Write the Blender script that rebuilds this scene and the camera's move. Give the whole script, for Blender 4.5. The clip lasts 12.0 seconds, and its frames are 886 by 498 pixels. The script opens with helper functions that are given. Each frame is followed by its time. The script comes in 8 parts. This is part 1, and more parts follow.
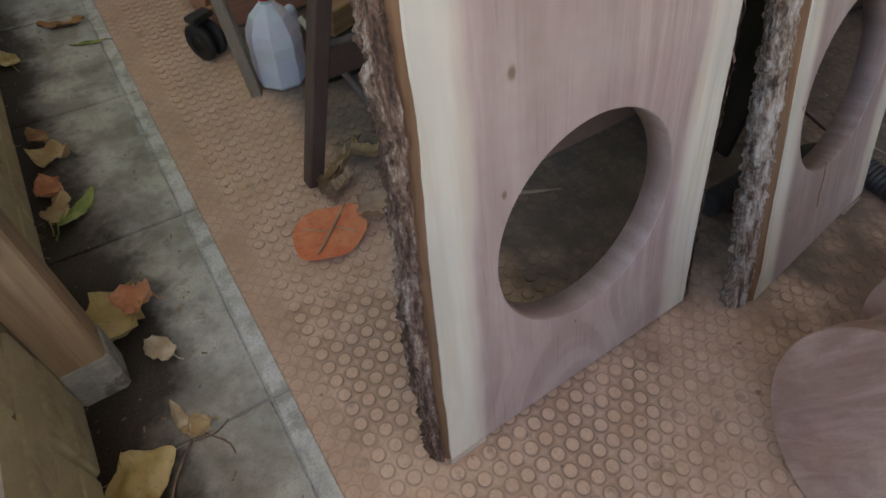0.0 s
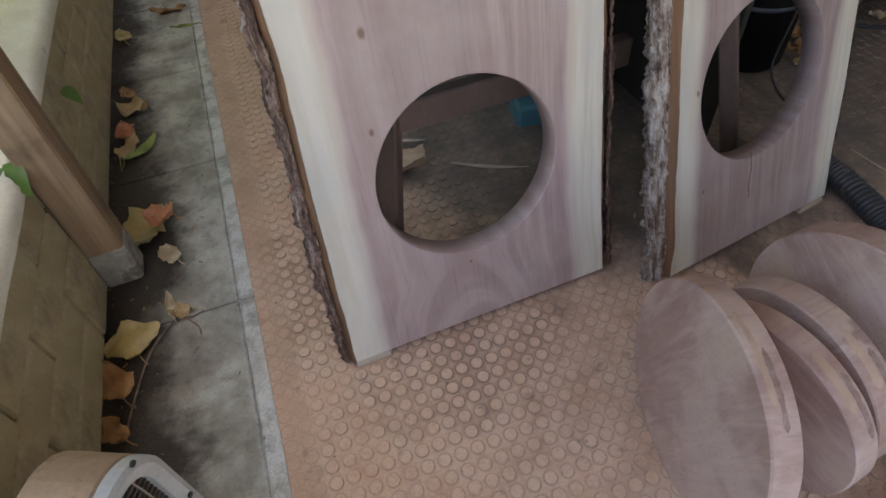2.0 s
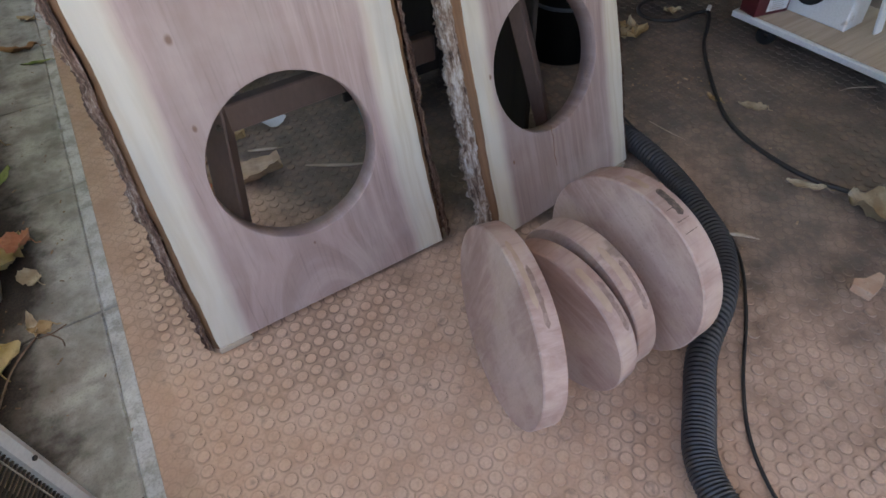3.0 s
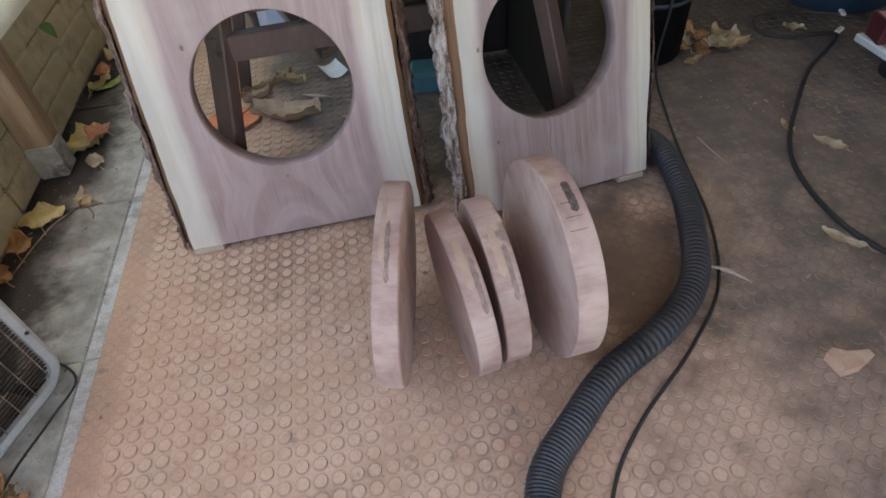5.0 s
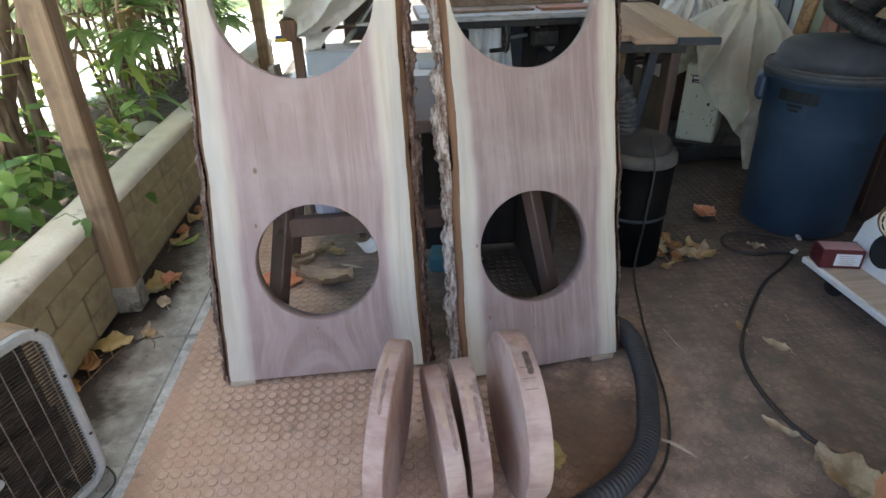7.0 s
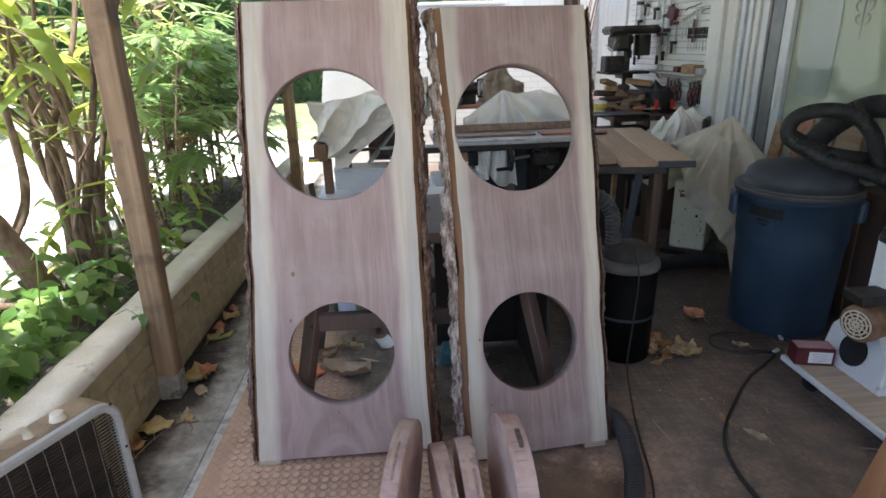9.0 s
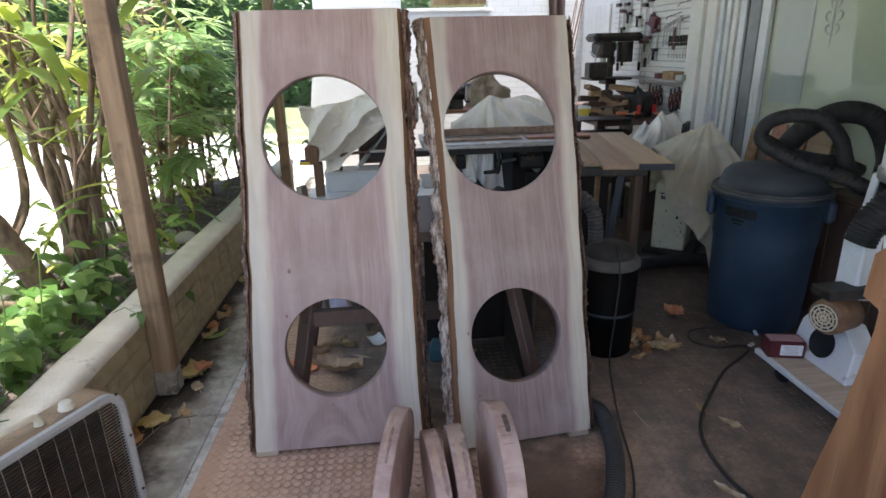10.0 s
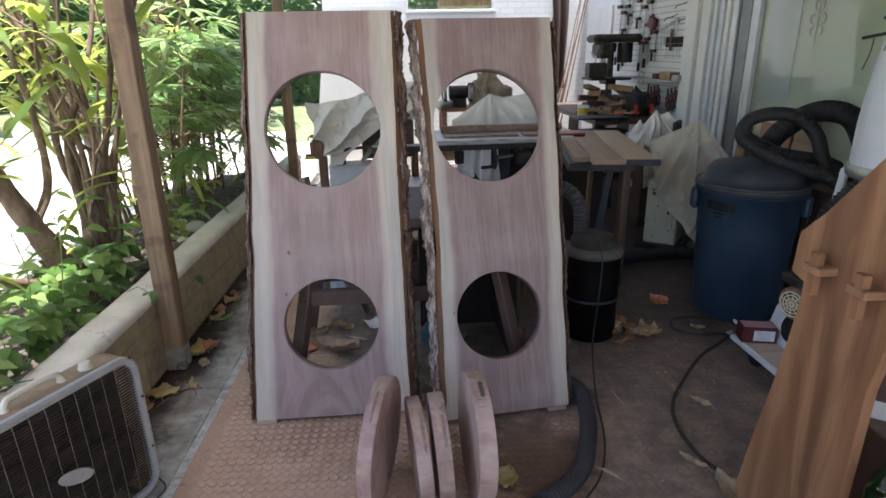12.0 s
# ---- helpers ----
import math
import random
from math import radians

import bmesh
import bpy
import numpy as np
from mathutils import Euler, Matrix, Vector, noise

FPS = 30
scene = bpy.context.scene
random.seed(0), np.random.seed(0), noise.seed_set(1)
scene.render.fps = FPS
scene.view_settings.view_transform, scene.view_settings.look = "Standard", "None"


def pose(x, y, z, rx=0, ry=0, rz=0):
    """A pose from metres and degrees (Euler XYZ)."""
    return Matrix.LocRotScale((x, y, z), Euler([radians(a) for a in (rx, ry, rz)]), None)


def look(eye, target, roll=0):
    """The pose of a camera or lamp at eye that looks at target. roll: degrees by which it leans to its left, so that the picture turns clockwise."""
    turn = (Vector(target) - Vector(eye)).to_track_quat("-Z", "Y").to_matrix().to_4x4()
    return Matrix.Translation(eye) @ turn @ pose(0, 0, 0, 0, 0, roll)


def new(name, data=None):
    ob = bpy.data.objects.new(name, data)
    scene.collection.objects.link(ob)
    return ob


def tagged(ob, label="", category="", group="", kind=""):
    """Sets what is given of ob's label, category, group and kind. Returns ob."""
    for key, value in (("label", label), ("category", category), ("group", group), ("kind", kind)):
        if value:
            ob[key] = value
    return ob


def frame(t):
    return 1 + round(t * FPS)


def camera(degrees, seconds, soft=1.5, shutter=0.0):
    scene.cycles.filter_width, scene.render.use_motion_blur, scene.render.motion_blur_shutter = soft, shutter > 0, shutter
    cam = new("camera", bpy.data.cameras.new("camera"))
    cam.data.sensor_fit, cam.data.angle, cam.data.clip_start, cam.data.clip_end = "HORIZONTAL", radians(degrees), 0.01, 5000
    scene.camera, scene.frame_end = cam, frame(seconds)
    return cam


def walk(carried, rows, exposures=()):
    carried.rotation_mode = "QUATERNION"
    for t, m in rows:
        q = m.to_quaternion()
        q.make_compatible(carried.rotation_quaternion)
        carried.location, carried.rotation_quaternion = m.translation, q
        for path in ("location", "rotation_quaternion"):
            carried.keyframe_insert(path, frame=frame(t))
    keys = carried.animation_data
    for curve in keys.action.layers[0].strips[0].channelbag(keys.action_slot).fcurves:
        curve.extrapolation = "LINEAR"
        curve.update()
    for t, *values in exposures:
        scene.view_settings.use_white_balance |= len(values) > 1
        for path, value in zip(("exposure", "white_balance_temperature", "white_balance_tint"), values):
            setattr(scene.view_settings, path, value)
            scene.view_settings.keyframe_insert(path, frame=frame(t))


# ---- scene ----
cam = camera(74.8, 12.0, 1.6)
PATH = [
    (0, (-0.256, -0.317, 1.177), (0.484, 0.723, -0.363), 1.2),
    (0.5, (-0.278, -0.348, 1.159), (0.414, 0.65, -0.43), 0.3),
    (1, (-0.229, -0.418, 1.206), (0.497, 0.697, -0.287), -1.8),
    (1.5, (-0.112, -0.582, 1.238), (0.37, 0.685, -0.232), -5.0),
    (2, (-0.005, -0.763, 1.247), (0.41, 0.485, -0.26), -5.3),
    (2.5, (0.025, -0.933, 1.263), (0.596, 0.309, -0.197), -5.3),
    (3, (0.086, -1.038, 1.278), (0.771, 0.14, -0.186), -3.3),
    (3.5, (0.244, -1.127, 1.264), (0.753, 0.113, -0.22), -4.5),
    (3.7, (0.313, -1.17, 1.253), (0.701, 0.082, -0.258), -5.3),
    (5.3, (0.594, -1.343, 1.215), (0.728, 0.046, -0.218), -4.6),
    (5.5, (0.616, -1.364, 1.221), (0.706, 0.042, -0.199), -3.8),
    (6, (0.632, -1.418, 1.292), (0.759, 0.104, 0.001), -2.4),
    (6.5, (0.59, -1.51, 1.365), (0.791, 0.136, 0.247), -1.5),
    (8.3, (0.671, -1.892, 1.535), (0.732, -0.062, 0.731), -0.3),
    (8.5, (0.644, -1.902, 1.535), (0.724, -0.06, 0.759), -0.2),
    (9, (0.609, -1.944, 1.559), (0.755, -0.062, 0.896), -1.7),
    (9.5, (0.591, -2.007, 1.57), (0.764, -0.117, 0.94), -1.3),
    (10, (0.589, -2.051, 1.57), (0.779, -0.169, 0.92), -1.4),
    (10.5, (0.571, -2.094, 1.576), (0.831, -0.224, 0.917), -2.7),
    (11, (0.571, -2.141, 1.585), (0.838, -0.266, 0.943), -1.9),
    (11.5, (0.624, -2.203, 1.575), (0.838, -0.32, 0.937), -0.5),
    (12, (0.665, -2.252, 1.563), (0.819, -0.366, 0.915), -1.1),
]
walk(cam, [(t, look(eye, target, roll)) for t, eye, target, roll in PATH], [(0.0, 1.72, 6900, 9), (1.0, 1.76, 6900, 9), (2.5, 1.86, 6500, 10), (3.5, 2.02, 6450, 10), (5.5, 2.22, 6550, 8), (6.5, 2.2, 6300, 7), (8.5, 1.78, 6300, 11), (9.5, 1.73, 6200, 12), (12.0, 1.5, 6200, 14)])

# ---------------------------------------------------------------- world, sun
world = bpy.data.worlds.new("world")
scene.world = world
world.use_nodes = True
wn = world.node_tree
sky = wn.nodes.new("ShaderNodeTexSky")
sky.sky_type = "NISHITA"
sky.sun_disc = False
SUN_DIR = Vector((0.07, -0.08, 0.994)).normalized()
sky.sun_elevation = math.asin(SUN_DIR.z)
sky.sun_rotation = math.atan2(SUN_DIR.x, SUN_DIR.y)
sky.air_density = 1.0
sky.dust_density = 3.0
wn.links.new(sky.outputs["Color"], wn.nodes["Background"].inputs["Color"])
wn.nodes["Background"].inputs["Strength"].default_value = 0.15
sun = new("sun", bpy.data.lights.new("sun", "SUN"))
sun.data.energy = 5.0
sun.data.angle = radians(2.0)
sun.data.color = (1.0, 0.97, 0.92)
sun.matrix_world = look((0, 0, 20), Vector((0, 0, 20)) - SUN_DIR)


# ---------------------------------------------------------------- geometry
class Geo:
    """Vertices and faces gathered for one mesh."""

    def __init__(self):
        self.v, self.f, self.s = [], [], []

    def add(self, verts, faces, smooth=False, m=None):
        k = len(self.v)
        self.v += [tuple(m @ Vector(p)) if m else tuple(p) for p in verts]
        self.f += [tuple(i + k for i in f) for f in faces]
        self.s += [smooth] * len(faces)
        return self

    def box(self, size, at=(0, 0, 0), m=None, b=0.0):
        """A box of that size round at, with chamfered edges."""
        h = [s / 2 for s in size]
        b = min(b, *[x * 0.9 for x in h])
        if b <= 0:
            vs = [(at[0] + x * h[0], at[1] + y * h[1], at[2] + z * h[2]) for x in (-1, 1) for y in (-1, 1) for z in (-1, 1)]
            fs = [(0, 1, 3, 2), (4, 6, 7, 5), (0, 4, 5, 1), (2, 3, 7, 6), (0, 2, 6, 4), (1, 5, 7, 3)]
            return self.add(vs, fs, False, m)
        vs, idx = [], {}
        for x in (-1, 1):
            for y in (-1, 1):
                for z in (-1, 1):
                    s = (x, y, z)
                    for a in range(3):
                        idx[(s, a)] = len(vs)
                        vs.append(tuple(at[i] + s[i] * (h[i] - (0 if i == a else b)) for i in range(3)))
        fs = []
        for a in range(3):
            p, q = (a + 1) % 3, (a + 2) % 3
            for sg in (-1, 1):
                ring = []
                for u, w in ((-1, -1), (1, -1), (1, 1), (-1, 1)):
                    s = [0, 0, 0]
                    s[a], s[p], s[q] = sg, u, w
                    ring.append(idx[(tuple(s), a)])
                fs.append(tuple(ring if sg > 0 else ring[::-1]))
            for u in (-1, 1):
                for w in (-1, 1):
                    s0, s1 = [0, 0, 0], [0, 0, 0]
                    s0[a], s1[a] = -1, 1
                    s0[p] = s1[p] = u
                    s0[q] = s1[q] = w
                    s0, s1 = tuple(s0), tuple(s1)
                    ring = (idx[(s0, p)], idx[(s1, p)], idx[(s1, q)], idx[(s0, q)])
                    fs.append(ring if u * w > 0 else ring[::-1])
        for x in (-1, 1):
            for y in (-1, 1):
                for z in (-1, 1):
                    s = (x, y, z)
                    r = (idx[(s, 0)], idx[(s, 1)], idx[(s, 2)])
                    fs.append(r if x * y * z > 0 else r[::-1])
        return self.add(vs, fs, False, m)

    def lathe(self, profile, n=24, m=None, smooth=True, arc=2 * math.pi):
        """Turns (radius, height) pairs round z."""
        vs, fs, k = [], [], len(profile)
        full = arc > 6.28
        for i in range(n if full else n + 1):
            a = arc * i / n
            vs += [(r * math.cos(a), r * math.sin(a), z) for r, z in profile]
        for i in range(n):
            j = (i + 1) % n if full else i + 1
            for q in range(k - 1):
                fs.append((i * k + q, j * k + q, j * k + q + 1, i * k + q + 1))
        return self.add(vs, fs, smooth, m)

    def cyl(self, r, a, b, n=16, r2=None, smooth=True):
        """A closed rod from a to b."""
        a, b = Vector(a), Vector(b)
        d = b - a
        q = d.to_track_quat("Z", "Y").to_matrix().to_4x4()
        m = Matrix.Translation(a) @ q
        r2 = r if r2 is None else r2
        L = d.length
        vs = [(r * math.cos(2 * math.pi * i / n), r * math.sin(2 * math.pi * i / n), 0) for i in range(n)]
        vs += [(r2 * math.cos(2 * math.pi * i / n), r2 * math.sin(2 * math.pi * i / n), L) for i in range(n)]
        self.add(vs, [(i, (i + 1) % n, n + (i + 1) % n, n + i) for i in range(n)], smooth, m)
        self.add(vs[:n], [tuple(range(n))[::-1]], False, m)
        return self.add(vs[n:], [tuple(range(n))], False, m)

    def tube(self, pts, r, n=10, caps=True, smooth=True):
        """A tube along points; r is a number or a function of the way along (0 to 1) and the index."""
        pts = [Vector(p) for p in pts]
        k = len(pts)
        vs, fs = [], []
        up = Vector((0, 0, 1))
        t0 = (pts[1] - pts[0]).normalized()
        side = t0.cross(up if abs(t0.z) < 0.9 else Vector((1, 0, 0))).normalized()
        for i, p in enumerate(pts):
            t = (pts[min(i + 1, k - 1)] - pts[max(i - 1, 0)]).normalized()
            side = (side - t * side.dot(t)).normalized()
            oth = t.cross(side)
            rr = r(i / (k - 1), i) if callable(r) else r
            vs += [tuple(p + (side * math.cos(2 * math.pi * j / n) + oth * math.sin(2 * math.pi * j / n)) * rr) for j in range(n)]
        for i in range(k - 1):
            for j in range(n):
                fs.append((i * n + j, i * n + (j + 1) % n, (i + 1) * n + (j + 1) % n, (i + 1) * n + j))
        self.add(vs, fs, smooth)
        if caps:
            self.add(vs[:n], [tuple(range(n))[::-1]])
            self.add(vs[-n:], [tuple(range(n))])
        return self

    def prism(self, outline, thick, m=None, b=0.0):
        """A flat outline (x, z) given a thickness along y, its front at y = 0; b chamfers the front edge."""
        n = len(outline)
        cx = sum(p[0] for p in outline) / n
        cz = sum(p[1] for p in outline) / n
        size = max(max(abs(p[0] - cx), abs(p[1] - cz)) for p in outline)
        k = 1 - b / size if b else 1
        fr = [(cx + (x - cx) * k, 0, cz + (z - cz) * k) for x, z in outline]
        md = [(x, b, z) for x, z in outline]
        bk = [(x, thick, z) for x, z in outline]
        vs = fr + md + bk
        fs = [tuple(range(n)), tuple(range(3 * n - 1, 2 * n - 1, -1))]
        for lay in (0, 1):
            if lay == 0 and not b:
                continue
            for i in range(n):
                j = (i + 1) % n
                fs.append((lay * n + i, lay * n + n + i, lay * n + n + j, lay * n + j))
        return self.add(vs, fs, False, m)

    def grid(self, fn, nu, nv, smooth=True, m=None):
        """A sheet fn(u, v), u and v from 0 to 1."""
        vs = [tuple(fn(i / nu, j / nv)) for j in range(nv + 1) for i in range(nu + 1)]
        w = nu + 1
        return self.add(vs, [(j * w + i, j * w + i + 1, (j + 1) * w + i + 1, (j + 1) * w + i) for j in range(nv) for i in range(nu)], smooth, m)

    def mesh(self, name):
        me = bpy.data.meshes.new(name)
        me.from_pydata(self.v, [], self.f)
        me.polygons.foreach_set("use_smooth", self.s)
        me.validate()
        me.update()
        return me


def part(name, geo, material, parent=None, label="", m=None):
    """Links a Geo (or a mesh) as one object, under a thing or a part."""
    me = geo.mesh(name) if isinstance(geo, Geo) else geo
    if material and not me.materials:
        me.materials.append(material)
    ob = new(name, me)
    if m:
        ob.matrix_basis = m
    if parent:
        ob.parent = parent
    if label:
        tagged(ob, label)
    return ob


def thing(name, label, category, m=None, group="", kind=""):
    ob = new(name)
    ob.empty_display_size = 0.05
    if m:
        ob.matrix_basis = m
    return tagged(ob, label, category, group, kind)


def fbm(p, octaves=4):
    return noise.fractal(Vector(p), 1.0, 2.0, octaves)


def spline(pts, n):
    """n points on a smooth curve through pts."""
    P = [Vector(p) for p in pts]
    P = [P[0] * 2 - P[1]] + P + [P[-1] * 2 - P[-2]]
    out = []
    for i in range(n):
        s = (len(P) - 3) * i / (n - 1)
        k = min(int(s), len(P) - 4)
        t = s - k
        a, b, c, d = P[k:k + 4]
        out.append(0.5 * ((2 * b) + (c - a) * t + (2 * a - 5 * b + 4 * c - d) * t * t + (3 * b - a - 3 * c + d) * t ** 3))
    return out


# ---------------------------------------------------------------- materials
class Nodes:
    def __init__(self, name):
        self.mat = bpy.data.materials.new(name)
        self.mat.use_nodes = True
        self.t = self.mat.node_tree
        self.p = self.t.nodes["Principled BSDF"]
        self.out = self.t.nodes["Material Output"]

    def n(self, kind, **kw):
        nd = self.t.nodes.new("ShaderNode" + kind)
        for key, val in kw.items():
            nd.inputs[key.replace("_", " ")].default_value = val
        return nd

    def link(self, a, b):
        self.t.links.new(a, b)

    def coords(self, scale=(1, 1, 1), kind="Object", rot=(0, 0, 0)):
        tc = self.n("TexCoord")
        mp = self.n("Mapping")
        mp.inputs["Scale"].default_value = scale
        mp.inputs["Rotation"].default_value = rot
        self.link(tc.outputs[kind], mp.inputs["Vector"])
        return mp.outputs["Vector"]

    def noise(self, vec, scale, detail=4.0, rough=0.55, dist=0.0):
        nd = self.n("TexNoise", Scale=scale, Detail=detail, Roughness=rough, Distortion=dist)
        if vec:
            self.link(vec, nd.inputs["Vector"])
        return nd.outputs["Fac"]

    def ramp(self, fac, stops):
        nd = self.n("ValToRGB")
        el = nd.color_ramp.elements
        el[0].position, el[0].color = stops[0][0], (*stops[0][1], 1)
        el[1].position, el[1].color = stops[-1][0], (*stops[-1][1], 1)
        for pos, col in stops[1:-1]:
            e = el.new(pos)
            e.color = (*col, 1)
        self.link(fac, nd.inputs["Fac"])
        return nd.outputs["Color"]

    def mix(self, fac, a, b, mode="MIX"):
        nd = self.n("Mix")
        nd.data_type, nd.blend_type = "RGBA", mode
        for sock, val in ((nd.inputs[0], fac), (nd.inputs[6], a), (nd.inputs[7], b)):
            if isinstance(val, bpy.types.NodeSocket):
                self.link(val, sock)
            elif isinstance(val, (int, float)):
                sock.default_value = val if sock == nd.inputs[0] else (val, val, val, 1)
            else:
                sock.default_value = (*val, 1)
        return nd.outputs[2]

    def math(self, op, a, b=0.0, c=0.0, clamp=False):
        nd = self.n("Math")
        nd.operation, nd.use_clamp = op, clamp
        for i, val in enumerate((a, b, c)):
            if isinstance(val, bpy.types.NodeSocket):
                self.link(val, nd.inputs[i])
            else:
                nd.inputs[i].default_value = val
        return nd.outputs[0]

    def step(self, val, lo, hi):
        nd = self.n("MapRange")
        nd.interpolation_type = "SMOOTHSTEP"
        self.link(val, nd.inputs[0])
        nd.inputs[1].default_value, nd.inputs[2].default_value = lo, hi
        return nd.outputs[0]

    def bump(self, height, strength=0.4, dist=0.01):
        nd = self.n("Bump", Strength=strength, Distance=dist)
        self.link(height, nd.inputs["Height"])
        self.link(nd.outputs["Normal"], self.p.inputs["Normal"])

    def set(self, colour=None, rough=None, metal=None, **kw):
        for key, val in (("Base Color", colour), ("Roughness", rough), ("Metallic", metal), *[(k.replace("_", " "), v) for k, v in kw.items()]):
            if val is None:
                continue
            if isinstance(val, bpy.types.NodeSocket):
                self.link(val, self.p.inputs[key])
            elif isinstance(val, tuple):
                self.p.inputs[key].default_value = (*val, 1)[:4]
            else:
                self.p.inputs[key].default_value = val
        return self.mat


def surface(name, c1, c2, scale=8.0, rough=0.6, metal=0.0, bump=0.25, fine=120.0, stain=None, stain_scale=2.5, stain_at=(0.55, 0.7), stretch=(1, 1, 1), dist=0.003, per_island=0.0):
    """An everyday surface: two tones in patches, fine grain, stains with edges of their own."""
    k = Nodes(name)
    v = k.coords(stretch)
    a = k.noise(v, scale, 5)
    g = k.noise(v, fine, 3)
    col = k.mix(k.step(a, 0.3, 0.7), c1, c2)
    col = k.mix(k.math("MULTIPLY", k.step(g, 0.35, 0.75), 0.25), col, tuple(x * 0.6 for x in c1))
    if stain:
        s = k.noise(k.coords((1, 1, 1)), stain_scale, 6, 0.65)
        col = k.mix(k.math("MULTIPLY", k.step(s, *stain_at), 0.8), col, stain)
    if per_island:
        gi = k.n("NewGeometry")
        hv = k.n("HueSaturation")
        k.link(gi.outputs["Random Per Island"], hv.inputs["Value"])
        mr = k.n("MapRange")
        k.link(gi.outputs["Random Per Island"], mr.inputs[0])
        mr.inputs[3].default_value, mr.inputs[4].default_value = 1 - per_island, 1 + per_island
        k.link(mr.outputs[0], hv.inputs["Value"])
        k.link(col, hv.inputs["Color"])
        col = hv.outputs["Color"]
    r = k.math("ADD", k.math("MULTIPLY", a, 0.25), rough - 0.12, clamp=True)
    k.bump(k.math("ADD", k.math("MULTIPLY", g, 0.4), a), bump, dist)
    return k.set(col, r, metal)


def plain(name, colour, rough=0.5, metal=0.0, **kw):
    k = Nodes(name)
    v = k.coords()
    a = k.noise(v, 14, 4)
    col = k.mix(k.math("MULTIPLY", k.step(a, 0.35, 0.75), 0.35), colour, tuple(x * 0.65 for x in colour))
    return k.set(col, k.math("ADD", k.math("MULTIPLY", a, 0.2), rough - 0.1, clamp=True), metal, **kw)


def leafy_each(name, c1, c2, c3, through_light):
    """Glossy leaves that are objects of their own: hue by leaf, pale veins and flecks."""
    k = Nodes(name)
    oi = k.n("ObjectInfo")
    col = k.ramp(oi.outputs["Random"], [(0.0, c1), (0.6, c2), (1.0, c3)])
    a = k.noise(k.coords(), 60, 3)
    col = k.mix(k.math("MULTIPLY", k.step(a, 0.5, 0.7), 0.4), col, c3)
    k.set(col, 0.32)
    tr = k.n("BsdfTranslucent")
    k.link(k.mix(0.5, col, c3), tr.inputs["Color"])
    mx = k.n("MixShader", Fac=through_light)
    k.link(k.p.outputs[0], mx.inputs[1])
    k.link(tr.outputs[0], mx.inputs[2])
    k.link(mx.outputs[0], k.out.inputs["Surface"])
    return k.mat


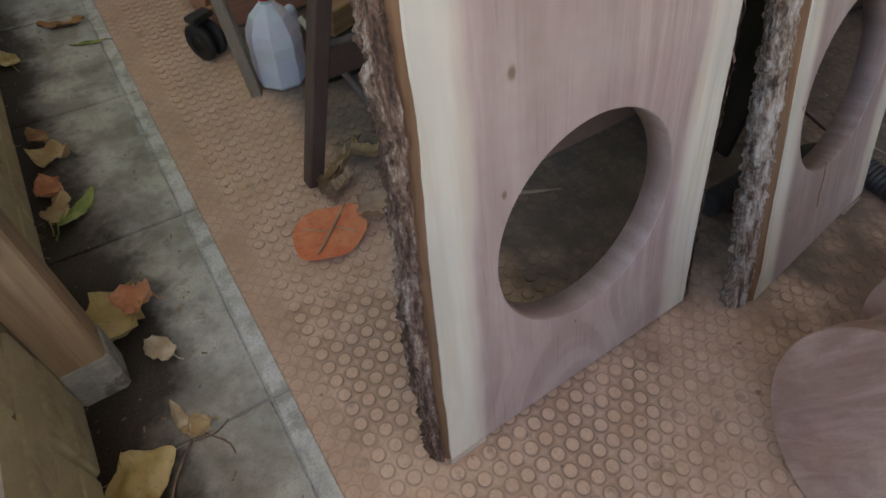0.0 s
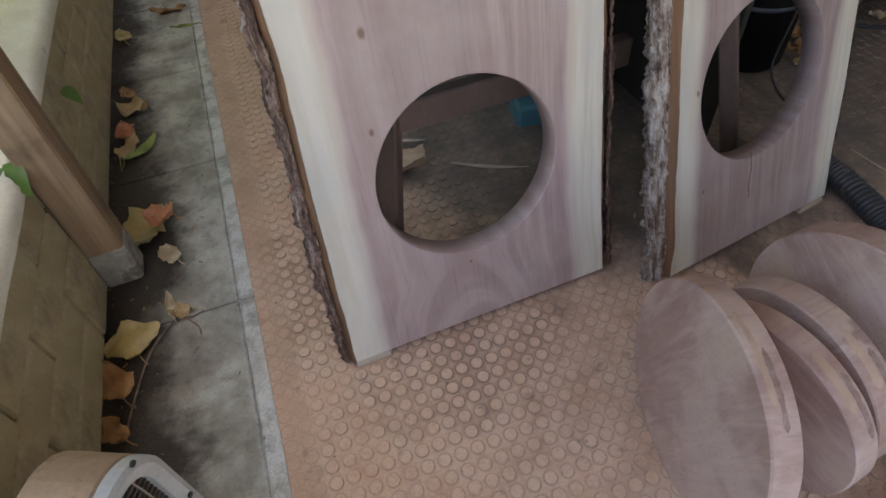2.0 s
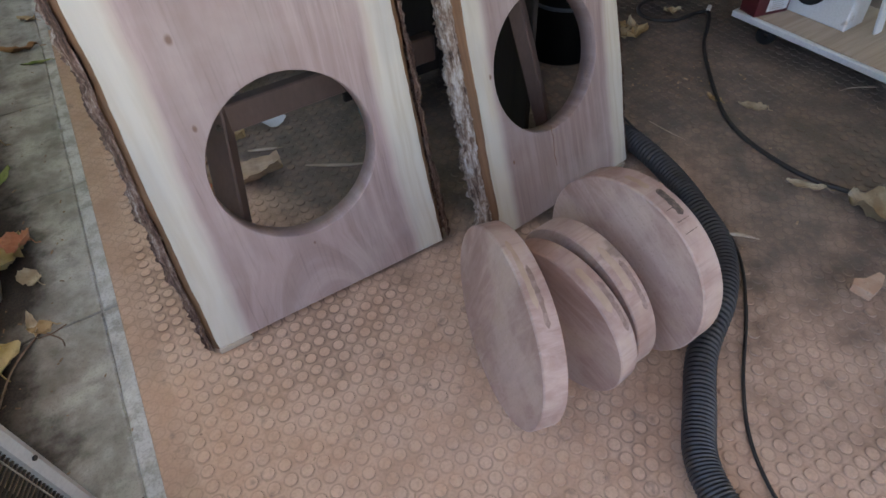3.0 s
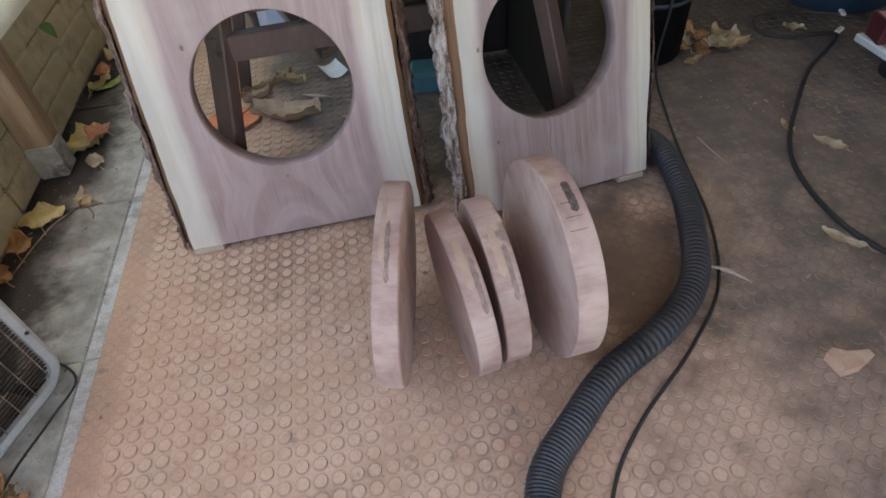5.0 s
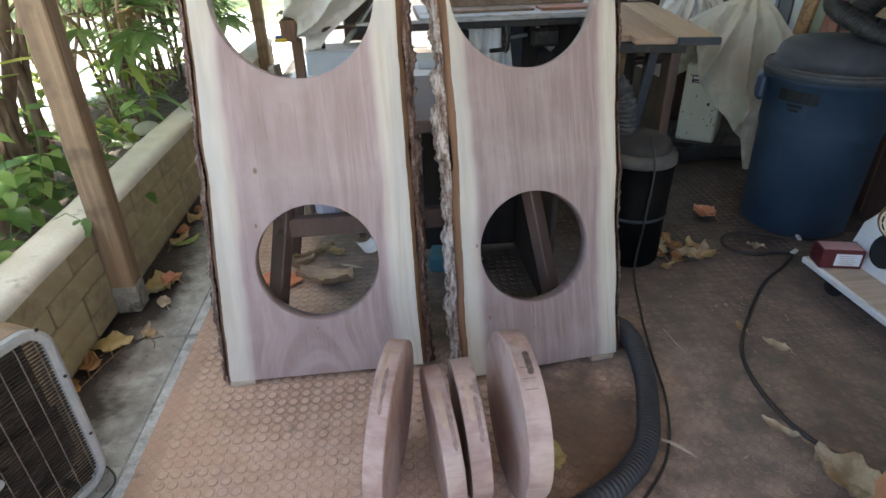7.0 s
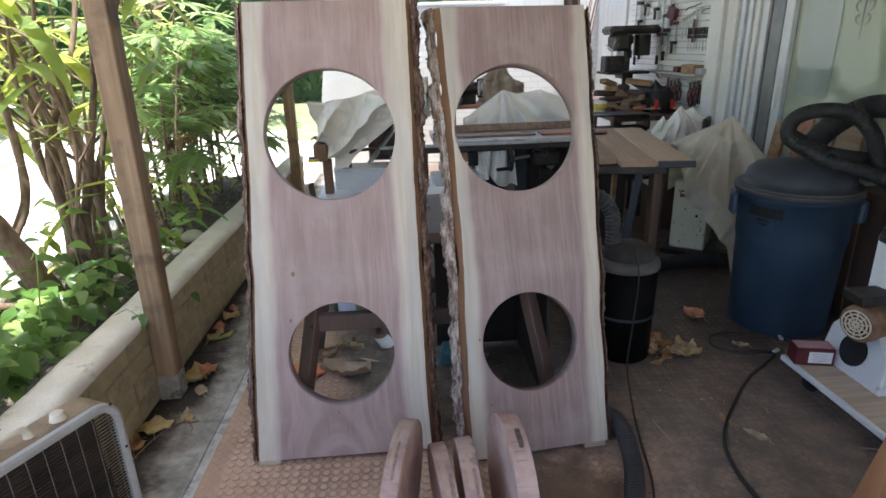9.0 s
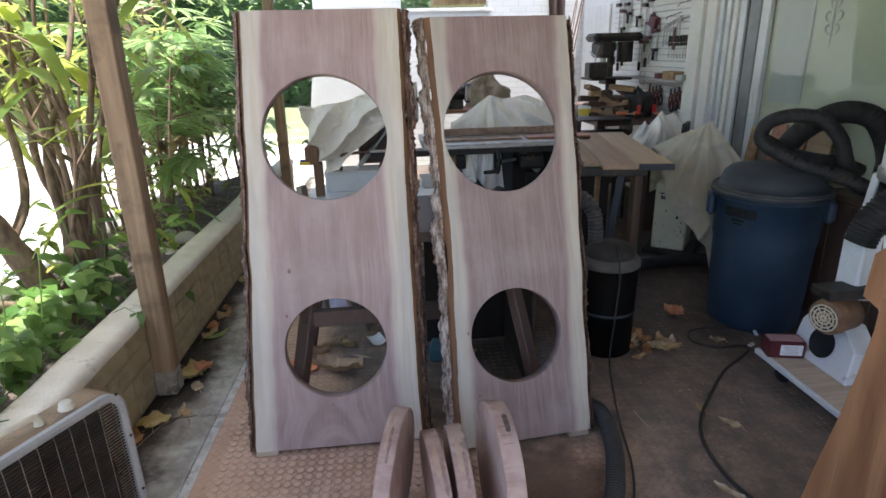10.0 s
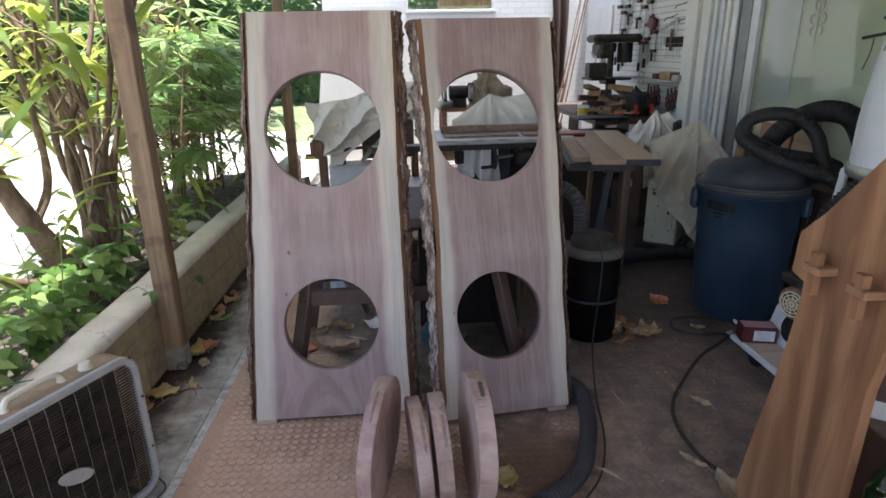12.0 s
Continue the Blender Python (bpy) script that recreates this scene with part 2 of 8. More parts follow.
def slab_wood(name, left, right, bend, heart, heart2, sap, knots=(), fig=(0.34, 0.1)):
    """Sawn walnut: x across, z along. Pale sapwood outside the two heartwood borders (at the foot and at the head)."""
    k = Nodes(name)
    tc = k.n("TexCoord")
    sep = k.n("SeparateXYZ")
    k.link(tc.outputs["Object"], sep.inputs[0])
    x, z = sep.outputs["X"], sep.outputs["Z"]
    wob = k.noise(k.coords((0.5, 0.5, 2.2)), 1.0, 3)
    wobble = k.math("MULTIPLY", k.math("SUBTRACT", wob, 0.5), 0.07)
    xw = k.math("ADD", x, wobble)
    lb = k.math("MULTIPLY_ADD", z, (left[1] - left[0]) / 1.77, left[0])
    rb = k.math("MULTIPLY_ADD", z, (right[1] - right[0]) / 1.77, right[0])
    dl = k.math("SUBTRACT", xw, lb)
    dr = k.math("SUBTRACT", rb, xw)
    inside = k.math("MINIMUM", dl, dr)
    hmask = k.step(inside, -0.010, 0.012)
    blend = k.step(inside, -0.026, 0.014)
    # long grain, bent round a figure near the foot
    fx = k.math("ADD", k.math("SUBTRACT", x, fig[0]), k.math("MULTIPLY", wobble, 0.6))
    rise = k.math("MINIMUM", k.math("MAXIMUM", k.math("SUBTRACT", z, fig[1]), 0.0), 0.16)
    arch = k.math("SQRT", k.math("ADD", k.math("MULTIPLY", fx, fx), k.math("MULTIPLY", rise, 0.075)))
    gx = k.math("ADD", arch, k.math("MULTIPLY", xw, 0.35))
    comb = k.n("CombineXYZ")
    k.link(gx, comb.inputs[0])
    k.link(k.math("MULTIPLY", z, 0.06), comb.inputs[2])
    g1 = k.noise(comb.outputs[0], 48, 4, 0.55, 0.0)
    g2 = k.noise(comb.outputs[0], 13, 3, 0.5, 0.0)
    g3 = k.noise(k.coords((160, 160, 5)), 1.0, 3)
    g4 = k.noise(comb.outputs[0], 150, 3, 0.6, 0.0)
    col = k.mix(k.step(g1, 0.35, 0.68), heart, heart2)
    col = k.mix(k.math("MULTIPLY", k.step(g4, 0.50, 0.66), 0.20), col, (heart[0] * 0.70, heart[1] * 0.62, heart[2] * 0.58))
    col = k.mix(k.math("MULTIPLY", k.step(g2, 0.40, 0.75), 0.28), col, tuple(c * 0.72 for c in heart))
    pore = k.math("MULTIPLY", k.step(g3, 0.52, 0.72), 0.32)
    col = k.mix(pore, col, tuple(c * 0.5 for c in heart))
    sapc = k.mix(k.step(g1, 0.38, 0.66), sap, (sap[0] * 0.88, sap[1] * 0.84, sap[2] * 0.77))
    grey = k.noise(k.coords((6, 6, 0.8)), 1.6, 3)
    sapc = k.mix(k.math("MULTIPLY", k.step(grey, 0.42, 0.62), 0.5), sapc, (sap[0] * 0.66, sap[1] * 0.68, sap[2] * 0.74))
    col = k.mix(blend, sapc, k.mix(hmask, tuple(c * 1.12 for c in heart2), col))
    dust = k.noise(k.coords((1, 1, 1)), 3.5, 5, 0.6)
    col = k.mix(k.math("MULTIPLY", k.step(dust, 0.45, 0.75), 0.22), col, (0.62, 0.55, 0.50))
    for kx, kz, kr in knots:
        ax = k.math("MULTIPLY", k.math("SUBTRACT", x, kx), 1.5)
        az = k.math("SUBTRACT", z, kz)
        d = k.math("SQRT", k.math("ADD", k.math("MULTIPLY", ax, ax), k.math("MULTIPLY", az, az)))
        d = k.math("ADD", d, k.math("MULTIPLY", k.math("SUBTRACT", g3, 0.5), 0.008))
        col = k.mix(k.math("MULTIPLY", k.step(d, kr * 1.25, kr * 0.35), 0.85), col, (0.15, 0.072, 0.04))
    k.bump(k.math("ADD", g3, g1), 0.12, 0.002)
    return k.set(col, k.math("MULTIPLY_ADD", g1, 0.2, 0.45))


def wood(name, c1, c2, axis="Z", scale=1.0, rough=0.55, bump=0.2, island=0.0, stain=None):
    k = Nodes(name)
    st = {"X": (1.2, 22, 22), "Y": (22, 1.2, 22), "Z": (22, 22, 1.2)}[axis]
    v = k.coords(tuple(s * scale for s in st))
    g = k.noise(v, 1.0, 5, 0.6, 0.6)
    st2 = {"X": (4, 180, 180), "Y": (180, 4, 180), "Z": (180, 180, 4)}[axis]
    h = k.noise(k.coords(tuple(s * scale for s in st2)), 1.0, 2)
    col = k.mix(k.step(g, 0.33, 0.68), c1, c2)
    col = k.mix(k.math("MULTIPLY", k.step(h, 0.5, 0.8), 0.35), col, tuple(c * 0.5 for c in c1))
    if stain:
        s = k.noise(k.coords(), 5.0, 5)
        col = k.mix(k.math("MULTIPLY", k.step(s, 0.5, 0.68), 0.7), col, stain)
    if island:
        gi = k.n("NewGeometry")
        hv = k.n("HueSaturation")
        mr = k.n("MapRange")
        k.link(gi.outputs["Random Per Island"], mr.inputs[0])
        mr.inputs[3].default_value, mr.inputs[4].default_value = 1 - island, 1 + island
        k.link(mr.outputs[0], hv.inputs["Value"])
        k.link(col, hv.inputs["Color"])
        col = hv.outputs["Color"]
    k.bump(k.math("ADD", g, h), bump, 0.003)
    return k.set(col, k.math("MULTIPLY_ADD", g, 0.25, rough - 0.1))


def leafy(name, c1, c2, c3, through_light=0.45):
    """Leaves: hue by leaf, light passing through the blade."""
    k = Nodes(name)
    gi = k.n("NewGeometry")
    col = k.ramp(gi.outputs["Random Per Island"], [(0.0, c1), (0.6, c2), (1.0, c3)])
    a = k.noise(k.coords(), 30, 3)
    col = k.mix(k.math("MULTIPLY", k.step(a, 0.4, 0.7), 0.3), col, tuple(c * 0.7 for c in c1))
    k.set(col, 0.38)
    tr = k.n("BsdfTranslucent")
    k.link(k.mix(0.5, col, c3), tr.inputs["Color"])
    mx = k.n("MixShader", Fac=through_light)
    k.link(k.p.outputs[0], mx.inputs[1])
    k.link(tr.outputs[0], mx.inputs[2])
    k.link(mx.outputs[0], k.out.inputs["Surface"])
    return k.mat


HEART, HEART2, SAP = (0.325, 0.227, 0.206), (0.405, 0.298, 0.275), (0.582, 0.532, 0.448)
M_SLAB_A = slab_wood("walnut board with pale sapwood", (0.085, 0.155), (0.60, 0.585), 0, HEART, HEART2, SAP, [(0.192, 0.765, 0.012), (0.170, 0.583, 0.009), (0.33, 0.20, 0.005)], (0.35, 0.03))
# tones cut below the first board's, partly its weaker light painted in
M_SLAB_B = slab_wood("walnut board, darker and shaded", (0.085, 0.105), (0.512, 0.578), 0, tuple(c * 0.84 for c in HEART), tuple(c * 0.84 for c in HEART2), tuple(c * 0.94 for c in SAP), [(0.085, 0.47, 0.008), (0.11, 0.21, 0.007)], (0.19, 1.75))


def disc_wood():
    k = Nodes("sawn walnut disc")
    v = k.coords((7, 36, 12), "Object", (0.5, 0.25, 0.3))
    g = k.noise(v, 1.0, 5, 0.65, 0.9)
    col = k.mix(k.step(g, 0.33, 0.68), (0.345, 0.215, 0.178), (0.46, 0.325, 0.278))
    dark = k.noise(k.coords((3, 9, 5), "Object", (0.6, 0.2, 0)), 1.0, 4, 0.6, 0.8)
    col = k.mix(k.math("MULTIPLY", k.step(dark, 0.50, 0.68), 0.55), col, (0.27, 0.165, 0.135))
    p = k.noise(k.coords((1.2, 1.2, 1.2)), 3.0, 4)
    col = k.mix(k.math("MULTIPLY", k.step(p, 0.46, 0.62), 0.5), col, (0.60, 0.475, 0.41))
    y = k.noise(k.coords((1.0, 1.0, 2.0)), 7.0, 4, 0.6)
    col = k.mix(k.math("MULTIPLY", k.step(y, 0.52, 0.68), 0.35), col, (0.46, 0.33, 0.225))
    h = k.noise(k.coords((150, 150, 8)), 1.0, 2)
    col = k.mix(k.math("MULTIPLY", k.step(h, 0.52, 0.8), 0.3), col, (0.2, 0.12, 0.1))
    burn = k.noise(k.coords((8, 8, 8)), 1.0, 3)
    col = k.mix(k.math("MULTIPLY", k.step(burn, 0.66, 0.72), 0.5), col, (0.12, 0.08, 0.06))
    k.bump(k.math("ADD", g, h), 0.15, 0.002)
    return k.set(col, 0.58)


M_DISC = disc_wood()


def bark(name, dark, mid, pale, tip):
    """Ridged bark: deep brown furrows, greyish broken crests."""
    k = Nodes(name)
    a = k.noise(k.coords((1, 1, 0.16)), 70, 6, 0.72, 0.2)
    b = k.noise(k.coords((1, 1, 0.5)), 210, 4, 0.7)
    c = k.noise(k.coords(), 7, 4)
    f = k.math("ADD", k.math("MULTIPLY", a, 0.7), k.math("ADD", k.math("MULTIPLY", b, 0.22), k.math("MULTIPLY", c, 0.14)))
    col = k.ramp(f, [(0.42, dark), (0.50, mid), (0.57, pale), (0.66, tip)])
    k.bump(k.math("ADD", a, k.math("MULTIPLY", b, 0.5)), 1.0, 0.012)
    return k.set(col, 0.9)


M_BARK = bark("grey ridged bark", (0.075, 0.042, 0.028), (0.25, 0.17, 0.125), (0.46, 0.38, 0.32), (0.68, 0.62, 0.57))
M_BARK_DARK = bark("dark reddish bark", (0.035, 0.018, 0.012), (0.12, 0.063, 0.043), (0.25, 0.155, 0.115), (0.52, 0.44, 0.39))
M_CAMBIUM = wood("brown inner bark", (0.15, 0.075, 0.035), (0.26, 0.14, 0.07), "Z", 1.0, 0.8)
M_SHIM = wood("pale offcut wood", (0.42, 0.33, 0.24), (0.55, 0.46, 0.36), "X")


PITCH, STUD = 0.0388, (0.1988, -0.0181)  # the studs' spacing, and one stud, in the porch's own axes


def mat_rubber():
    k = Nodes("studded rubber with sawdust")
    geo = k.n("NewGeometry")
    pos = geo.outputs["Position"]
    sep = k.n("SeparateXYZ")
    k.link(pos, sep.inputs[0])
    big = k.noise(pos, 2.2, 5, 0.6)
    mid = k.noise(pos, 9, 5, 0.65)
    fine = k.noise(pos, 140, 3)
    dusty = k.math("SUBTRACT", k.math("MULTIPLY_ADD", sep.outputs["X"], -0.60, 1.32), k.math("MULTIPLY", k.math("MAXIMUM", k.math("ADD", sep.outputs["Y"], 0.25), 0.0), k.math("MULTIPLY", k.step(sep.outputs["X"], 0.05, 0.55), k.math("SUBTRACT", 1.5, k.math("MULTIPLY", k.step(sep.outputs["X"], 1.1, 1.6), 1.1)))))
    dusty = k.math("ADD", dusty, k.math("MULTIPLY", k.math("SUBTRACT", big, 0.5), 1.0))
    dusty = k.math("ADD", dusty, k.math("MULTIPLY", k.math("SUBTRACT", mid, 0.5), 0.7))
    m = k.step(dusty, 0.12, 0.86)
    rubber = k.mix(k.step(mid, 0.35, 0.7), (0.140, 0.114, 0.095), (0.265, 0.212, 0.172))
    # shade at the back right, painted into the rubber as near black
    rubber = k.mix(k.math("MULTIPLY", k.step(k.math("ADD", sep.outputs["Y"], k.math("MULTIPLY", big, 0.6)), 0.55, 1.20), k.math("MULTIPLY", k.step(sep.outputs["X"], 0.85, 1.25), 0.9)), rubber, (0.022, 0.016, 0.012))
    dust = k.mix(k.step(mid, 0.3, 0.7), (0.56, 0.362, 0.245), (0.645, 0.452, 0.328))
    col = k.mix(m, rubber, dust)
    # an old damp stain beside the discs
    sx = k.math("SUBTRACT", sep.outputs["X"], 1.17)
    sy = k.math("MULTIPLY", k.math("ADD", sep.outputs["Y"], 0.36), 0.75)
    away = k.math("SQRT", k.math("ADD", k.math("MULTIPLY", sx, sx), k.math("MULTIPLY", sy, sy)))
    away = k.math("ADD", away, k.math("MULTIPLY", k.math("SUBTRACT", mid, 0.5), 0.35))
    col = k.mix(k.math("MULTIPLY", k.step(away, 0.30, 0.13), 0.75), col, (0.085, 0.056, 0.038))
    sep2 = k.step(sep.outputs["Z"], 0.0035, 0.0008)
    grime = k.math("MULTIPLY", k.math("MULTIPLY", sep2, k.step(k.noise(pos, 5, 5, 0.7), 0.42, 0.70)), 0.22)
    grime = k.math("ADD", grime, k.math("MULTIPLY", sep2, 0.04))
    col = k.mix(grime, col, (0.17, 0.118, 0.09))
    worn = k.math("MULTIPLY", k.math("SUBTRACT", 1.0, sep2), k.math("MULTIPLY", k.step(mid, 0.42, 0.62), k.math("SUBTRACT", 0.42, k.math("MULTIPLY", m, 0.42))))
    col = k.mix(worn, col, (0.36, 0.24, 0.16))
    # the studs' sloping sides take a darker colour, by their normals
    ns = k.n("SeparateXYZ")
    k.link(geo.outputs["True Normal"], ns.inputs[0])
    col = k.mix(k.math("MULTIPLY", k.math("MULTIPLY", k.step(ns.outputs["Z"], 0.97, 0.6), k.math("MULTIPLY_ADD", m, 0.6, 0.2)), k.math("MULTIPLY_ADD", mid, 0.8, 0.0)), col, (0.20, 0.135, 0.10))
    # dirt packed in a thin ring round the foot of each stud
    yard = k.n("Mapping")
    yard.inputs["Rotation"].default_value = (0, 0, radians(2.0))
    yard.inputs["Location"].default_value = (-STUD[0] - PITCH / 2 + 40 * PITCH, -STUD[1] - PITCH / 2 + 80 * PITCH, 0)
    k.link(pos, yard.inputs["Vector"])
    ysep = k.n("SeparateXYZ")
    k.link(yard.outputs["Vector"], ysep.inputs[0])
    ax = k.math("SUBTRACT", k.math("MODULO", ysep.outputs["X"], PITCH), PITCH / 2)
    ay = k.math("SUBTRACT", k.math("MODULO", ysep.outputs["Y"], PITCH), PITCH / 2)
    rad = k.math("SQRT", k.math("ADD", k.math("MULTIPLY", ax, ax), k.math("MULTIPLY", ay, ay)))
    foot = k.step(rad, 0.0132, 0.0150)
    ringm = k.math("MULTIPLY", foot, k.step(rad, 0.0195, 0.0158))
    wide = k.math("MULTIPLY", foot, k.step(rad, 0.0300, 0.0170))
    patch = k.step(k.math("ADD", k.noise(pos, 3.2, 5, 0.6), k.math("MULTIPLY", k.noise(pos, 22, 3, 0.6), 0.22)), 0.66, 0.84)
    for cx, cy, r in ((0.26, -0.08, 0.33), (0.03, 0.30, 0.26)):
        px = k.math("SUBTRACT", sep.outputs["X"], cx)
        py = k.math("SUBTRACT", sep.outputs["Y"], cy)
        near = k.math("SQRT", k.math("ADD", k.math("MULTIPLY", px, px), k.math("MULTIPLY", py, py)))
        near = k.math("ADD", near, k.math("ADD", k.math("MULTIPLY", k.math("SUBTRACT", mid, 0.5), 0.8), k.math("MULTIPLY", k.math("SUBTRACT", big, 0.5), 0.5)))
        patch = k.math("MAXIMUM", patch, k.math("MULTIPLY", k.step(near, r, r * 0.3), 0.8))
    ringm = k.math("ADD", k.math("MULTIPLY", ringm, k.math("MULTIPLY_ADD", k.step(mid, 0.35, 0.65), 0.26, 0.10)), k.math("MULTIPLY", wide, k.math("MULTIPLY", patch, 0.48)))
    col = k.mix(ringm, col, (0.12, 0.078, 0.054))
    border = k.math("ADD", ysep.outputs["X"], k.math("MULTIPLY", k.math("SUBTRACT", mid, 0.5), 0.03))
    border = k.step(border, 32 * PITCH - PITCH / 2 - 0.008, 32 * PITCH - PITCH / 2 - 0.036)
    col = k.mix(k.math("MULTIPLY", border, 0.28), col, (0.34, 0.215, 0.14))
    spots = k.noise(pos, 30, 2)
    col = k.mix(k.math("MULTIPLY", k.step(k.noise(pos, 16, 4, 0.6), 0.60, 0.72), 0.5), col, (0.15, 0.115, 0.10))
    col = k.mix(k.math("MULTIPLY", k.step(spots, 0.70, 0.76), 0.6), col, (0.07, 0.04, 0.03))
    col = k.mix(k.math("MULTIPLY", k.step(fine, 0.4, 0.75), 0.25), col, (0.2, 0.13, 0.09))
    k.bump(k.math("ADD", fine, mid), 0.25, 0.002)
    return k.set(col, k.math("MULTIPLY_ADD", m, 0.40, 0.38))


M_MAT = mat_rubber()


def strip_concrete():
    """Old concrete: grey with worn light patches, brown dirt and mould gathered along the wall's foot, painted blacker
    for the shade there.
    """
    k = Nodes("dirty weathered concrete")
    tc = k.n("TexCoord")
    sep = k.n("SeparateXYZ")
    k.link(tc.outputs["Object"], sep.inputs[0])
    v = k.coords()
    a, b, c, d = k.noise(v, 5, 6, 0.65), k.noise(v, 17, 5, 0.7), k.noise(v, 160, 3), k.noise(v, 2.2, 5, 0.65)
    col = k.mix(k.step(a, 0.36, 0.64), (0.235, 0.222, 0.188), (0.46, 0.445, 0.39))
    col = k.mix(k.math("MULTIPLY", k.step(b, 0.52, 0.70), 0.55), col, (0.15, 0.135, 0.11))
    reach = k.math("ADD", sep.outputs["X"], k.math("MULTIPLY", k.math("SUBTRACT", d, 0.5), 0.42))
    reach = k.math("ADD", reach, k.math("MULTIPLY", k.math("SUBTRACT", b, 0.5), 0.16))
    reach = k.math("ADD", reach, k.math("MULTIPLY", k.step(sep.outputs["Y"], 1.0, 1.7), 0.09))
    edge = k.math("ADD", sep.outputs["X"], k.math("MULTIPLY", k.math("SUBTRACT", b, 0.5), 0.05))
    col = k.mix(k.math("MULTIPLY", k.step(edge, -0.262, -0.238), k.math("MULTIPLY_ADD", k.step(b, 0.38, 0.60), 0.55, 0.14)), col, (0.68, 0.69, 0.68))
    col = k.mix(k.math("MULTIPLY", k.step(d, 0.52, 0.66), 0.6), col, (0.115, 0.088, 0.06))
    col = k.mix(k.math("MULTIPLY", k.step(c, 0.45, 0.72), 0.35), col, (0.10, 0.09, 0.075))
    # dirt by the wall, near black so it carries the shade there too
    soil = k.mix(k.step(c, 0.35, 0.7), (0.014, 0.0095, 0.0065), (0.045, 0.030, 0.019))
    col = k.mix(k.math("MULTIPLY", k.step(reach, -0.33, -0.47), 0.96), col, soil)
    k.bump(k.math("ADD", b, k.math("MULTIPLY", c, 0.6)), 0.5, 0.004)
    return k.set(col, 0.85)


M_STRIP = strip_concrete()
M_DUSTLID = surface("dusty lid plastic", (0.022, 0.019, 0.017), (0.048, 0.042, 0.036), 14, 0.8, bump=0.1)
M_RIMGREY = surface("dusty grey rim", (0.07, 0.066, 0.06), (0.12, 0.112, 0.10), 14, 0.8, bump=0.1)
M_BARKBROWN = surface("brown dry bark", (0.42, 0.29, 0.18), (0.60, 0.45, 0.30), 30, 0.8, bump=0.4, fine=140, stretch=(1, 0.2, 1))
M_CONCRETE = surface("weathered concrete", (0.30, 0.29, 0.26), (0.50, 0.49, 0.45), 6, 0.85, bump=0.4, fine=150, stain=(0.13, 0.105, 0.075), stain_scale=3.6, stain_at=(0.50, 0.66))
M_CREAM = surface("cream masonry paint, grimy", (0.37, 0.30, 0.165), (0.49, 0.41, 0.25), 5, 0.75, bump=0.45, fine=90, stain=(0.20, 0.155, 0.095), stain_scale=4, stain_at=(0.52, 0.74))
M_MORTAR = surface("dark open joints", (0.05, 0.038, 0.024), (0.15, 0.12, 0.075), 12, 0.9, bump=0.4)
M_CAP = surface("whitish wall cap", (0.62, 0.58, 0.47), (0.74, 0.70, 0.60), 7, 0.8, bump=0.4, fine=110, stain=(0.30, 0.28, 0.22), stain_scale=6, stain_at=(0.62, 0.72))
M_POST = wood("weathered post timber", (0.20, 0.122, 0.062), (0.34, 0.225, 0.125), "Z", 0.8, 0.6, 0.35, stain=(0.075, 0.042, 0.022))
M_PLASTER = surface("grey plaster foot", (0.25, 0.225, 0.18), (0.38, 0.345, 0.28), 20, 0.9, bump=0.5, stain=(0.10, 0.075, 0.05), stain_scale=14, stain_at=(0.5, 0.62))
M_WHITE = surface("white wall paint", (0.74, 0.74, 0.72), (0.80, 0.80, 0.78), 4, 0.6, bump=0.15, fine=60)
# unseen ceiling, white so that it bounces light into the workshop
M_CEILWHITE = surface("white unseen ceiling", (0.70, 0.69, 0.65), (0.76, 0.75, 0.71), 4, 0.7, bump=0.15, stretch=(8, 1, 1))
# unseen as well, brown to hold bounced light down
M_CEIL = wood("brown unseen ceiling", (0.22, 0.16, 0.10), (0.33, 0.25, 0.17), "Y", 0.6, 0.7)


def brick_paint():
    k = Nodes("white painted brick")
    br = k.n("TexBrick", Scale=1.0)
    k.link(k.coords((1, 1, 1), rot=(radians(90), 0, 0)), br.inputs["Vector"])
    br.inputs["Brick Width"].default_value, br.inputs["Row Height"].default_value = 0.21, 0.075
    br.inputs["Mortar Size"].default_value = 0.006
    br.inputs["Color1"].default_value = (0.78, 0.78, 0.75, 1)
    br.inputs["Color2"].default_value = (0.74, 0.74, 0.72, 1)
    br.inputs["Mortar"].default_value = (0.64, 0.64, 0.62, 1)
    a = k.noise(k.coords(), 3, 4)
    col = k.mix(k.math("MULTIPLY", k.step(a, 0.4, 0.7), 0.2), br.outputs["Color"], (0.6, 0.6, 0.58))
    k.bump(k.math("SUBTRACT", 1.0, br.outputs["Fac"]), 0.5, 0.006)
    return k.set(col, 0.6)


M_BRICK = brick_paint()
M_BLACK = surface("black ribbed plastic", (0.024, 0.025, 0.028), (0.045, 0.046, 0.050), 9, 0.45, bump=0.1, stain=(0.16, 0.145, 0.13), stain_scale=5, stain_at=(0.55, 0.8))
M_RUBBER = surface("black rubber", (0.012, 0.012, 0.013), (0.024, 0.023, 0.023), 9, 0.6, bump=0.1)
M_CABLE = plain("black cable sheath", (0.03, 0.028, 0.027), 0.5)
M_VAC = surface("dark drum plastic", (0.003, 0.0027, 0.0025), (0.007, 0.006, 0.0055), 9, 0.6, bump=0.05)
M_VAC.node_tree.nodes["Principled BSDF"].inputs["Specular IOR Level"].default_value = 0.08
M_BLUE = surface("blue moulded plastic", (0.024, 0.046, 0.080), (0.038, 0.066, 0.108), 4, 0.45, bump=0.06, fine=220, stain=(0.16, 0.17, 0.18), stain_scale=3, stain_at=(0.6, 0.8))
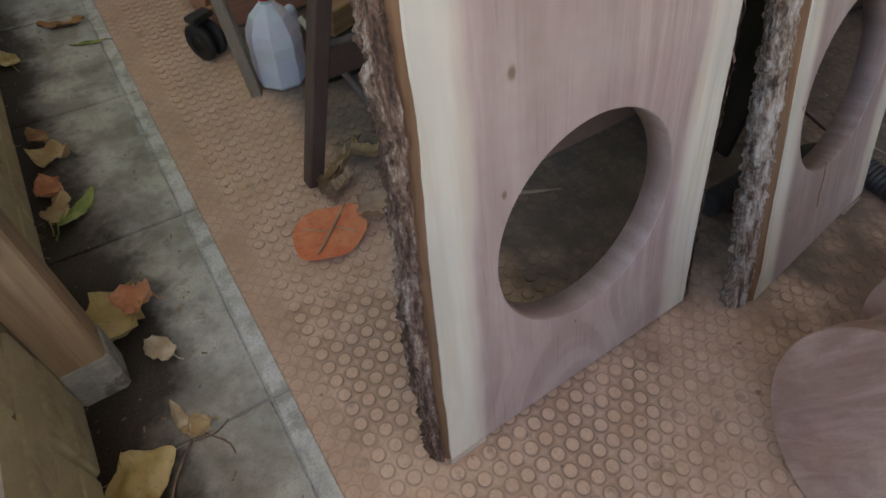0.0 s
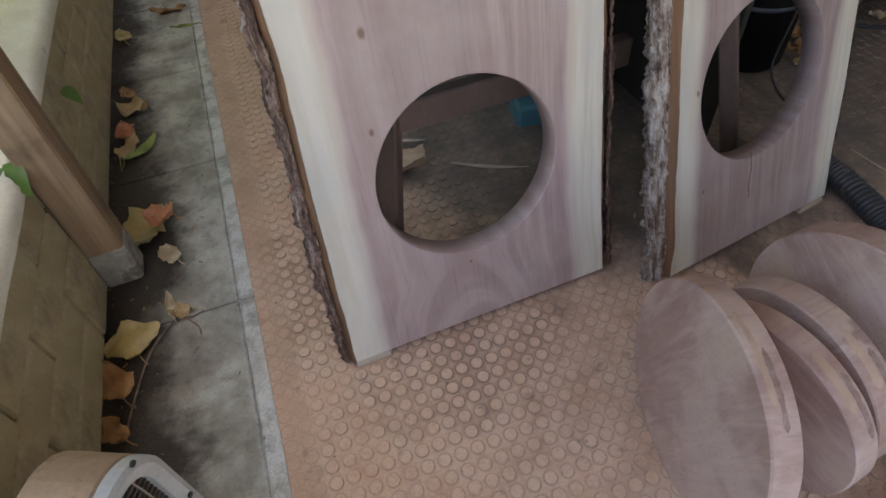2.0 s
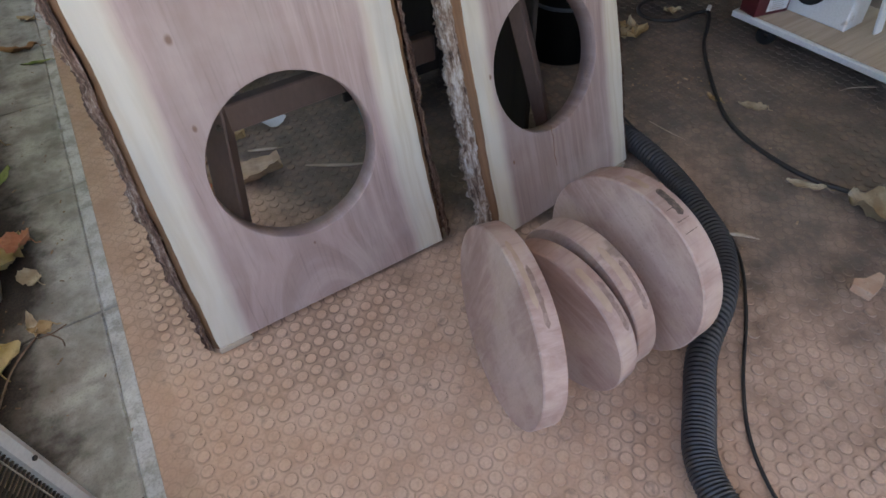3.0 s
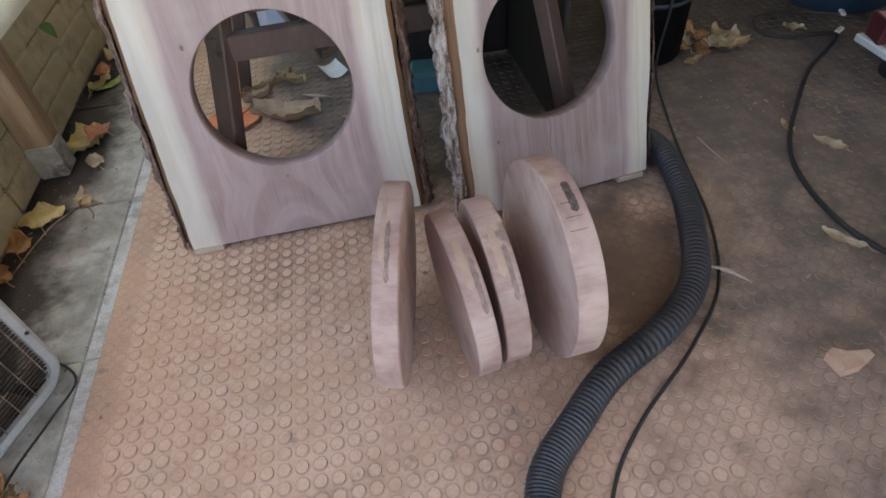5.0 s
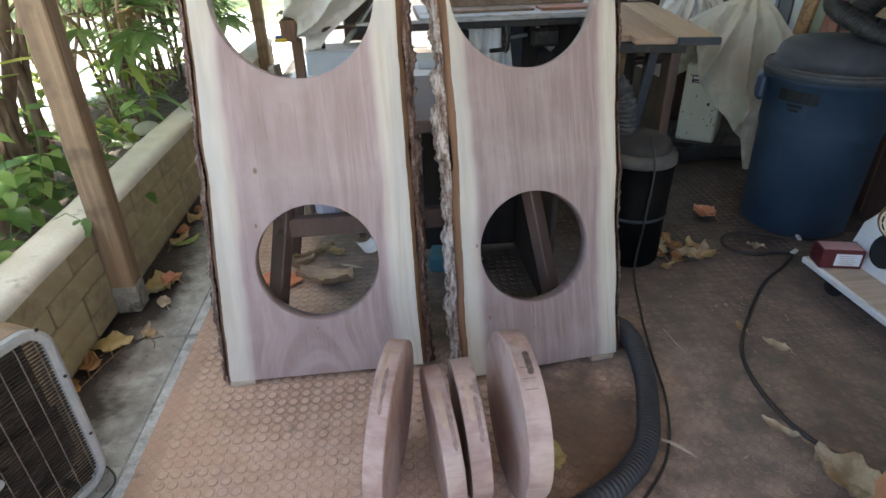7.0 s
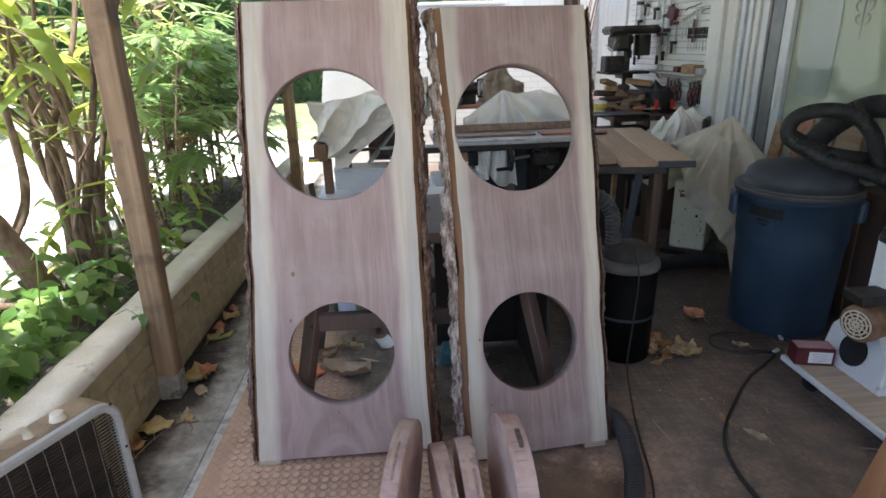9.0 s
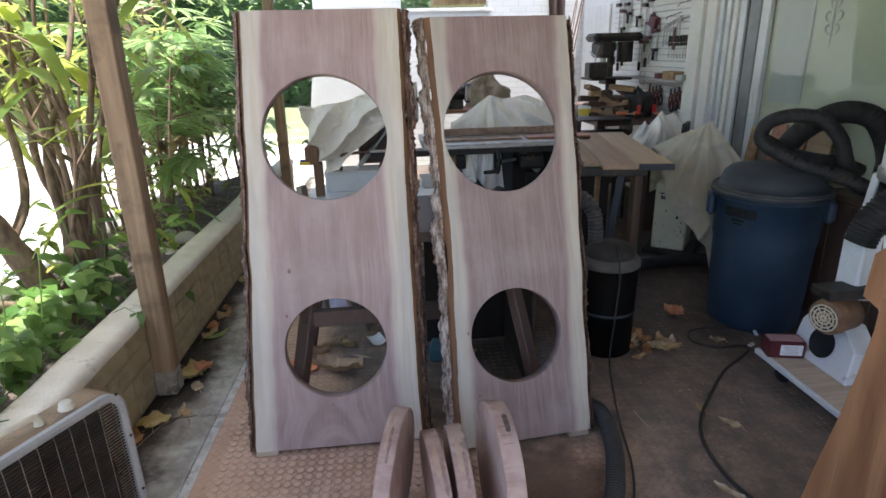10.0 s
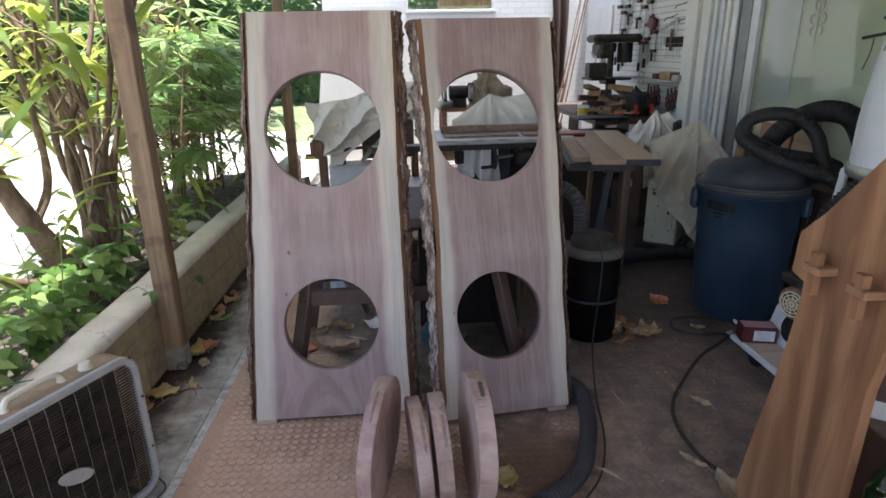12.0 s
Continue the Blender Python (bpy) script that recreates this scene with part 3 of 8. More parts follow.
M_LIDGREY = surface("dusty grey-blue plastic lid", (0.022, 0.027, 0.037), (0.046, 0.053, 0.064), 6, 0.6, bump=0.1)
M_CANVAS = surface("canvas cover", (0.62, 0.57, 0.47), (0.76, 0.73, 0.64), 3, 0.9, bump=0.3, fine=260, stain=(0.44, 0.36, 0.22), stain_scale=3.0, stain_at=(0.50, 0.68), dist=0.002)
M_CLOTH = surface("white cloth cover", (0.84, 0.82, 0.78), (0.88, 0.87, 0.83), 4, 0.9, bump=0.25, fine=260, stain=(0.48, 0.44, 0.37), stain_scale=4, stain_at=(0.58, 0.8), dist=0.002)
M_BAG = surface("white filter bag cloth", (0.70, 0.72, 0.76), (0.78, 0.80, 0.83), 5, 0.9, bump=0.2, fine=200)
M_IRON = surface("dark painted cast iron", (0.020, 0.018, 0.017), (0.048, 0.041, 0.036), 10, 0.5, 0.3, bump=0.2, stain=(0.16, 0.10, 0.065), stain_scale=12)
M_STEEL = surface("dull steel", (0.42, 0.42, 0.41), (0.55, 0.55, 0.54), 10, 0.4, 0.8, bump=0.1, stain=(0.25, 0.18, 0.12), stain_scale=9)
M_ALU = surface("aluminium frame", (0.60, 0.63, 0.66), (0.70, 0.73, 0.75), 6, 0.45, 0.3, bump=0.05)
M_ALUDARK = surface("dark anodised frame", (0.20, 0.21, 0.22), (0.28, 0.29, 0.30), 6, 0.45, 0.5, bump=0.05)
# near-black wood; panels in it stand in for deep shade
M_DARKWOOD = wood("near-black brown wood", (0.018, 0.012, 0.009), (0.034, 0.024, 0.019), "Z", 0.8, 0.8)
M_BAGCLOTH = surface("brown-beige cloth", (0.26, 0.20, 0.14), (0.40, 0.33, 0.25), 5, 0.9, bump=0.3, fine=200)
M_DUSTSHEET = surface("beige dust sheet", (0.82, 0.77, 0.69), (0.87, 0.83, 0.76), 4, 0.9, bump=0.25, fine=260, stain=(0.55, 0.47, 0.37), stain_scale=4, stain_at=(0.58, 0.8), dist=0.002)
M_ENAMEL = surface("cream machine enamel, chipped", (0.68, 0.66, 0.50), (0.74, 0.72, 0.57), 5, 0.4, bump=0.1, stain=(0.07, 0.055, 0.04), stain_scale=13, stain_at=(0.63, 0.66))
M_WHITEMETAL = surface("white painted sheet metal", (0.70, 0.71, 0.72), (0.77, 0.78, 0.79), 5, 0.4, bump=0.08, stain=(0.40, 0.36, 0.32), stain_scale=9, stain_at=(0.62, 0.75))
M_BROWN = surface("brown stained timber frame", (0.075, 0.045, 0.035), (0.12, 0.075, 0.06), 12, 0.55, bump=0.2, stretch=(1, 1, 0.3))
M_REDWOOD = wood("reddish board", (0.32, 0.14, 0.09), (0.46, 0.24, 0.17), "X")
M_DARKPLANK = wood("dark brown plank", (0.06, 0.032, 0.02), (0.105, 0.06, 0.038), "Z")
M_BOARD = wood("rough-sawn boards", (0.24, 0.15, 0.10), (0.42, 0.30, 0.21), "Y", 0.7, 0.6, island=0.25)
M_OFFCUT = wood("stacked offcuts", (0.26, 0.15, 0.07), (0.48, 0.31, 0.16), "X", 0.8, 0.65, island=0.35)


def oiled_timber():
    """Brown oiled wood with a wandering figure, dark heart streaks and pale curls."""
    k = Nodes("oiled timber")
    wave = k.n("TexWave")
    wave.bands_direction = "X"
    k.link(k.coords((1.0, 1.0, 0.13)), wave.inputs["Vector"])
    for name, val in (("Scale", 2.6), ("Distortion", 11.0), ("Detail", 4.0), ("Detail Scale", 1.1), ("Detail Roughness", 0.62)):
        wave.inputs[name].default_value = val
    g = wave.outputs["Fac"]
    broad = k.noise(k.coords((7, 7, 1.1)), 1.0, 4, 0.6, 0.8)
    fine = k.noise(k.coords((170, 170, 5)), 1.0, 3)
    col = k.mix(g, (0.245, 0.118, 0.058), (0.345, 0.182, 0.095))
    col = k.mix(k.math("MULTIPLY", k.step(broad, 0.50, 0.66), 0.62), col, (0.115, 0.052, 0.028))
    col = k.mix(k.math("MULTIPLY", k.step(broad, 0.44, 0.30), 0.5), col, (0.40, 0.225, 0.115))
    col = k.mix(k.math("MULTIPLY", k.step(fine, 0.5, 0.8), 0.4), col, (0.07, 0.03, 0.015))
    k.bump(k.math("ADD", g, fine), 0.12, 0.002)
    return k.set(col, k.math("MULTIPLY_ADD", fine, 0.2, 0.34))


M_TRESTLE = oiled_timber()
M_TRESTLE_END = wood("oiled end grain", (0.24, 0.125, 0.065), (0.36, 0.20, 0.11), "Y", 1.5, 0.5)
M_FANWHITE = surface("yellowed white fan paint", (0.34, 0.34, 0.325), (0.43, 0.43, 0.41), 8, 0.45, bump=0.08, stain=(0.36, 0.31, 0.24), stain_scale=12, stain_at=(0.6, 0.72))
M_FANTOP = surface("brown fan casing", (0.22, 0.145, 0.085), (0.33, 0.22, 0.135), 12, 0.5, bump=0.15, stain=(0.13, 0.08, 0.045), stain_scale=15)
M_BEAM = wood("brown beam timber", (0.16, 0.085, 0.05), (0.27, 0.155, 0.095), "Z", 0.8, 0.7)
M_PALEBLUE = surface("pale blue-grey machine paint", (0.66, 0.71, 0.75), (0.74, 0.79, 0.82), 5, 0.5, bump=0.08)
M_IVORY = plain("ivory plastic", (0.66, 0.61, 0.47), 0.4)
M_WIRE = surface("dusty chrome wire", (0.20, 0.175, 0.14), (0.32, 0.285, 0.235), 30, 0.45, 0.4, bump=0.05)
M_FANSLAT = surface("dusty brown grille slats", (0.030, 0.022, 0.017), (0.080, 0.058, 0.044), 20, 0.5, bump=0.1)
M_FANDARK = surface("dusty brown fan inside", (0.028, 0.021, 0.016), (0.060, 0.046, 0.036), 14, 0.7, bump=0.2)
M_JUG = Nodes("milky plastic").set((0.68, 0.72, 0.78), 0.35, Subsurface_Weight=0.3)
M_RED = plain("red plastic", (0.50, 0.03, 0.025), 0.4)
M_REDBOX = plain("dark red card", (0.09, 0.010, 0.015), 0.5)
M_PAPER = plain("white paper", (0.75, 0.77, 0.80), 0.7)
M_TEAL = plain("teal plastic", (0.06, 0.16, 0.19), 0.5)
M_DARKPRINT = plain("dark print", (0.006, 0.006, 0.007), 0.7)
M_RUST = surface("rusty motor end", (0.16, 0.085, 0.045), (0.30, 0.175, 0.10), 18, 0.6, 0.2, bump=0.15)
M_CAGE = plain("cream motor grille", (0.70, 0.58, 0.42), 0.5)
M_SOIL = surface("mulch and soil", (0.055, 0.042, 0.032), (0.15, 0.115, 0.088), 18, 0.95, bump=0.9, fine=90, stain=(0.42, 0.40, 0.37), stain_scale=22, stain_at=(0.6, 0.68), dist=0.02)
M_DRIVE = surface("pale sunlit paving", (0.55, 0.53, 0.48), (0.66, 0.64, 0.59), 1.5, 0.9, bump=0.2)
M_GRASS = surface("lawn", (0.10, 0.14, 0.055), (0.20, 0.23, 0.10), 5, 0.9, bump=0.8, fine=60, stain=(0.32, 0.29, 0.18), stain_scale=1.2, stain_at=(0.5, 0.7), dist=0.03)
M_STEM = surface("grey-brown stems", (0.12, 0.078, 0.052), (0.27, 0.19, 0.13), 30, 0.85, bump=0.5, fine=120, stretch=(1, 1, 0.4))
M_LEAF = leafy("broad green leaves", (0.10, 0.19, 0.045), (0.22, 0.34, 0.085), (0.55, 0.55, 0.12), 0.6)
M_PALM = leafy("fan palm leaflets", (0.13, 0.25, 0.075), (0.23, 0.39, 0.13), (0.42, 0.52, 0.24), 0.6)
M_VINE = leafy_each("glossy vine leaves", (0.045, 0.11, 0.022), (0.085, 0.18, 0.035), (0.33, 0.46, 0.14), 0.35)
M_HEDGE = leafy("dark hedge leaves", (0.035, 0.075, 0.028), (0.06, 0.12, 0.042), (0.11, 0.18, 0.07), 0.35)
M_FAR = leafy("sunlit garden leaves", (0.12, 0.21, 0.07), (0.20, 0.32, 0.11), (0.38, 0.46, 0.18), 0.5)
M_DRY = leafy("dry brown fronds", (0.16, 0.09, 0.04), (0.26, 0.17, 0.08), (0.36, 0.26, 0.13), 0.25)


def dead_leaf(name, c1, c2):
    k = Nodes(name)
    a = k.noise(k.coords(), 16, 4)
    b = k.noise(k.coords(), 90, 3)
    col = k.mix(k.step(a, 0.38, 0.66), c1, c2)
    col = k.mix(k.math("MULTIPLY", k.step(b, 0.55, 0.75), 0.45), col, tuple(c * 0.45 for c in c1))
    k.bump(a, 0.3, 0.004)
    return k.set(col, 0.65)


M_LTAN = dead_leaf("tan dead leaf", (0.36, 0.24, 0.11), (0.47, 0.35, 0.18))
M_LYEL = dead_leaf("yellow dead leaf", (0.42, 0.32, 0.11), (0.52, 0.42, 0.21))
M_LBRN = dead_leaf("brown dead leaf", (0.26, 0.13, 0.05), (0.40, 0.22, 0.09))
M_LORG = dead_leaf("orange dead leaf", (0.62, 0.17, 0.07), (0.72, 0.26, 0.12))
M_LRED = dead_leaf("russet dead leaf", (0.44, 0.17, 0.08), (0.55, 0.27, 0.15))
M_LGRN = dead_leaf("green fallen leaf", (0.16, 0.22, 0.05), (0.30, 0.34, 0.09))
M_LPALE = dead_leaf("pale dry leaf", (0.34, 0.26, 0.16), (0.52, 0.44, 0.30))


def glass(name, tint=(0.9, 0.95, 0.92), rough=0.02):
    k = Nodes(name)
    return k.set(tint, rough, Transmission_Weight=1.0, IOR=1.45)


M_GLASS = glass("door glass")
M_BOTTLE = glass("green bottle glass", (0.08, 0.45, 0.12), 0.05)
M_BLIND = surface("pale cream-green blind", (0.84, 0.83, 0.66), (0.88, 0.87, 0.72), 2, 0.8, bump=0.05)

# ---------------------------------------------------------------- setting: ground, floor, walls, roof
YARD = pose(0, 0, 0, 0, 0, -2.0)  # the porch edge runs two degrees off the boards' line
BED = YARD @ pose(0.026, 0, 0)


def box_ob(name, size, at, material, label, category, b=0.004, m=None, kind="structure"):
    ob = part(name, Geo().box(size, at, None, b), material, None, "", m)
    return tagged(ob, label, category, "", kind)


def uneven(u, v):
    x, y = -90 + 180 * u, -60 + 180 * v
    return (x, y, -0.06 + 0.05 * fbm((x * 0.1, y * 0.1, 0)) * (1 if math.hypot(x, y) > 12 else 0))


tagged(part("ground", Geo().grid(uneven, 60, 60), M_GRASS), "patchy green and straw-coloured lawn in sunlight", "lawn", "", "structure")
box_ob("road", (9.85, 26, 0.08), (-6.775, -2.5, -0.05), M_DRIVE, "pale sunlit driveway paving beside the planting bed", "driveway", 0.02, YARD)
box_ob("floor", (4.3, 12, 0.12), (1.35, 1.0, -0.072), M_CONCRETE, "concrete porch floor under the rubber mat", "floor", 0.004)
box_ob("pavement", (4.6, 4.2, 0.08), (-2.72, 6.75, -0.048), M_DRIVE, "pale sunlit paving beyond the end of the planting bed", "pavement", 0.01)
# paving outside the open end of the porch
box_ob("pavement", (12, 5, 0.1), (2.0, -7.6, -0.07), M_DRIVE, "pale paving outside the open end of the porch", "pavement", 0.01)

strip = thing("pavement", "weathered grey concrete edge strip with dark stains and dead leaves", "pavement", YARD, "", "structure")
for i in range(16):
    y0 = -3.535 + 0.645 * i
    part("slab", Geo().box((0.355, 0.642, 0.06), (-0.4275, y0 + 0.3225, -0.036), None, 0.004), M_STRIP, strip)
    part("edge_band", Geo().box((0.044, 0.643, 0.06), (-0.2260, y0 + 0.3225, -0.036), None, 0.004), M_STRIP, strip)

# planter wall: blocks in four courses under a rounded cap
planter = thing("planter_wall", "low cream-painted block planter wall with a whitish cap", "wall", BED, "", "structure")
part("core", Geo().box((0.15, 8.2, 0.40), (-0.713, 0.6, 0.195)), M_MORTAR, planter)
rng = random.Random(4)
blocks = [Geo().box((0.024, 0.383, 0.0955), (0, 0, 0), None, 0.006).mesh("block") for _ in range(1)]
blocks.append(Geo().box((0.024, 0.188, 0.0955), (0, 0, 0), None, 0.006).mesh("block"))
for me in blocks:
    me.materials.append(M_CREAM)
for c in range(4):
    y = -2.6 - (0.2 if c % 2 else 0.0)
    while y < 4.3:
        k = 1 if rng.random() < 0.16 else 0
        L = 0.195 if k else 0.39
        part("block", blocks[k], None, planter, "", pose(-0.632 + rng.uniform(-0.0035, 0.0035), y + L / 2, 0.049 + 0.0985 * c, rng.uniform(-0.4, 0.4), 0, rng.uniform(-0.3, 0.3)))
        y += L + 0.003


def cap_fn(u, v):
    a = math.pi * u
    y = -3.5 + 8.2 * v
    w = 0.004 * fbm((u * 3, y * 4, 2.0))
    return (-0.705 + (0.092 + w) * math.cos(a), y, 0.39 + (0.045 + w) * min(1, 1.35 * math.sin(a)) ** 0.8 if math.sin(a) > 0 else 0.39)


part("cap", Geo().grid(cap_fn, 12, 160), M_CAP, planter, "whitish rounded mortar cap")

bed = tagged(part("soil", Geo().grid(lambda u, v: (-0.79 - 1.05 * u, -3.4 + 8.0 * v, 0.33 + 0.05 * fbm((u * 4, v * 20, 0)) - 0.16 * u), 26, 120), M_SOIL, None, "", BED), "dark mulch and soil of the planting bed with pale chips", "soil", "", "structure")
box_ob("bed_edge", (0.1, 8.0, 0.28), (-1.87, 0.6, 0.08), M_CAP, "low whitish kerb behind the planting bed", "kerb", 0.02, BED)

# posts
for y in (0.570, 4.0):
    p = thing("post", "weathered brown square timber post on a plaster foot", "post", YARD @ pose(-0.545, y, 0, -2 if y < 1 else 0, 0, 2), "posts along the porch edge", "structure")
    part("shaft", Geo().box((0.096, 0.096, 2.5), (0, 0, 1.33), None, 0.006), M_POST, p)
    part("foot", Geo().box((0.104, 0.104, 0.135), (0, 0, 0.06), None, 0.010), M_PLASTER, p, "grey plaster patch round the post's foot")
box_ob("beam", (0.09, 6.5, 0.20), (-0.545, 1.80, 2.70), M_POST, "brown timber beam along the porch edge", "beam", 0.006, YARD)
# both ceilings are unseen: the brown one cuts light, the white one bounces it
box_ob("ceiling", (8.3, 4.75, 0.12), (3.40, -0.925, 2.83), M_CEIL, "unseen brown porch ceiling that keeps light down", "ceiling", 0.0)
box_ob("ceiling", (8.3, 3.394, 0.12), (3.40, 3.153, 2.83), M_CEILWHITE, "unseen white workshop ceiling added to bounce light", "ceiling", 0.0)

# rubber mat in two sheets with round studs
rubber = thing("rubber_mat", "tan dusty rubber mat with round studs, darker away from the edge", "mat", YARD, "", "structure")
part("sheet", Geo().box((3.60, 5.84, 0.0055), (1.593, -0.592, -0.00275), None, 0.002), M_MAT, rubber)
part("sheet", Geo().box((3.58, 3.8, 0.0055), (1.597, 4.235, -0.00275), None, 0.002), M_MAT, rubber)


NEAR = (-0.13, 0.61, -0.85, -0.22)  # the stretch of mat whose studs are pieces of their own


def stud_mesh(n, h):
    g = Geo()
    ring = [(math.cos(2 * math.pi * i / n), math.sin(2 * math.pi * i / n)) for i in range(n)]
    g.add([(0.0150 * c, 0.0150 * s, -0.0005) for c, s in ring] + [(0.0137 * c, 0.0137 * s, h) for c, s in ring], [(j, (j + 1) % n, n + (j + 1) % n, n + j) for j in range(n)] + [tuple(range(n, 2 * n))])
    me = g.mesh("stud")
    me.materials.append(M_MAT)
    return me


def stud_field(x0, x1, y0, y1, n):
    px, py = PITCH, PITCH
    xs, ys = [], []
    cols = int((x1 - x0) / px)
    rows = int((y1 - y0) / py)
    I, J = np.meshgrid(np.arange(cols), np.arange(rows), indexing="ij")
    X = (x0 + I * px).ravel()
    Y = (y0 + J * py).ravel()
    keep = np.abs(Y - 2.33) > 0.04
    X, Y = X[keep], Y[keep]
    rs = np.random.RandomState(3)
    X = X + rs.normal(0, 0.0006, len(X))
    Y = Y + rs.normal(0, 0.0006, len(Y))
    near = (X > NEAR[0]) & (X < NEAR[1]) & (Y > NEAR[2]) & (Y < NEAR[3])
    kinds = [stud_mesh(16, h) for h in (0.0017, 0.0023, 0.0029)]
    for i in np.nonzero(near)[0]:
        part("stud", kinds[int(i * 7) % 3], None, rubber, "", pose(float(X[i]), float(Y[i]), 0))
    X, Y = X[~near], Y[~near]
    H = 0.0030 - 0.0014 * rs.rand(len(X))
    a = np.arange(n) * 2 * np.pi / n
    ring = lambda r: np.stack([np.cos(a) * r, np.sin(a) * r], 1)
    N = len(X)
    V = np.zeros((N, 2 * n, 3))
    for k, r in ((0, 0.0150), (1, 0.0137)):
        V[:, k * n:(k + 1) * n, 0] = X[:, None] + ring(r)[:, 0]
        V[:, k * n:(k + 1) * n, 1] = Y[:, None] + ring(r)[:, 1]
        V[:, k * n:(k + 1) * n, 2] = -0.0005 if k == 0 else H[:, None]
    quads = np.array([[j, (j + 1) % n, n + (j + 1) % n, n + j] for j in range(n)])
    base = (np.arange(N) * 2 * n)[:, None, None]
    F = (quads[None] + base).reshape(-1, 4).tolist()
    T = (np.arange(n, 2 * n)[None] + (np.arange(N) * 2 * n)[:, None]).tolist()
    me = bpy.data.meshes.new("studs")
    me.from_pydata(V.reshape(-1, 3).tolist(), [], F + T)
    me.update()
    return me


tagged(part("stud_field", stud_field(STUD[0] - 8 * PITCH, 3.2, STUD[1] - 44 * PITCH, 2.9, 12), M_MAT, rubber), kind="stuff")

# back wall of painted brick with a high window, right wall with the sliding door
WIN = (0.92, 2.12, 2.06, 2.50)
back = thing("wall_back", "white-painted brick wall at the far end", "wall", None, "", "structure")
for x0, x1, z0, z1 in ((-0.2, WIN[0], 0, 2.77), (WIN[1], 3.47, 0, 2.77), (WIN[0], WIN[1], 0, WIN[2]), (WIN[0], WIN[1], WIN[3], 2.77)):
    part("masonry", Geo().box((x1 - x0, 0.2, z1 - z0), ((x0 + x1) / 2, 6.32, (z0 + z1) / 2)), M_BRICK, back)
win = thing("window_1", "high white-framed window in the brick wall", "window", None, "", "structure")
x0, x1, z0, z1 = WIN
for size, at in (((x1 - x0 + 0.06, 0.06, 0.04), ((x0 + x1) / 2, 6.23, z0 + 0.012)), ((x1 - x0 + 0.06, 0.06, 0.04), ((x0 + x1) / 2, 6.23, z1)), ((0.04, 0.06, z1 - z0 - 0.06), (x0 + 0.004, 6.23, (z0 + z1) / 2)), ((0.04, 0.06, z1 - z0 - 0.06), (x1 - 0.004, 6.23, (z0 + z1) / 2))):
    part("window_frame", Geo().box(size, at, None, 0.004), M_WHITE, win)
g = part("pane", Geo().box((x1 - x0 - 0.05, 0.006, z1 - z0 - 0.06), ((x0 + x1) / 2, 6.30, (z0 + z1) / 2)), M_GLASS, win)
g.visible_shadow = False
box_ob("eave", (0.75, 0.5, 0.09), (1.78, 6.75, 2.20), M_POST, "brown timber eave outside the high window", "eave", 0.005)

RX = 3.44
right = thing("wall_right", "white house wall along the porch", "wall", None, "", "structure")
for y0, y1, z0, z1 in ((-3.6, -0.6, 0, 2.77), (2.96, 6.22, 0, 2.77), (-0.6, 2.96, 2.2, 2.77)):
    part("masonry", Geo().box((0.16, y1 - y0, z1 - z0), (RX + 0.08, (y0 + y1) / 2, (z0 + z1) / 2)), M_WHITE, right)
door = thing("door_1", "sliding glass door in an aluminium frame with a pale blind behind", "door", None, "", "structure")
for yc, w, d in ((3.05, 0.20, 0.10), (2.86, 0.14, 0.07)):
    part("jamb", Geo().box((d, w, 2.25), (RX - d / 2 - 0.001, yc, 1.125), None, 0.006), M_WHITE, door, "white-painted door jamb")
for y, w, x, mt in ((2.735, 0.05, 3.405, M_ALU), (2.662, 0.055, 3.422, M_ALU), (2.585, 0.055, 3.430, M_WHITE), (2.495, 0.075, 3.440, M_ALU), (2.365, 0.135, 3.455, M_ALUDARK), (2.215, 0.095, 3.440, M_ALU), (0.82, 0.09, 3.45, M_ALU), (-0.5, 0.09, 3.45, M_ALU)):
    part("stile", Geo().box((0.04, w, 2.1), (x, y, 1.08), None, 0.004), mt, door)
# black strips stand in for the shaded gaps between the frame parts
for y, w in ((2.699, 0.014), (2.623, 0.012), (2.545, 0.014), (2.445, 0.016), (2.280, 0.028)):
    part("gap_strip", Geo().box((0.02, w, 2.1), (3.452, y, 1.08)), M_RUBBER, door, "black strip standing in for a shaded gap")
part("trim", Geo().box((0.05, 0.028, 2.2), (3.412, 2.945, 1.10), None, 0.004), M_REDWOOD, door, "narrow brown timber strip")
part("sheet", Geo().box((0.004, 0.34, 0.95), (3.474, 1.94, 1.63), None, 0.001), M_WHITE, door, "white sheet hung behind the glass")
for z in (0.06, 2.14):
    part("rail", Geo().box((0.05, 3.4, 0.08), (3.46, 1.1, z), None, 0.004), M_ALU, door)
for yc, w in ((1.51, 1.29), (0.16, 1.22)):
    gl = part("pane", Geo().box((0.006, w, 1.99), (3.452, yc, 1.10)), M_GLASS, door)
    gl.visible_shadow = False
    part("blind", Geo().box((0.01, w + 0.1, 2.0), (3.49, yc, 1.10)), M_BLIND, door, "pale green-cream blind behind the glass")
part("blind", Geo().box((0.01, 0.38, 2.0), (3.50, 2.42, 1.10)), M_BLIND, door)
pull = part("handle", Geo().box((0.02, 0.035, 0.16), (3.418, 2.23, 1.13), None, 0.006), M_WHITEMETAL, door, "pale door pull")
part("sticker", Geo().box((0.002, 0.04, 0.05), (3.428, 2.20, 1.50)), plain("pale red sticker", (0.6, 0.25, 0.2), 0.6), door, "small red and white sticker")
etch = Geo()
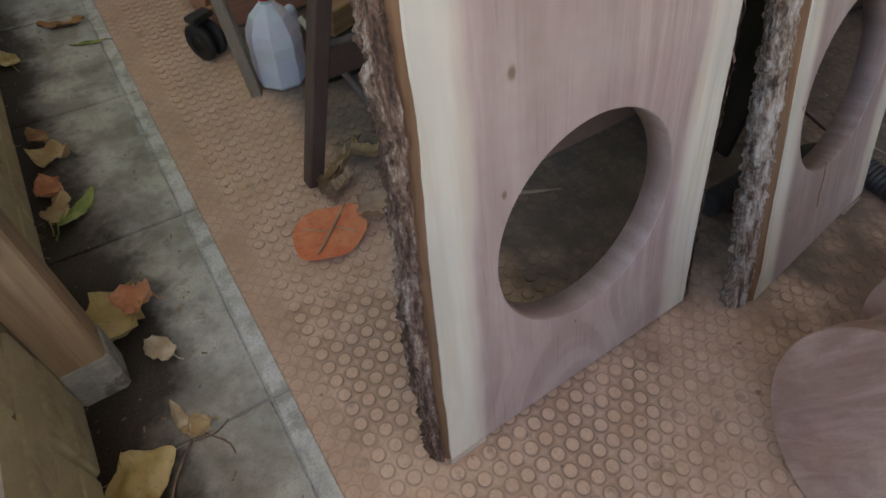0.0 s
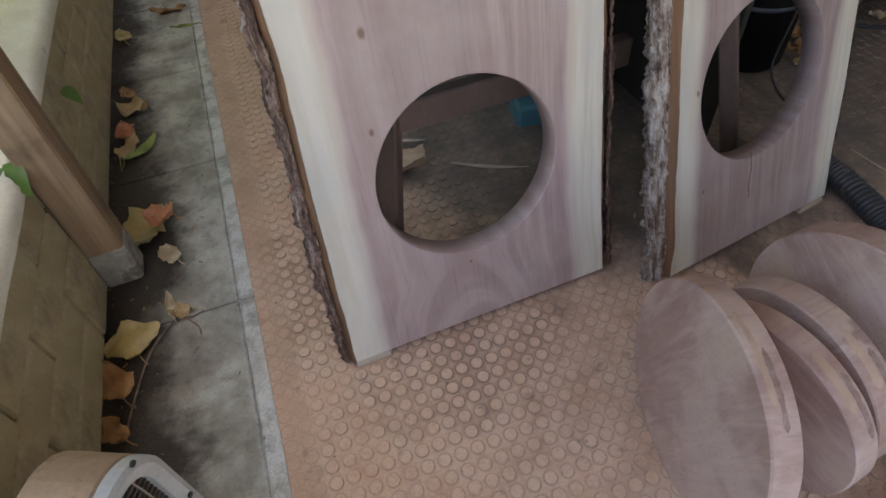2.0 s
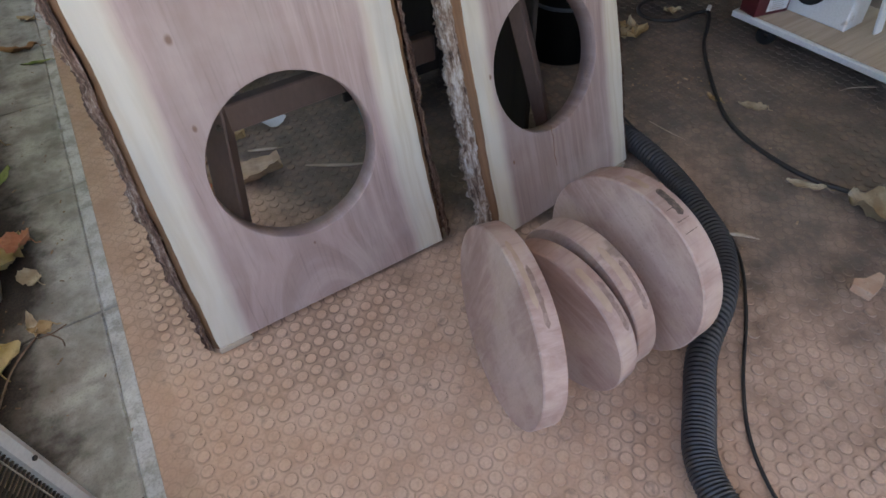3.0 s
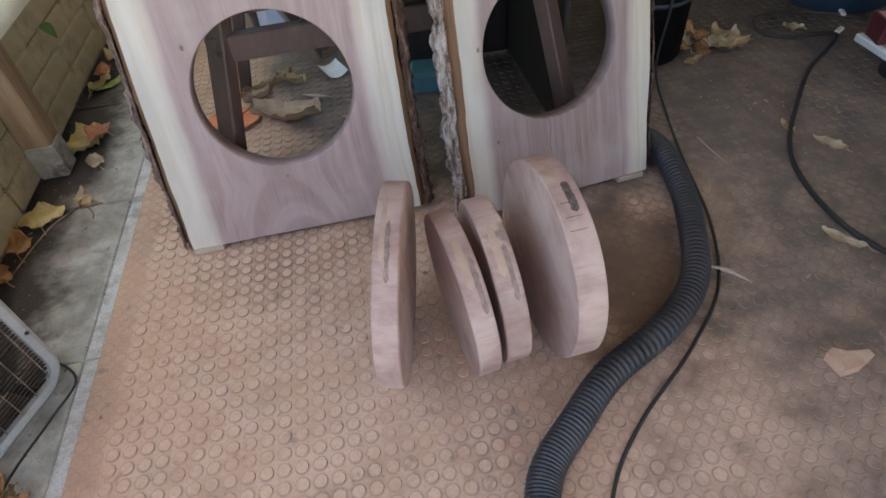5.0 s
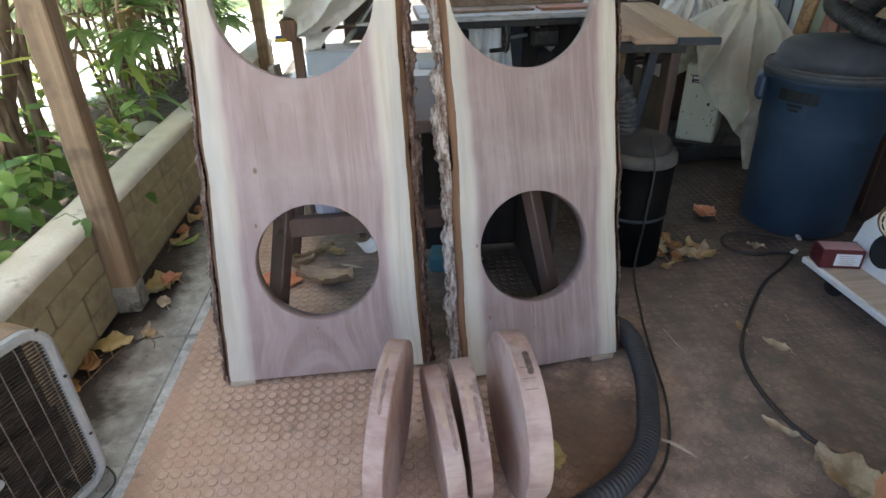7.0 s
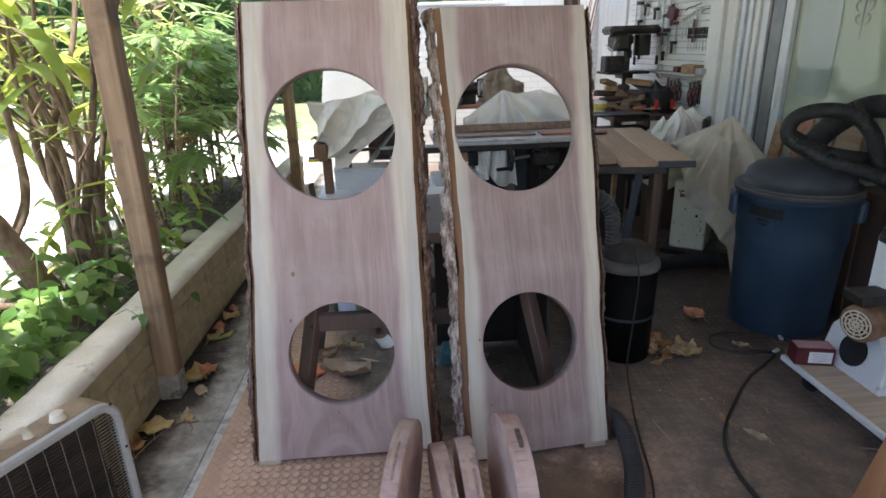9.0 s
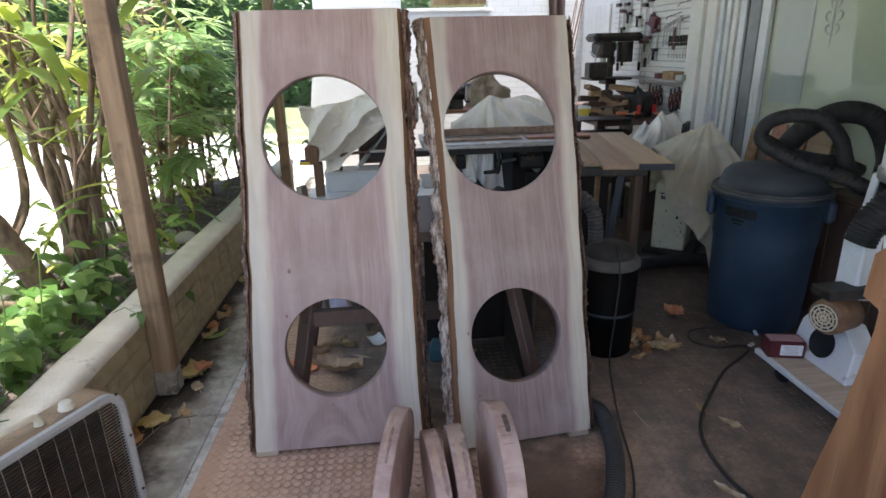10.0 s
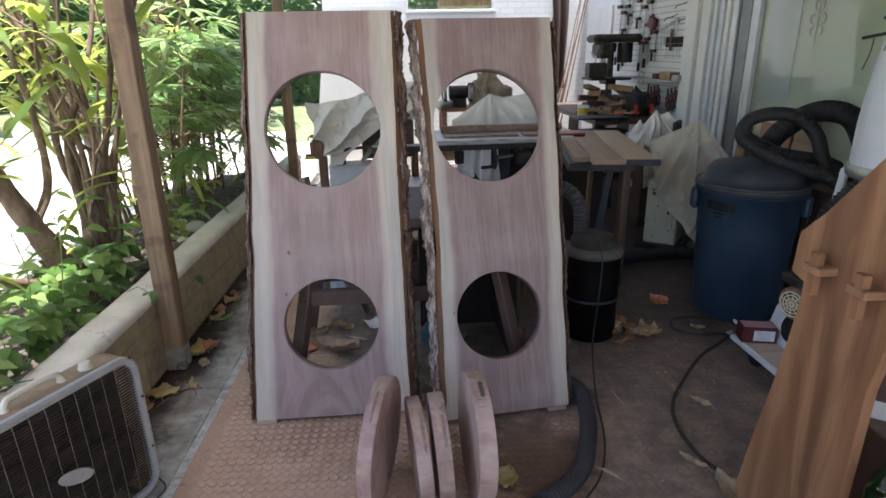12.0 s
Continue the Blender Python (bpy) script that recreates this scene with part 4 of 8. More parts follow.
for sg in (-1, 1):
    for z0, w, h in ((1.60, 0.055, 0.07), (1.67, 0.070, 0.08), (1.75, 0.040, 0.09)):
        curl = spline([(3.4475, 1.56, z0), (3.4475, 1.56 + sg * w * 0.8, z0 + h * 0.25), (3.4475, 1.56 + sg * w, z0 + h * 0.7), (3.4475, 1.56 + sg * w * 0.55, z0 + h * 0.95), (3.4475, 1.56 + sg * w * 0.45, z0 + h * 0.6)], 14)
        etch.tube(curl, lambda q, i: 0.0015 + 0.006 * math.sin(math.pi * q) ** 2, 5)
etch.tube([(3.4475, 1.56, 1.52), (3.4475, 1.56, 1.70), (3.4475, 1.56, 1.88)], lambda q, i: 0.002 + 0.005 * math.sin(math.pi * q), 5)
M_ETCH = plain("grey etched line", (0.56, 0.58, 0.52), 0.7)
part("etching", etch, M_ETCH, door, "faint etched leaf motif on the glass")
# inside of the house behind the blind
box_ob("wall_inner", (0.1, 4.2, 2.8), (3.9, 1.0, 1.4), M_WHITE, "plain wall of the room behind the glass door", "wall", 0)
box_ob("wall_front", (0.16, 3.2, 2.8), (3.6, -5.4, 1.4), M_WHITE, "white house wall beyond the open end of the porch", "wall", 0)

# ---------------------------------------------------------------- the two live-edge boards
LEAN = math.degrees(math.atan(0.225))


def edge_fn(pts):
    def fn(v):
        for (v0, u0), (v1, u1) in zip(pts, pts[1:]):
            if v <= v1:
                t = (v - v0) / (v1 - v0)
                t = t * t * (3 - 2 * t)
                return u0 + (u1 - u0) * t
        return pts[-1][1]
    return fn


def live_board(label, wood_mat, left, right, v0, v1, thick, holes, barks, seed, m):
    """left, right: (height, across) of the face's edges. barks: width and material of the two bark edges."""
    rootb = thing("live_edge_board", label, "wooden board", m, "live-edge boards with round holes")
    fl, fr = edge_fn(left), edge_fn(right)
    n = 90
    wob = lambda v, s: 0.004 * fbm((v * 5.0, s, 0)) + 0.0015 * fbm((v * 26.0, s, 4))
    L = [(fl(v0 + (v1 - v0) * i / n) + wob(v0 + (v1 - v0) * i / n, seed), v0 + (v1 - v0) * i / n) for i in range(n + 1)]
    R = [(fr(v0 + (v1 - v0) * i / n) + wob(v0 + (v1 - v0) * i / n, seed + 9), v0 + (v1 - v0) * i / n) for i in range(n + 1)]
    loops = [L + R[::-1]]
    for cx, cz, r in holes:
        loops.append([(cx + r * math.cos(2 * math.pi * i / 96), cz + r * math.sin(2 * math.pi * i / 96)) for i in range(96)])
    bm = bmesh.new()
    edges, rings = [], []
    for lp in loops:
        vs = [bm.verts.new((x, 0, z)) for x, z in lp]
        rings.append(vs)
        edges += [bm.edges.new((vs[i], vs[(i + 1) % len(vs)])) for i in range(len(vs))]
    bmesh.ops.triangle_fill(bm, use_beauty=True, use_dissolve=False, edges=edges, normal=(0, -1, 0))
    faces = list(bm.faces)
    for f in faces:
        f.normal_update()
        if f.normal.y > 0:
            f.normal_flip()
    e = 0.0025
    back_of = {}
    for vs in rings:
        for v in vs:
            back_of[v] = bm.verts.new((v.co.x, thick, v.co.z))
    for f in faces:
        bm.faces.new([back_of[v] for v in reversed(f.verts)])
    for k, vs in enumerate(rings):
        mid = [bm.verts.new((v.co.x, e, v.co.z)) for v in vs]
        cx = sum(v.co.x for v in vs) / len(vs)
        cz = sum(v.co.z for v in vs) / len(vs)
        for v in vs:  # a small worn arris
            d = Vector((v.co.x - cx, 0, v.co.z - cz)).normalized()
            v.co += d * (e if k else -e)
        for i in range(len(vs)):
            j = (i + 1) % len(vs)
            for a, b in ((vs, mid), (mid, [back_of[v] for v in vs])):
                q = bm.faces.new((a[i], a[j], b[j], b[i]))
                q.smooth = k > 0
    bmesh.ops.recalc_face_normals(bm, faces=bm.faces[:])
    me = bpy.data.meshes.new("body")
    bm.to_mesh(me)
    bm.free()
    me.materials.append(wood_mat)
    part("body", me, None, rootb)
    for side, (edge, sg, s) in enumerate(((fl, -1, seed), (fr, 1, seed + 9))):
        w, camb, bmat, blabel = barks[side]
        cw = camb

        def cam_fn(p, q, edge=edge, sg=sg, s=s, cw=cw):
            v = v0 + (v1 - v0) * q
            u = edge(v) + wob(v, s)
            k = cw * (1 + 0.5 * fbm((v * 7, s, 1)))
            return (u + sg * k * p, 0.002 + 0.016 * p + 0.003 * p * fbm((v * 30, p * 2, s)), v)

        part("inner_bark", Geo().grid(cam_fn, 3, 160), M_CAMBIUM, rootb, "smooth brown inner bark")

        def bark_fn(p, q, edge=edge, sg=sg, s=s, w=w, cw=cw):
            v = v0 + (v1 - v0) * q
            u = edge(v) + wob(v, s)
            a = math.pi * (0.02 + 0.98 * p)
            width = w * (1 + 0.35 * fbm((v * 4, s, 7)) + 0.25 * fbm((v * 17, s, 3)))
            prof = cw * 0.75 + (width - cw * 0.75) * math.sin(a) ** 0.6
            rough = 0.010 * fbm((v * 42, p * 9, s)) + 0.006 * fbm((v * 110, p * 20, s + 3))
            y = 0.006 + (thick + 0.004) * p - 0.006 * math.sin(a) * fbm((v * 24, s, 5))
            return (u + sg * max(0.002, prof + rough * min(1, 6 * p)), y + 0.7 * rough, v)

        part("bark", Geo().grid(bark_fn, 14, 420), bmat, rootb, blabel)
    return rootb


boardA = live_board("upright walnut board with two round holes and pale sapwood edges", M_SLAB_A,
                    [(0.02, 0.004), (0.40, 0.022), (0.77, 0.044), (1.21, 0.062), (1.775, 0.080)],
                    [(0.02, 0.692), (0.265, 0.683), (1.07, 0.677), (1.775, 0.678)],
                    0.02, 1.772, 0.058, [(0.368, 1.286, 0.244), (0.357, 0.436, 0.206)],
                    [(0.034, 0.014, M_BARK_DARK, "dark flaking bark edge"), (0.044, 0.016, M_BARK_DARK, "dark ragged bark edge")], 1.0, pose(0, 0, 0, -LEAN, 0, 0))
boardB = live_board("upright walnut board with two round holes and thick pale bark", M_SLAB_B,
                    [(0.0, 0.006), (0.10, 0.020), (0.58, 0.036), (0.75, 0.046), (1.20, 0.048), (1.77, 0.040)],
                    [(0.0, 0.582), (0.50, 0.594), (0.70, 0.604), (1.20, 0.618), (1.77, 0.628)],
                    0.0, 1.765, 0.058, [(0.3073, 1.290, 0.250), (0.292, 0.439, 0.196)],
                    [(0.058, 0.026, M_BARK, "thick grey ridged bark edge"), (0.030, 0.012, M_BARK_DARK, "thin dark bark edge")], 5.0, pose(0.8297, -0.0939, 0.021, -18.17, 0, 6.06))
crack = Geo()
for i, (x, z) in enumerate(spline([(0.268, 0, 0.242), (0.271, 0, 0.206), (0.266, 0, 0.171), (0.269, 0, 0.141)], 5)[i].xz for i in range(5)):
    crack.box((0.0014 - 0.0002 * i, 0.002, 0.03), (x, -0.0006, z))
part("crack", crack, M_CAMBIUM, boardB, "dark drying crack below the hole")
shim = tagged(part("shim", Geo().box((0.088, 0.05, 0.0195), (0.047, 0.026, 0.0105), None, 0.002), M_SHIM), "small pale wood shim under a board's corner", "shim", "shims under the boards")
shim2 = tagged(part("shim", Geo().box((0.088, 0.05, 0.019), (0, 0, 0.0105), None, 0.002), M_SHIM, None, "", pose(1.352, -0.018, 0, 0, 0, 6)), "small pale wood shim under a board's corner", "shim", "shims under the boards")

# ---------------------------------------------------------------- the four sawn discs


def disc(r, t, at, lean, yaw, roll, label, seed):
    b = 0.003
    g = Geo().lathe([(0.0001, -t / 2), (r - b, -t / 2), (r, -t / 2 + b), (r, t / 2 - b), (r - b, t / 2), (0.0001, t / 2)], 96, None, True)
    # axis along x, leaning over about y, turned about z
    m = Matrix.Translation(at) @ pose(0, 0, 0, 0, 0, yaw) @ pose(0, 0, 0, 0, lean, 0) @ pose(0, 0, 0, 0, 90, 0) @ pose(0, 0, 0, 0, 0, roll)
    me = g.mesh("wooden_disc")
    me.set_sharp_from_angle(angle=radians(35))
    ob = part("wooden_disc", me, M_DISC, None, "", m)
    return tagged(ob, label, "wooden disc", "sawn discs standing on edge")


d1 = disc(0.228, 0.052, (0.570, -0.4655, 0.2305), 3.2, -13.7, 20, "large sawn walnut disc standing on edge on the mat", 1)
d2 = disc(0.192, 0.0494, (0.707, -0.495, 0.1935), -3.0, 5.6, 100, "small sawn walnut disc standing on edge between the others", 2)
d3 = disc(0.1912, 0.055, (0.786, -0.478, 0.1940), -3.0, 2.0, 200, "small sawn walnut disc leaning on its neighbour", 3)
d4 = disc(0.2287, 0.0625, (0.919, -0.478, 0.2308), 0.4, 3.0, 300, "large sawn walnut disc with a dark burn on its rim", 4)


def rim_patch(r, z0, z1, a0, a1, seed, material, parent, label):
    """A thin stain on a disc's rim between two angles, with ragged sides."""
    rr = random.Random(seed)
    g, n = Geo(), 14
    ends = [(z0 + rr.uniform(-0.0014, 0.0014), z1 + rr.uniform(-0.0014, 0.0014)) for _ in range(n + 1)]
    ends[0] = ends[-1] = ((z0 + z1) / 2 - 0.001, (z0 + z1) / 2 + 0.001)
    vs = []
    for i, (lo, hi) in enumerate(ends):
        a = radians(a0 + (a1 - a0) * i / n)
        vs += [((r + 0.0004) * math.cos(a), (r + 0.0004) * math.sin(a), lo), ((r + 0.0004) * math.cos(a), (r + 0.0004) * math.sin(a), hi)]
    g.add(vs, [(2 * i, 2 * i + 2, 2 * i + 3, 2 * i + 1) for i in range(n)])
    return part("burn_mark", g, material, parent, label)


M_BURN = surface("saw burn", (0.07, 0.05, 0.04), (0.19, 0.135, 0.105), 90, 0.7, bump=0.1, fine=300)
M_STREAK = surface("faint brown streak", (0.215, 0.135, 0.108), (0.34, 0.235, 0.195), 70, 0.7, bump=0.1, fine=250)
M_SAPMARK = surface("yellowed sap streak", (0.42, 0.29, 0.205), (0.49, 0.355, 0.26), 30, 0.7, bump=0.1)
for d, base in ((d4, 300), (d1, 20)):
    top = -base + 180  # the rim's highest point
    if d is d4:
        rim_patch(0.2287, -0.002, 0.015, top + 3, top + 22, 1, M_BURN, d, "dark saw burn")
        rim_patch(0.2287, -0.010, 0.004, top - 16, top, 2, M_SAPMARK, d, "yellowish streak")
        for k, a in enumerate((16, 24, 31)):
            rim_patch(0.2290, -0.020, 0.016, top + a, top + a + 0.4, 3 + k, M_BURN, d, "thin drying crack")
    else:
        rim_patch(0.228, -0.014, -0.004, top - 10, top + 30, 8, M_SAPMARK, d, "pale yellowish streak")
        rim_patch(0.228, -0.003, 0.007, top + 8, top + 40, 7, M_STREAK, d, "faint dark streak on the rim")

for d, r_, base in ((d2, 0.192, 100), (d3, 0.1912, 200)):
    top = 180 - base
    rim_patch(r_, -0.012, 0.004, top + 6, top + 40, base, M_SAPMARK, d, "pale yellowish streak")
    rim_patch(r_, 0.006, 0.017, top + 20, top + 56, base + 1, M_STREAK, d, "faint dark streak on the rim")

# ---------------------------------------------------------------- things on the floor behind the boards


def bar(g, a, b, w, d, bev=0.003, roll=0.0):
    """A square bar from a to b, w by d across."""
    a, b = Vector(a), Vector(b)
    q = (b - a).to_track_quat("Z", "Y").to_matrix().to_4x4()
    return g.box((w, d, (b - a).length), (0, 0, (b - a).length / 2), Matrix.Translation(a) @ q @ Matrix.Rotation(roll, 4, "Z"), bev)


table = thing("work_table", "dark brown timber work table that the boards lean on", "table")
for a, b, w in (((0.140, 0.150, 0), (0.288, 0.335, 0.80), 0.066), ((1.250, 0.170, 0), (1.085, 0.335, 0.80), 0.066), ((0.138, 0.89, 0), (0.300, 0.89, 0.80), 0.045), ((1.27, 0.89, 0), (1.10, 0.89, 0.80), 0.045)):
    part("leg", bar(Geo(), a, b, w, 0.045, 0.004), M_BROWN, table)
part("stretcher", bar(Geo(), (0.20, 0.262, 0.49), (0.845, 0.262, 0.49), 0.035, 0.075, 0.004), M_BROWN, table)
part("stretcher", bar(Geo(), (0.22, 0.90, 0.36), (1.19, 0.90, 0.36), 0.035, 0.085, 0.004), M_BROWN, table)
part("bolt", Geo().cyl(0.006, (0.228, 0.232, 0.49), (0.228, 0.222, 0.49), 10), M_IRON, table, "steel bolt head")
# added boards: they block light and stand for the dark under the table
part("back_panel", Geo().box((0.44, 0.02, 0.76), (1.00, 0.86, 0.40), None, 0.003), M_DARKWOOD, table, "near-black board added to darken the space under the table")
part("shade_panel", Geo().box((0.02, 0.60, 0.78), (1.235, 0.59, 0.395), None, 0.003), M_DARKWOOD, table, "near-black board added to block light from the side")
part("tabletop", Geo().box((1.0, 0.66, 0.045), (0.69, 0.606, 0.8225), None, 0.005), M_BROWN, table)

tagged(part("plastic_crate", Geo().box((0.20, 0.13, 0.085), (0, 0, 0.0425), None, 0.012), M_TEAL, None, "", pose(0.885, 0.70, 0.003, 0, 0, -12)), "teal plastic box on the floor under the table", "box")
sheetp = part("paper_scrap", Geo().grid(lambda u, v: (0.085 * (u - 0.5), 0.10 * (v - 0.5), 0.004 + 0.016 * (u - 0.5) ** 2 * 4 + 0.012 * v), 6, 6), M_PAPER, None, "", pose(0.495, 0.93, 0.003, 0, 0, 25))
tagged(sheetp, "crumpled white paper scrap on the floor", "paper")


def leaf_mesh(L, W, seed, lobes=0.0, curl=0.25, cup=0.2, n=14, m=7):
    """A fallen leaf with a midrib, ragged rim and curled sides; length along y."""
    def fn(u, v):
        s = 2 * u - 1
        t = v
        w = W / 2 * (math.sin(math.pi * min(1, t ** 0.8)) ** 0.7) * (1 + lobes * math.sin(t * 9.0 + seed) + 0.22 * fbm((t * 6, seed, s)) + 0.16 * fbm((t * 22, seed + 4, 1.0 if s > 0 else -1.0)))
        x = s * w
        y = L * (t - 0.5) + lobes * 0.12 * L * abs(s) * math.sin(t * 8 + seed)
        z = 0.55 * curl * W * abs(s) ** 1.7 * (0.6 + 1.3 * fbm((t * 3.5, s * 1.5, seed))) + cup * L * (2 * t - 1) ** 2 * 0.5 + 0.13 * W * fbm((t * 5, s * 2.5, seed + 2))
        return (x, y, z + 0.02 * W * (1 - abs(s)))
    g = Geo().grid(fn, n, m * 2)
    low = min(p[2] for p in g.v)
    g.v = [(x, y, z - low + 0.001) for x, y, z in g.v]
    stem = [Vector((0, -L * 0.5, g.v[0][2])), Vector((0.01 * L, -L * 0.58, 0.006)), Vector((0.05 * L, -L * 0.72, 0.003))]
    g.tube(stem, 0.0016, 5)
    return g


def dead(at, L, W, yaw, material, label, seed, lobes=0.0, curl=0.25, cup=0.2, z=0.003, group="fallen leaves", tilt=(0, 0)):
    ob = part("fallen_leaf", leaf_mesh(L, W, seed, lobes, curl, cup), material, None, "", pose(at[0], at[1], z, tilt[0], tilt[1], yaw))
    return tagged(ob, label, "leaf", group)


G_STRIP, G_RIGHT, G_BACK = "fallen leaves on the concrete strip", "fallen leaves on the shop floor", "scraps under the table"
Z0 = -0.006
dead((-0.515, 0.327), 0.135, 0.125, 15, M_LYEL, "yellow lobed fallen leaf lying flat on the concrete", 3, 0.22, 0.06, 0.03, Z0, G_STRIP)
dead((-0.452, 0.735), 0.18, 0.14, -40, M_LYEL, "curled pale yellow fallen leaf beside the post", 5, 0.10, 0.40, 0.2, Z0, G_STRIP)
dead((-0.405, 0.742), 0.10, 0.09, 60, M_LRED, "curled orange-brown fallen leaf on a yellow one", 6, 0.05, 0.45, 0.3, 0.02, G_STRIP)
dead((-0.396, 0.592), 0.085, 0.055, 30, M_LPALE, "small pale dry leaf fragment on the concrete", 8, 0.15, 0.35, 0.2, Z0, G_STRIP)
dead((-0.390, 0.367), 0.065, 0.05, 80, M_LTAN, "small crumpled tan leaf on the concrete", 9, 0.2, 0.5, 0.3, Z0, G_STRIP)
dead((-0.413, 0.405), 0.10, 0.028, 5, M_LPALE, "thin curled strip of dry leaf on the concrete", 10, 0.0, 0.5, 0.15, Z0, G_STRIP)
dead((-0.563, 0.215), 0.14, 0.075, 20, M_LBRN, "brown curled leaf at the foot of the planter wall", 11, 0.12, 0.4, 0.2, Z0, G_STRIP)
dead((-0.490, 1.185), 0.13, 0.07, -25, M_LTAN, "tan fallen leaf against the planter wall", 12, 0.08, 0.35, 0.2, Z0, G_STRIP)
dead((-0.385, -0.640), 0.12, 0.05, -15, M_LBRN, "sodden brown leaf on the concrete before the fan", 71, 0.1, 0.3, 0.1, Z0, G_STRIP)
dead((-0.335, -0.672), 0.10, 0.05, -50, M_LBRN, "sodden brown leaf on the concrete before the fan", 72, 0.2, 0.3, 0.1, Z0, G_STRIP)
dead((-0.445, 1.150), 0.15, 0.05, -50, M_LGRN, "green fallen leaf on the concrete", 13, 0.0, 0.35, 0.25, Z0, G_STRIP)
dead((-0.495, 1.28), 0.10, 0.08, 10, M_LRED, "russet fallen leaf against the planter wall", 14, 0.15, 0.4, 0.2, Z0, G_STRIP)
dead((-0.462, 1.43), 0.13, 0.09, 60, M_LTAN, "tan crumpled leaf against the planter wall", 15, 0.2, 0.4, 0.2, Z0, G_STRIP)
dead((-0.480, 1.55), 0.10, 0.05, 20, M_LBRN, "brown leaf against the planter wall", 16, 0.1, 0.4, 0.2, Z0, G_STRIP)
dead((-0.268, 2.20), 0.16, 0.05, 80, M_LBRN, "long brown curled leaf on the concrete", 17, 0.05, 0.5, 0.2, Z0, G_STRIP)
dead((-0.215, 2.02), 0.13, 0.03, 75, M_LGRN, "narrow green leaf on the concrete", 18, 0.0, 0.3, 0.1, Z0, G_STRIP)
dead((-0.20, 2.55), 0.12, 0.05, 40, M_LTAN, "tan leaf on the concrete", 19, 0.1, 0.3, 0.1, Z0, G_STRIP)
dead((-0.48, 2.05), 0.12, 0.07, 10, M_LYEL, "yellowed leaf against the planter wall", 20, 0.1, 0.35, 0.2, Z0, G_STRIP)
dead((-0.575, 0.08), 0.11, 0.06, 40, M_LBRN, "brown leaf on the concrete beside the fan", 21, 0.15, 0.4, 0.2, Z0, G_STRIP)
twig = Geo().tube(spline([(-0.395, 0.36, 0.0), (-0.465, 0.28, 0.004), (-0.505, 0.19, 0.002), (-0.545, 0.06, 0.0)], 14), 0.003, 6)
twig.tube(spline([(-0.405, 0.34, 0.001), (-0.365, 0.33, 0.006), (-0.33, 0.345, 0.003)], 6), 0.002, 5)
twig.tube(spline([(-0.39, 0.355, 0.001), (-0.35, 0.30, 0.004), (-0.345, 0.27, 0.002)], 6), 0.002, 5)
tagged(part("twig", twig, M_STEM, None, "", pose(0, 0, -0.002)), "thin dark branched twig on the concrete", "twig")

# under the table
orange = part("fallen_leaf", Geo().grid(lambda u, v: ((0.02 + 0.088 * v) * math.cos(2 * math.pi * u) * (1 + 0.05 * math.sin(8 * math.pi * u) * v), (0.02 + 0.088 * v) * math.sin(2 * math.pi * u) * (0.82 + 0.04 * math.cos(6 * math.pi * u)), 0.004 + 0.010 * v * v * (1 + math.sin(10 * math.pi * u) * 0.5)), 48, 8), M_LORG, None, "", pose(0.088, 0.685, 0.003, 0, 0, 10))
orange.data.materials[0] = M_LORG
tagged(orange, "large round orange fallen leaf lying flat on the mat", "leaf", G_BACK)
part("leaf_centre", Geo().lathe([(0.0001, 0.007), (0.022, 0.0055)], 20), M_LORG, orange)
part("midrib", Geo().tube([(-0.07, -0.04, 0.010), (0.0, 0.0, 0.011), (0.09, 0.055, 0.014)], 0.003, 6), M_LPALE, orange, "pale raised midrib")
part("vein", Geo().tube([(0, 0, 0.010), (-0.05, 0.06, 0.012)], 0.0015, 5), M_LPALE, orange)
part("vein", Geo().tube([(0.02, 0.01, 0.010), (0.05, -0.05, 0.012)], 0.0015, 5), M_LPALE, orange)


def boat(at, L, W, yaw, material, label, h=0.05):
    """A torn strip of bark: two skins, ragged ends and sides, a slight twist."""
    def skin(lift, shrink):
        def fn(u, v):
            sd = 1.0 if u > 0.5 else -1.0
            w = W * shrink * (0.35 + 0.65 * math.sin(math.pi * (0.08 + 0.84 * v)) ** 0.5) * (1 + 0.14 * fbm((v * 7, sd, L * 9)) + 0.10 * fbm((v * 23, sd, L * 5)))
            end = 0.07 * L * fbm((u * 9, L * 20, round(v))) * abs(2 * v - 1) ** 6
            s = 2 * u - 1
            tw = 0.5 * (v - 0.5) + 0.3 * fbm((v * 2.5, L * 8, 1))
            x, z = w * 0.5 * s, h * abs(s) ** 1.8 * (0.75 + 0.4 * abs(fbm((v * 4, sd, L * 3))))
            return (x * math.cos(tw * 0.5) + 0.06 * L * fbm((v * 3, L, 6)), L * (v - 0.5) + end, lift + z + 0.12 * x * tw + 0.10 * L * (2 * v - 1) ** 2 + 0.006 * fbm((u * 5, v * 12, L)))
        return fn
    g = Geo().grid(skin(0.004, 1.0), 14, 36).grid(skin(0.009, 0.97), 14, 36)
    low = min(p[2] for p in g.v)
    g.v = [(x, y, z - low) for x, y, z in g.v]
    return tagged(part("bark_scrap", g, material, None, "", pose(at[0], at[1], 0.004, 0, 0, yaw)), label, "bark", G_BACK)


boat((0.30, 0.645), 0.25, 0.095, 78, M_BARKBROWN, "curled brown strip of dry bark on the floor", 0.05)
boat((0.20, 0.88), 0.20, 0.030, -42, M_BARKBROWN, "narrow brown strip of bark on the floor", 0.02)
boat((0.23, 0.90), 0.22, 0.024, -55, M_LTAN, "narrow tan strip of bark on the floor", 0.02)
boat((0.19, 0.82), 0.12, 0.035, -60, M_BARKBROWN, "short brown scrap of bark on the floor", 0.03)
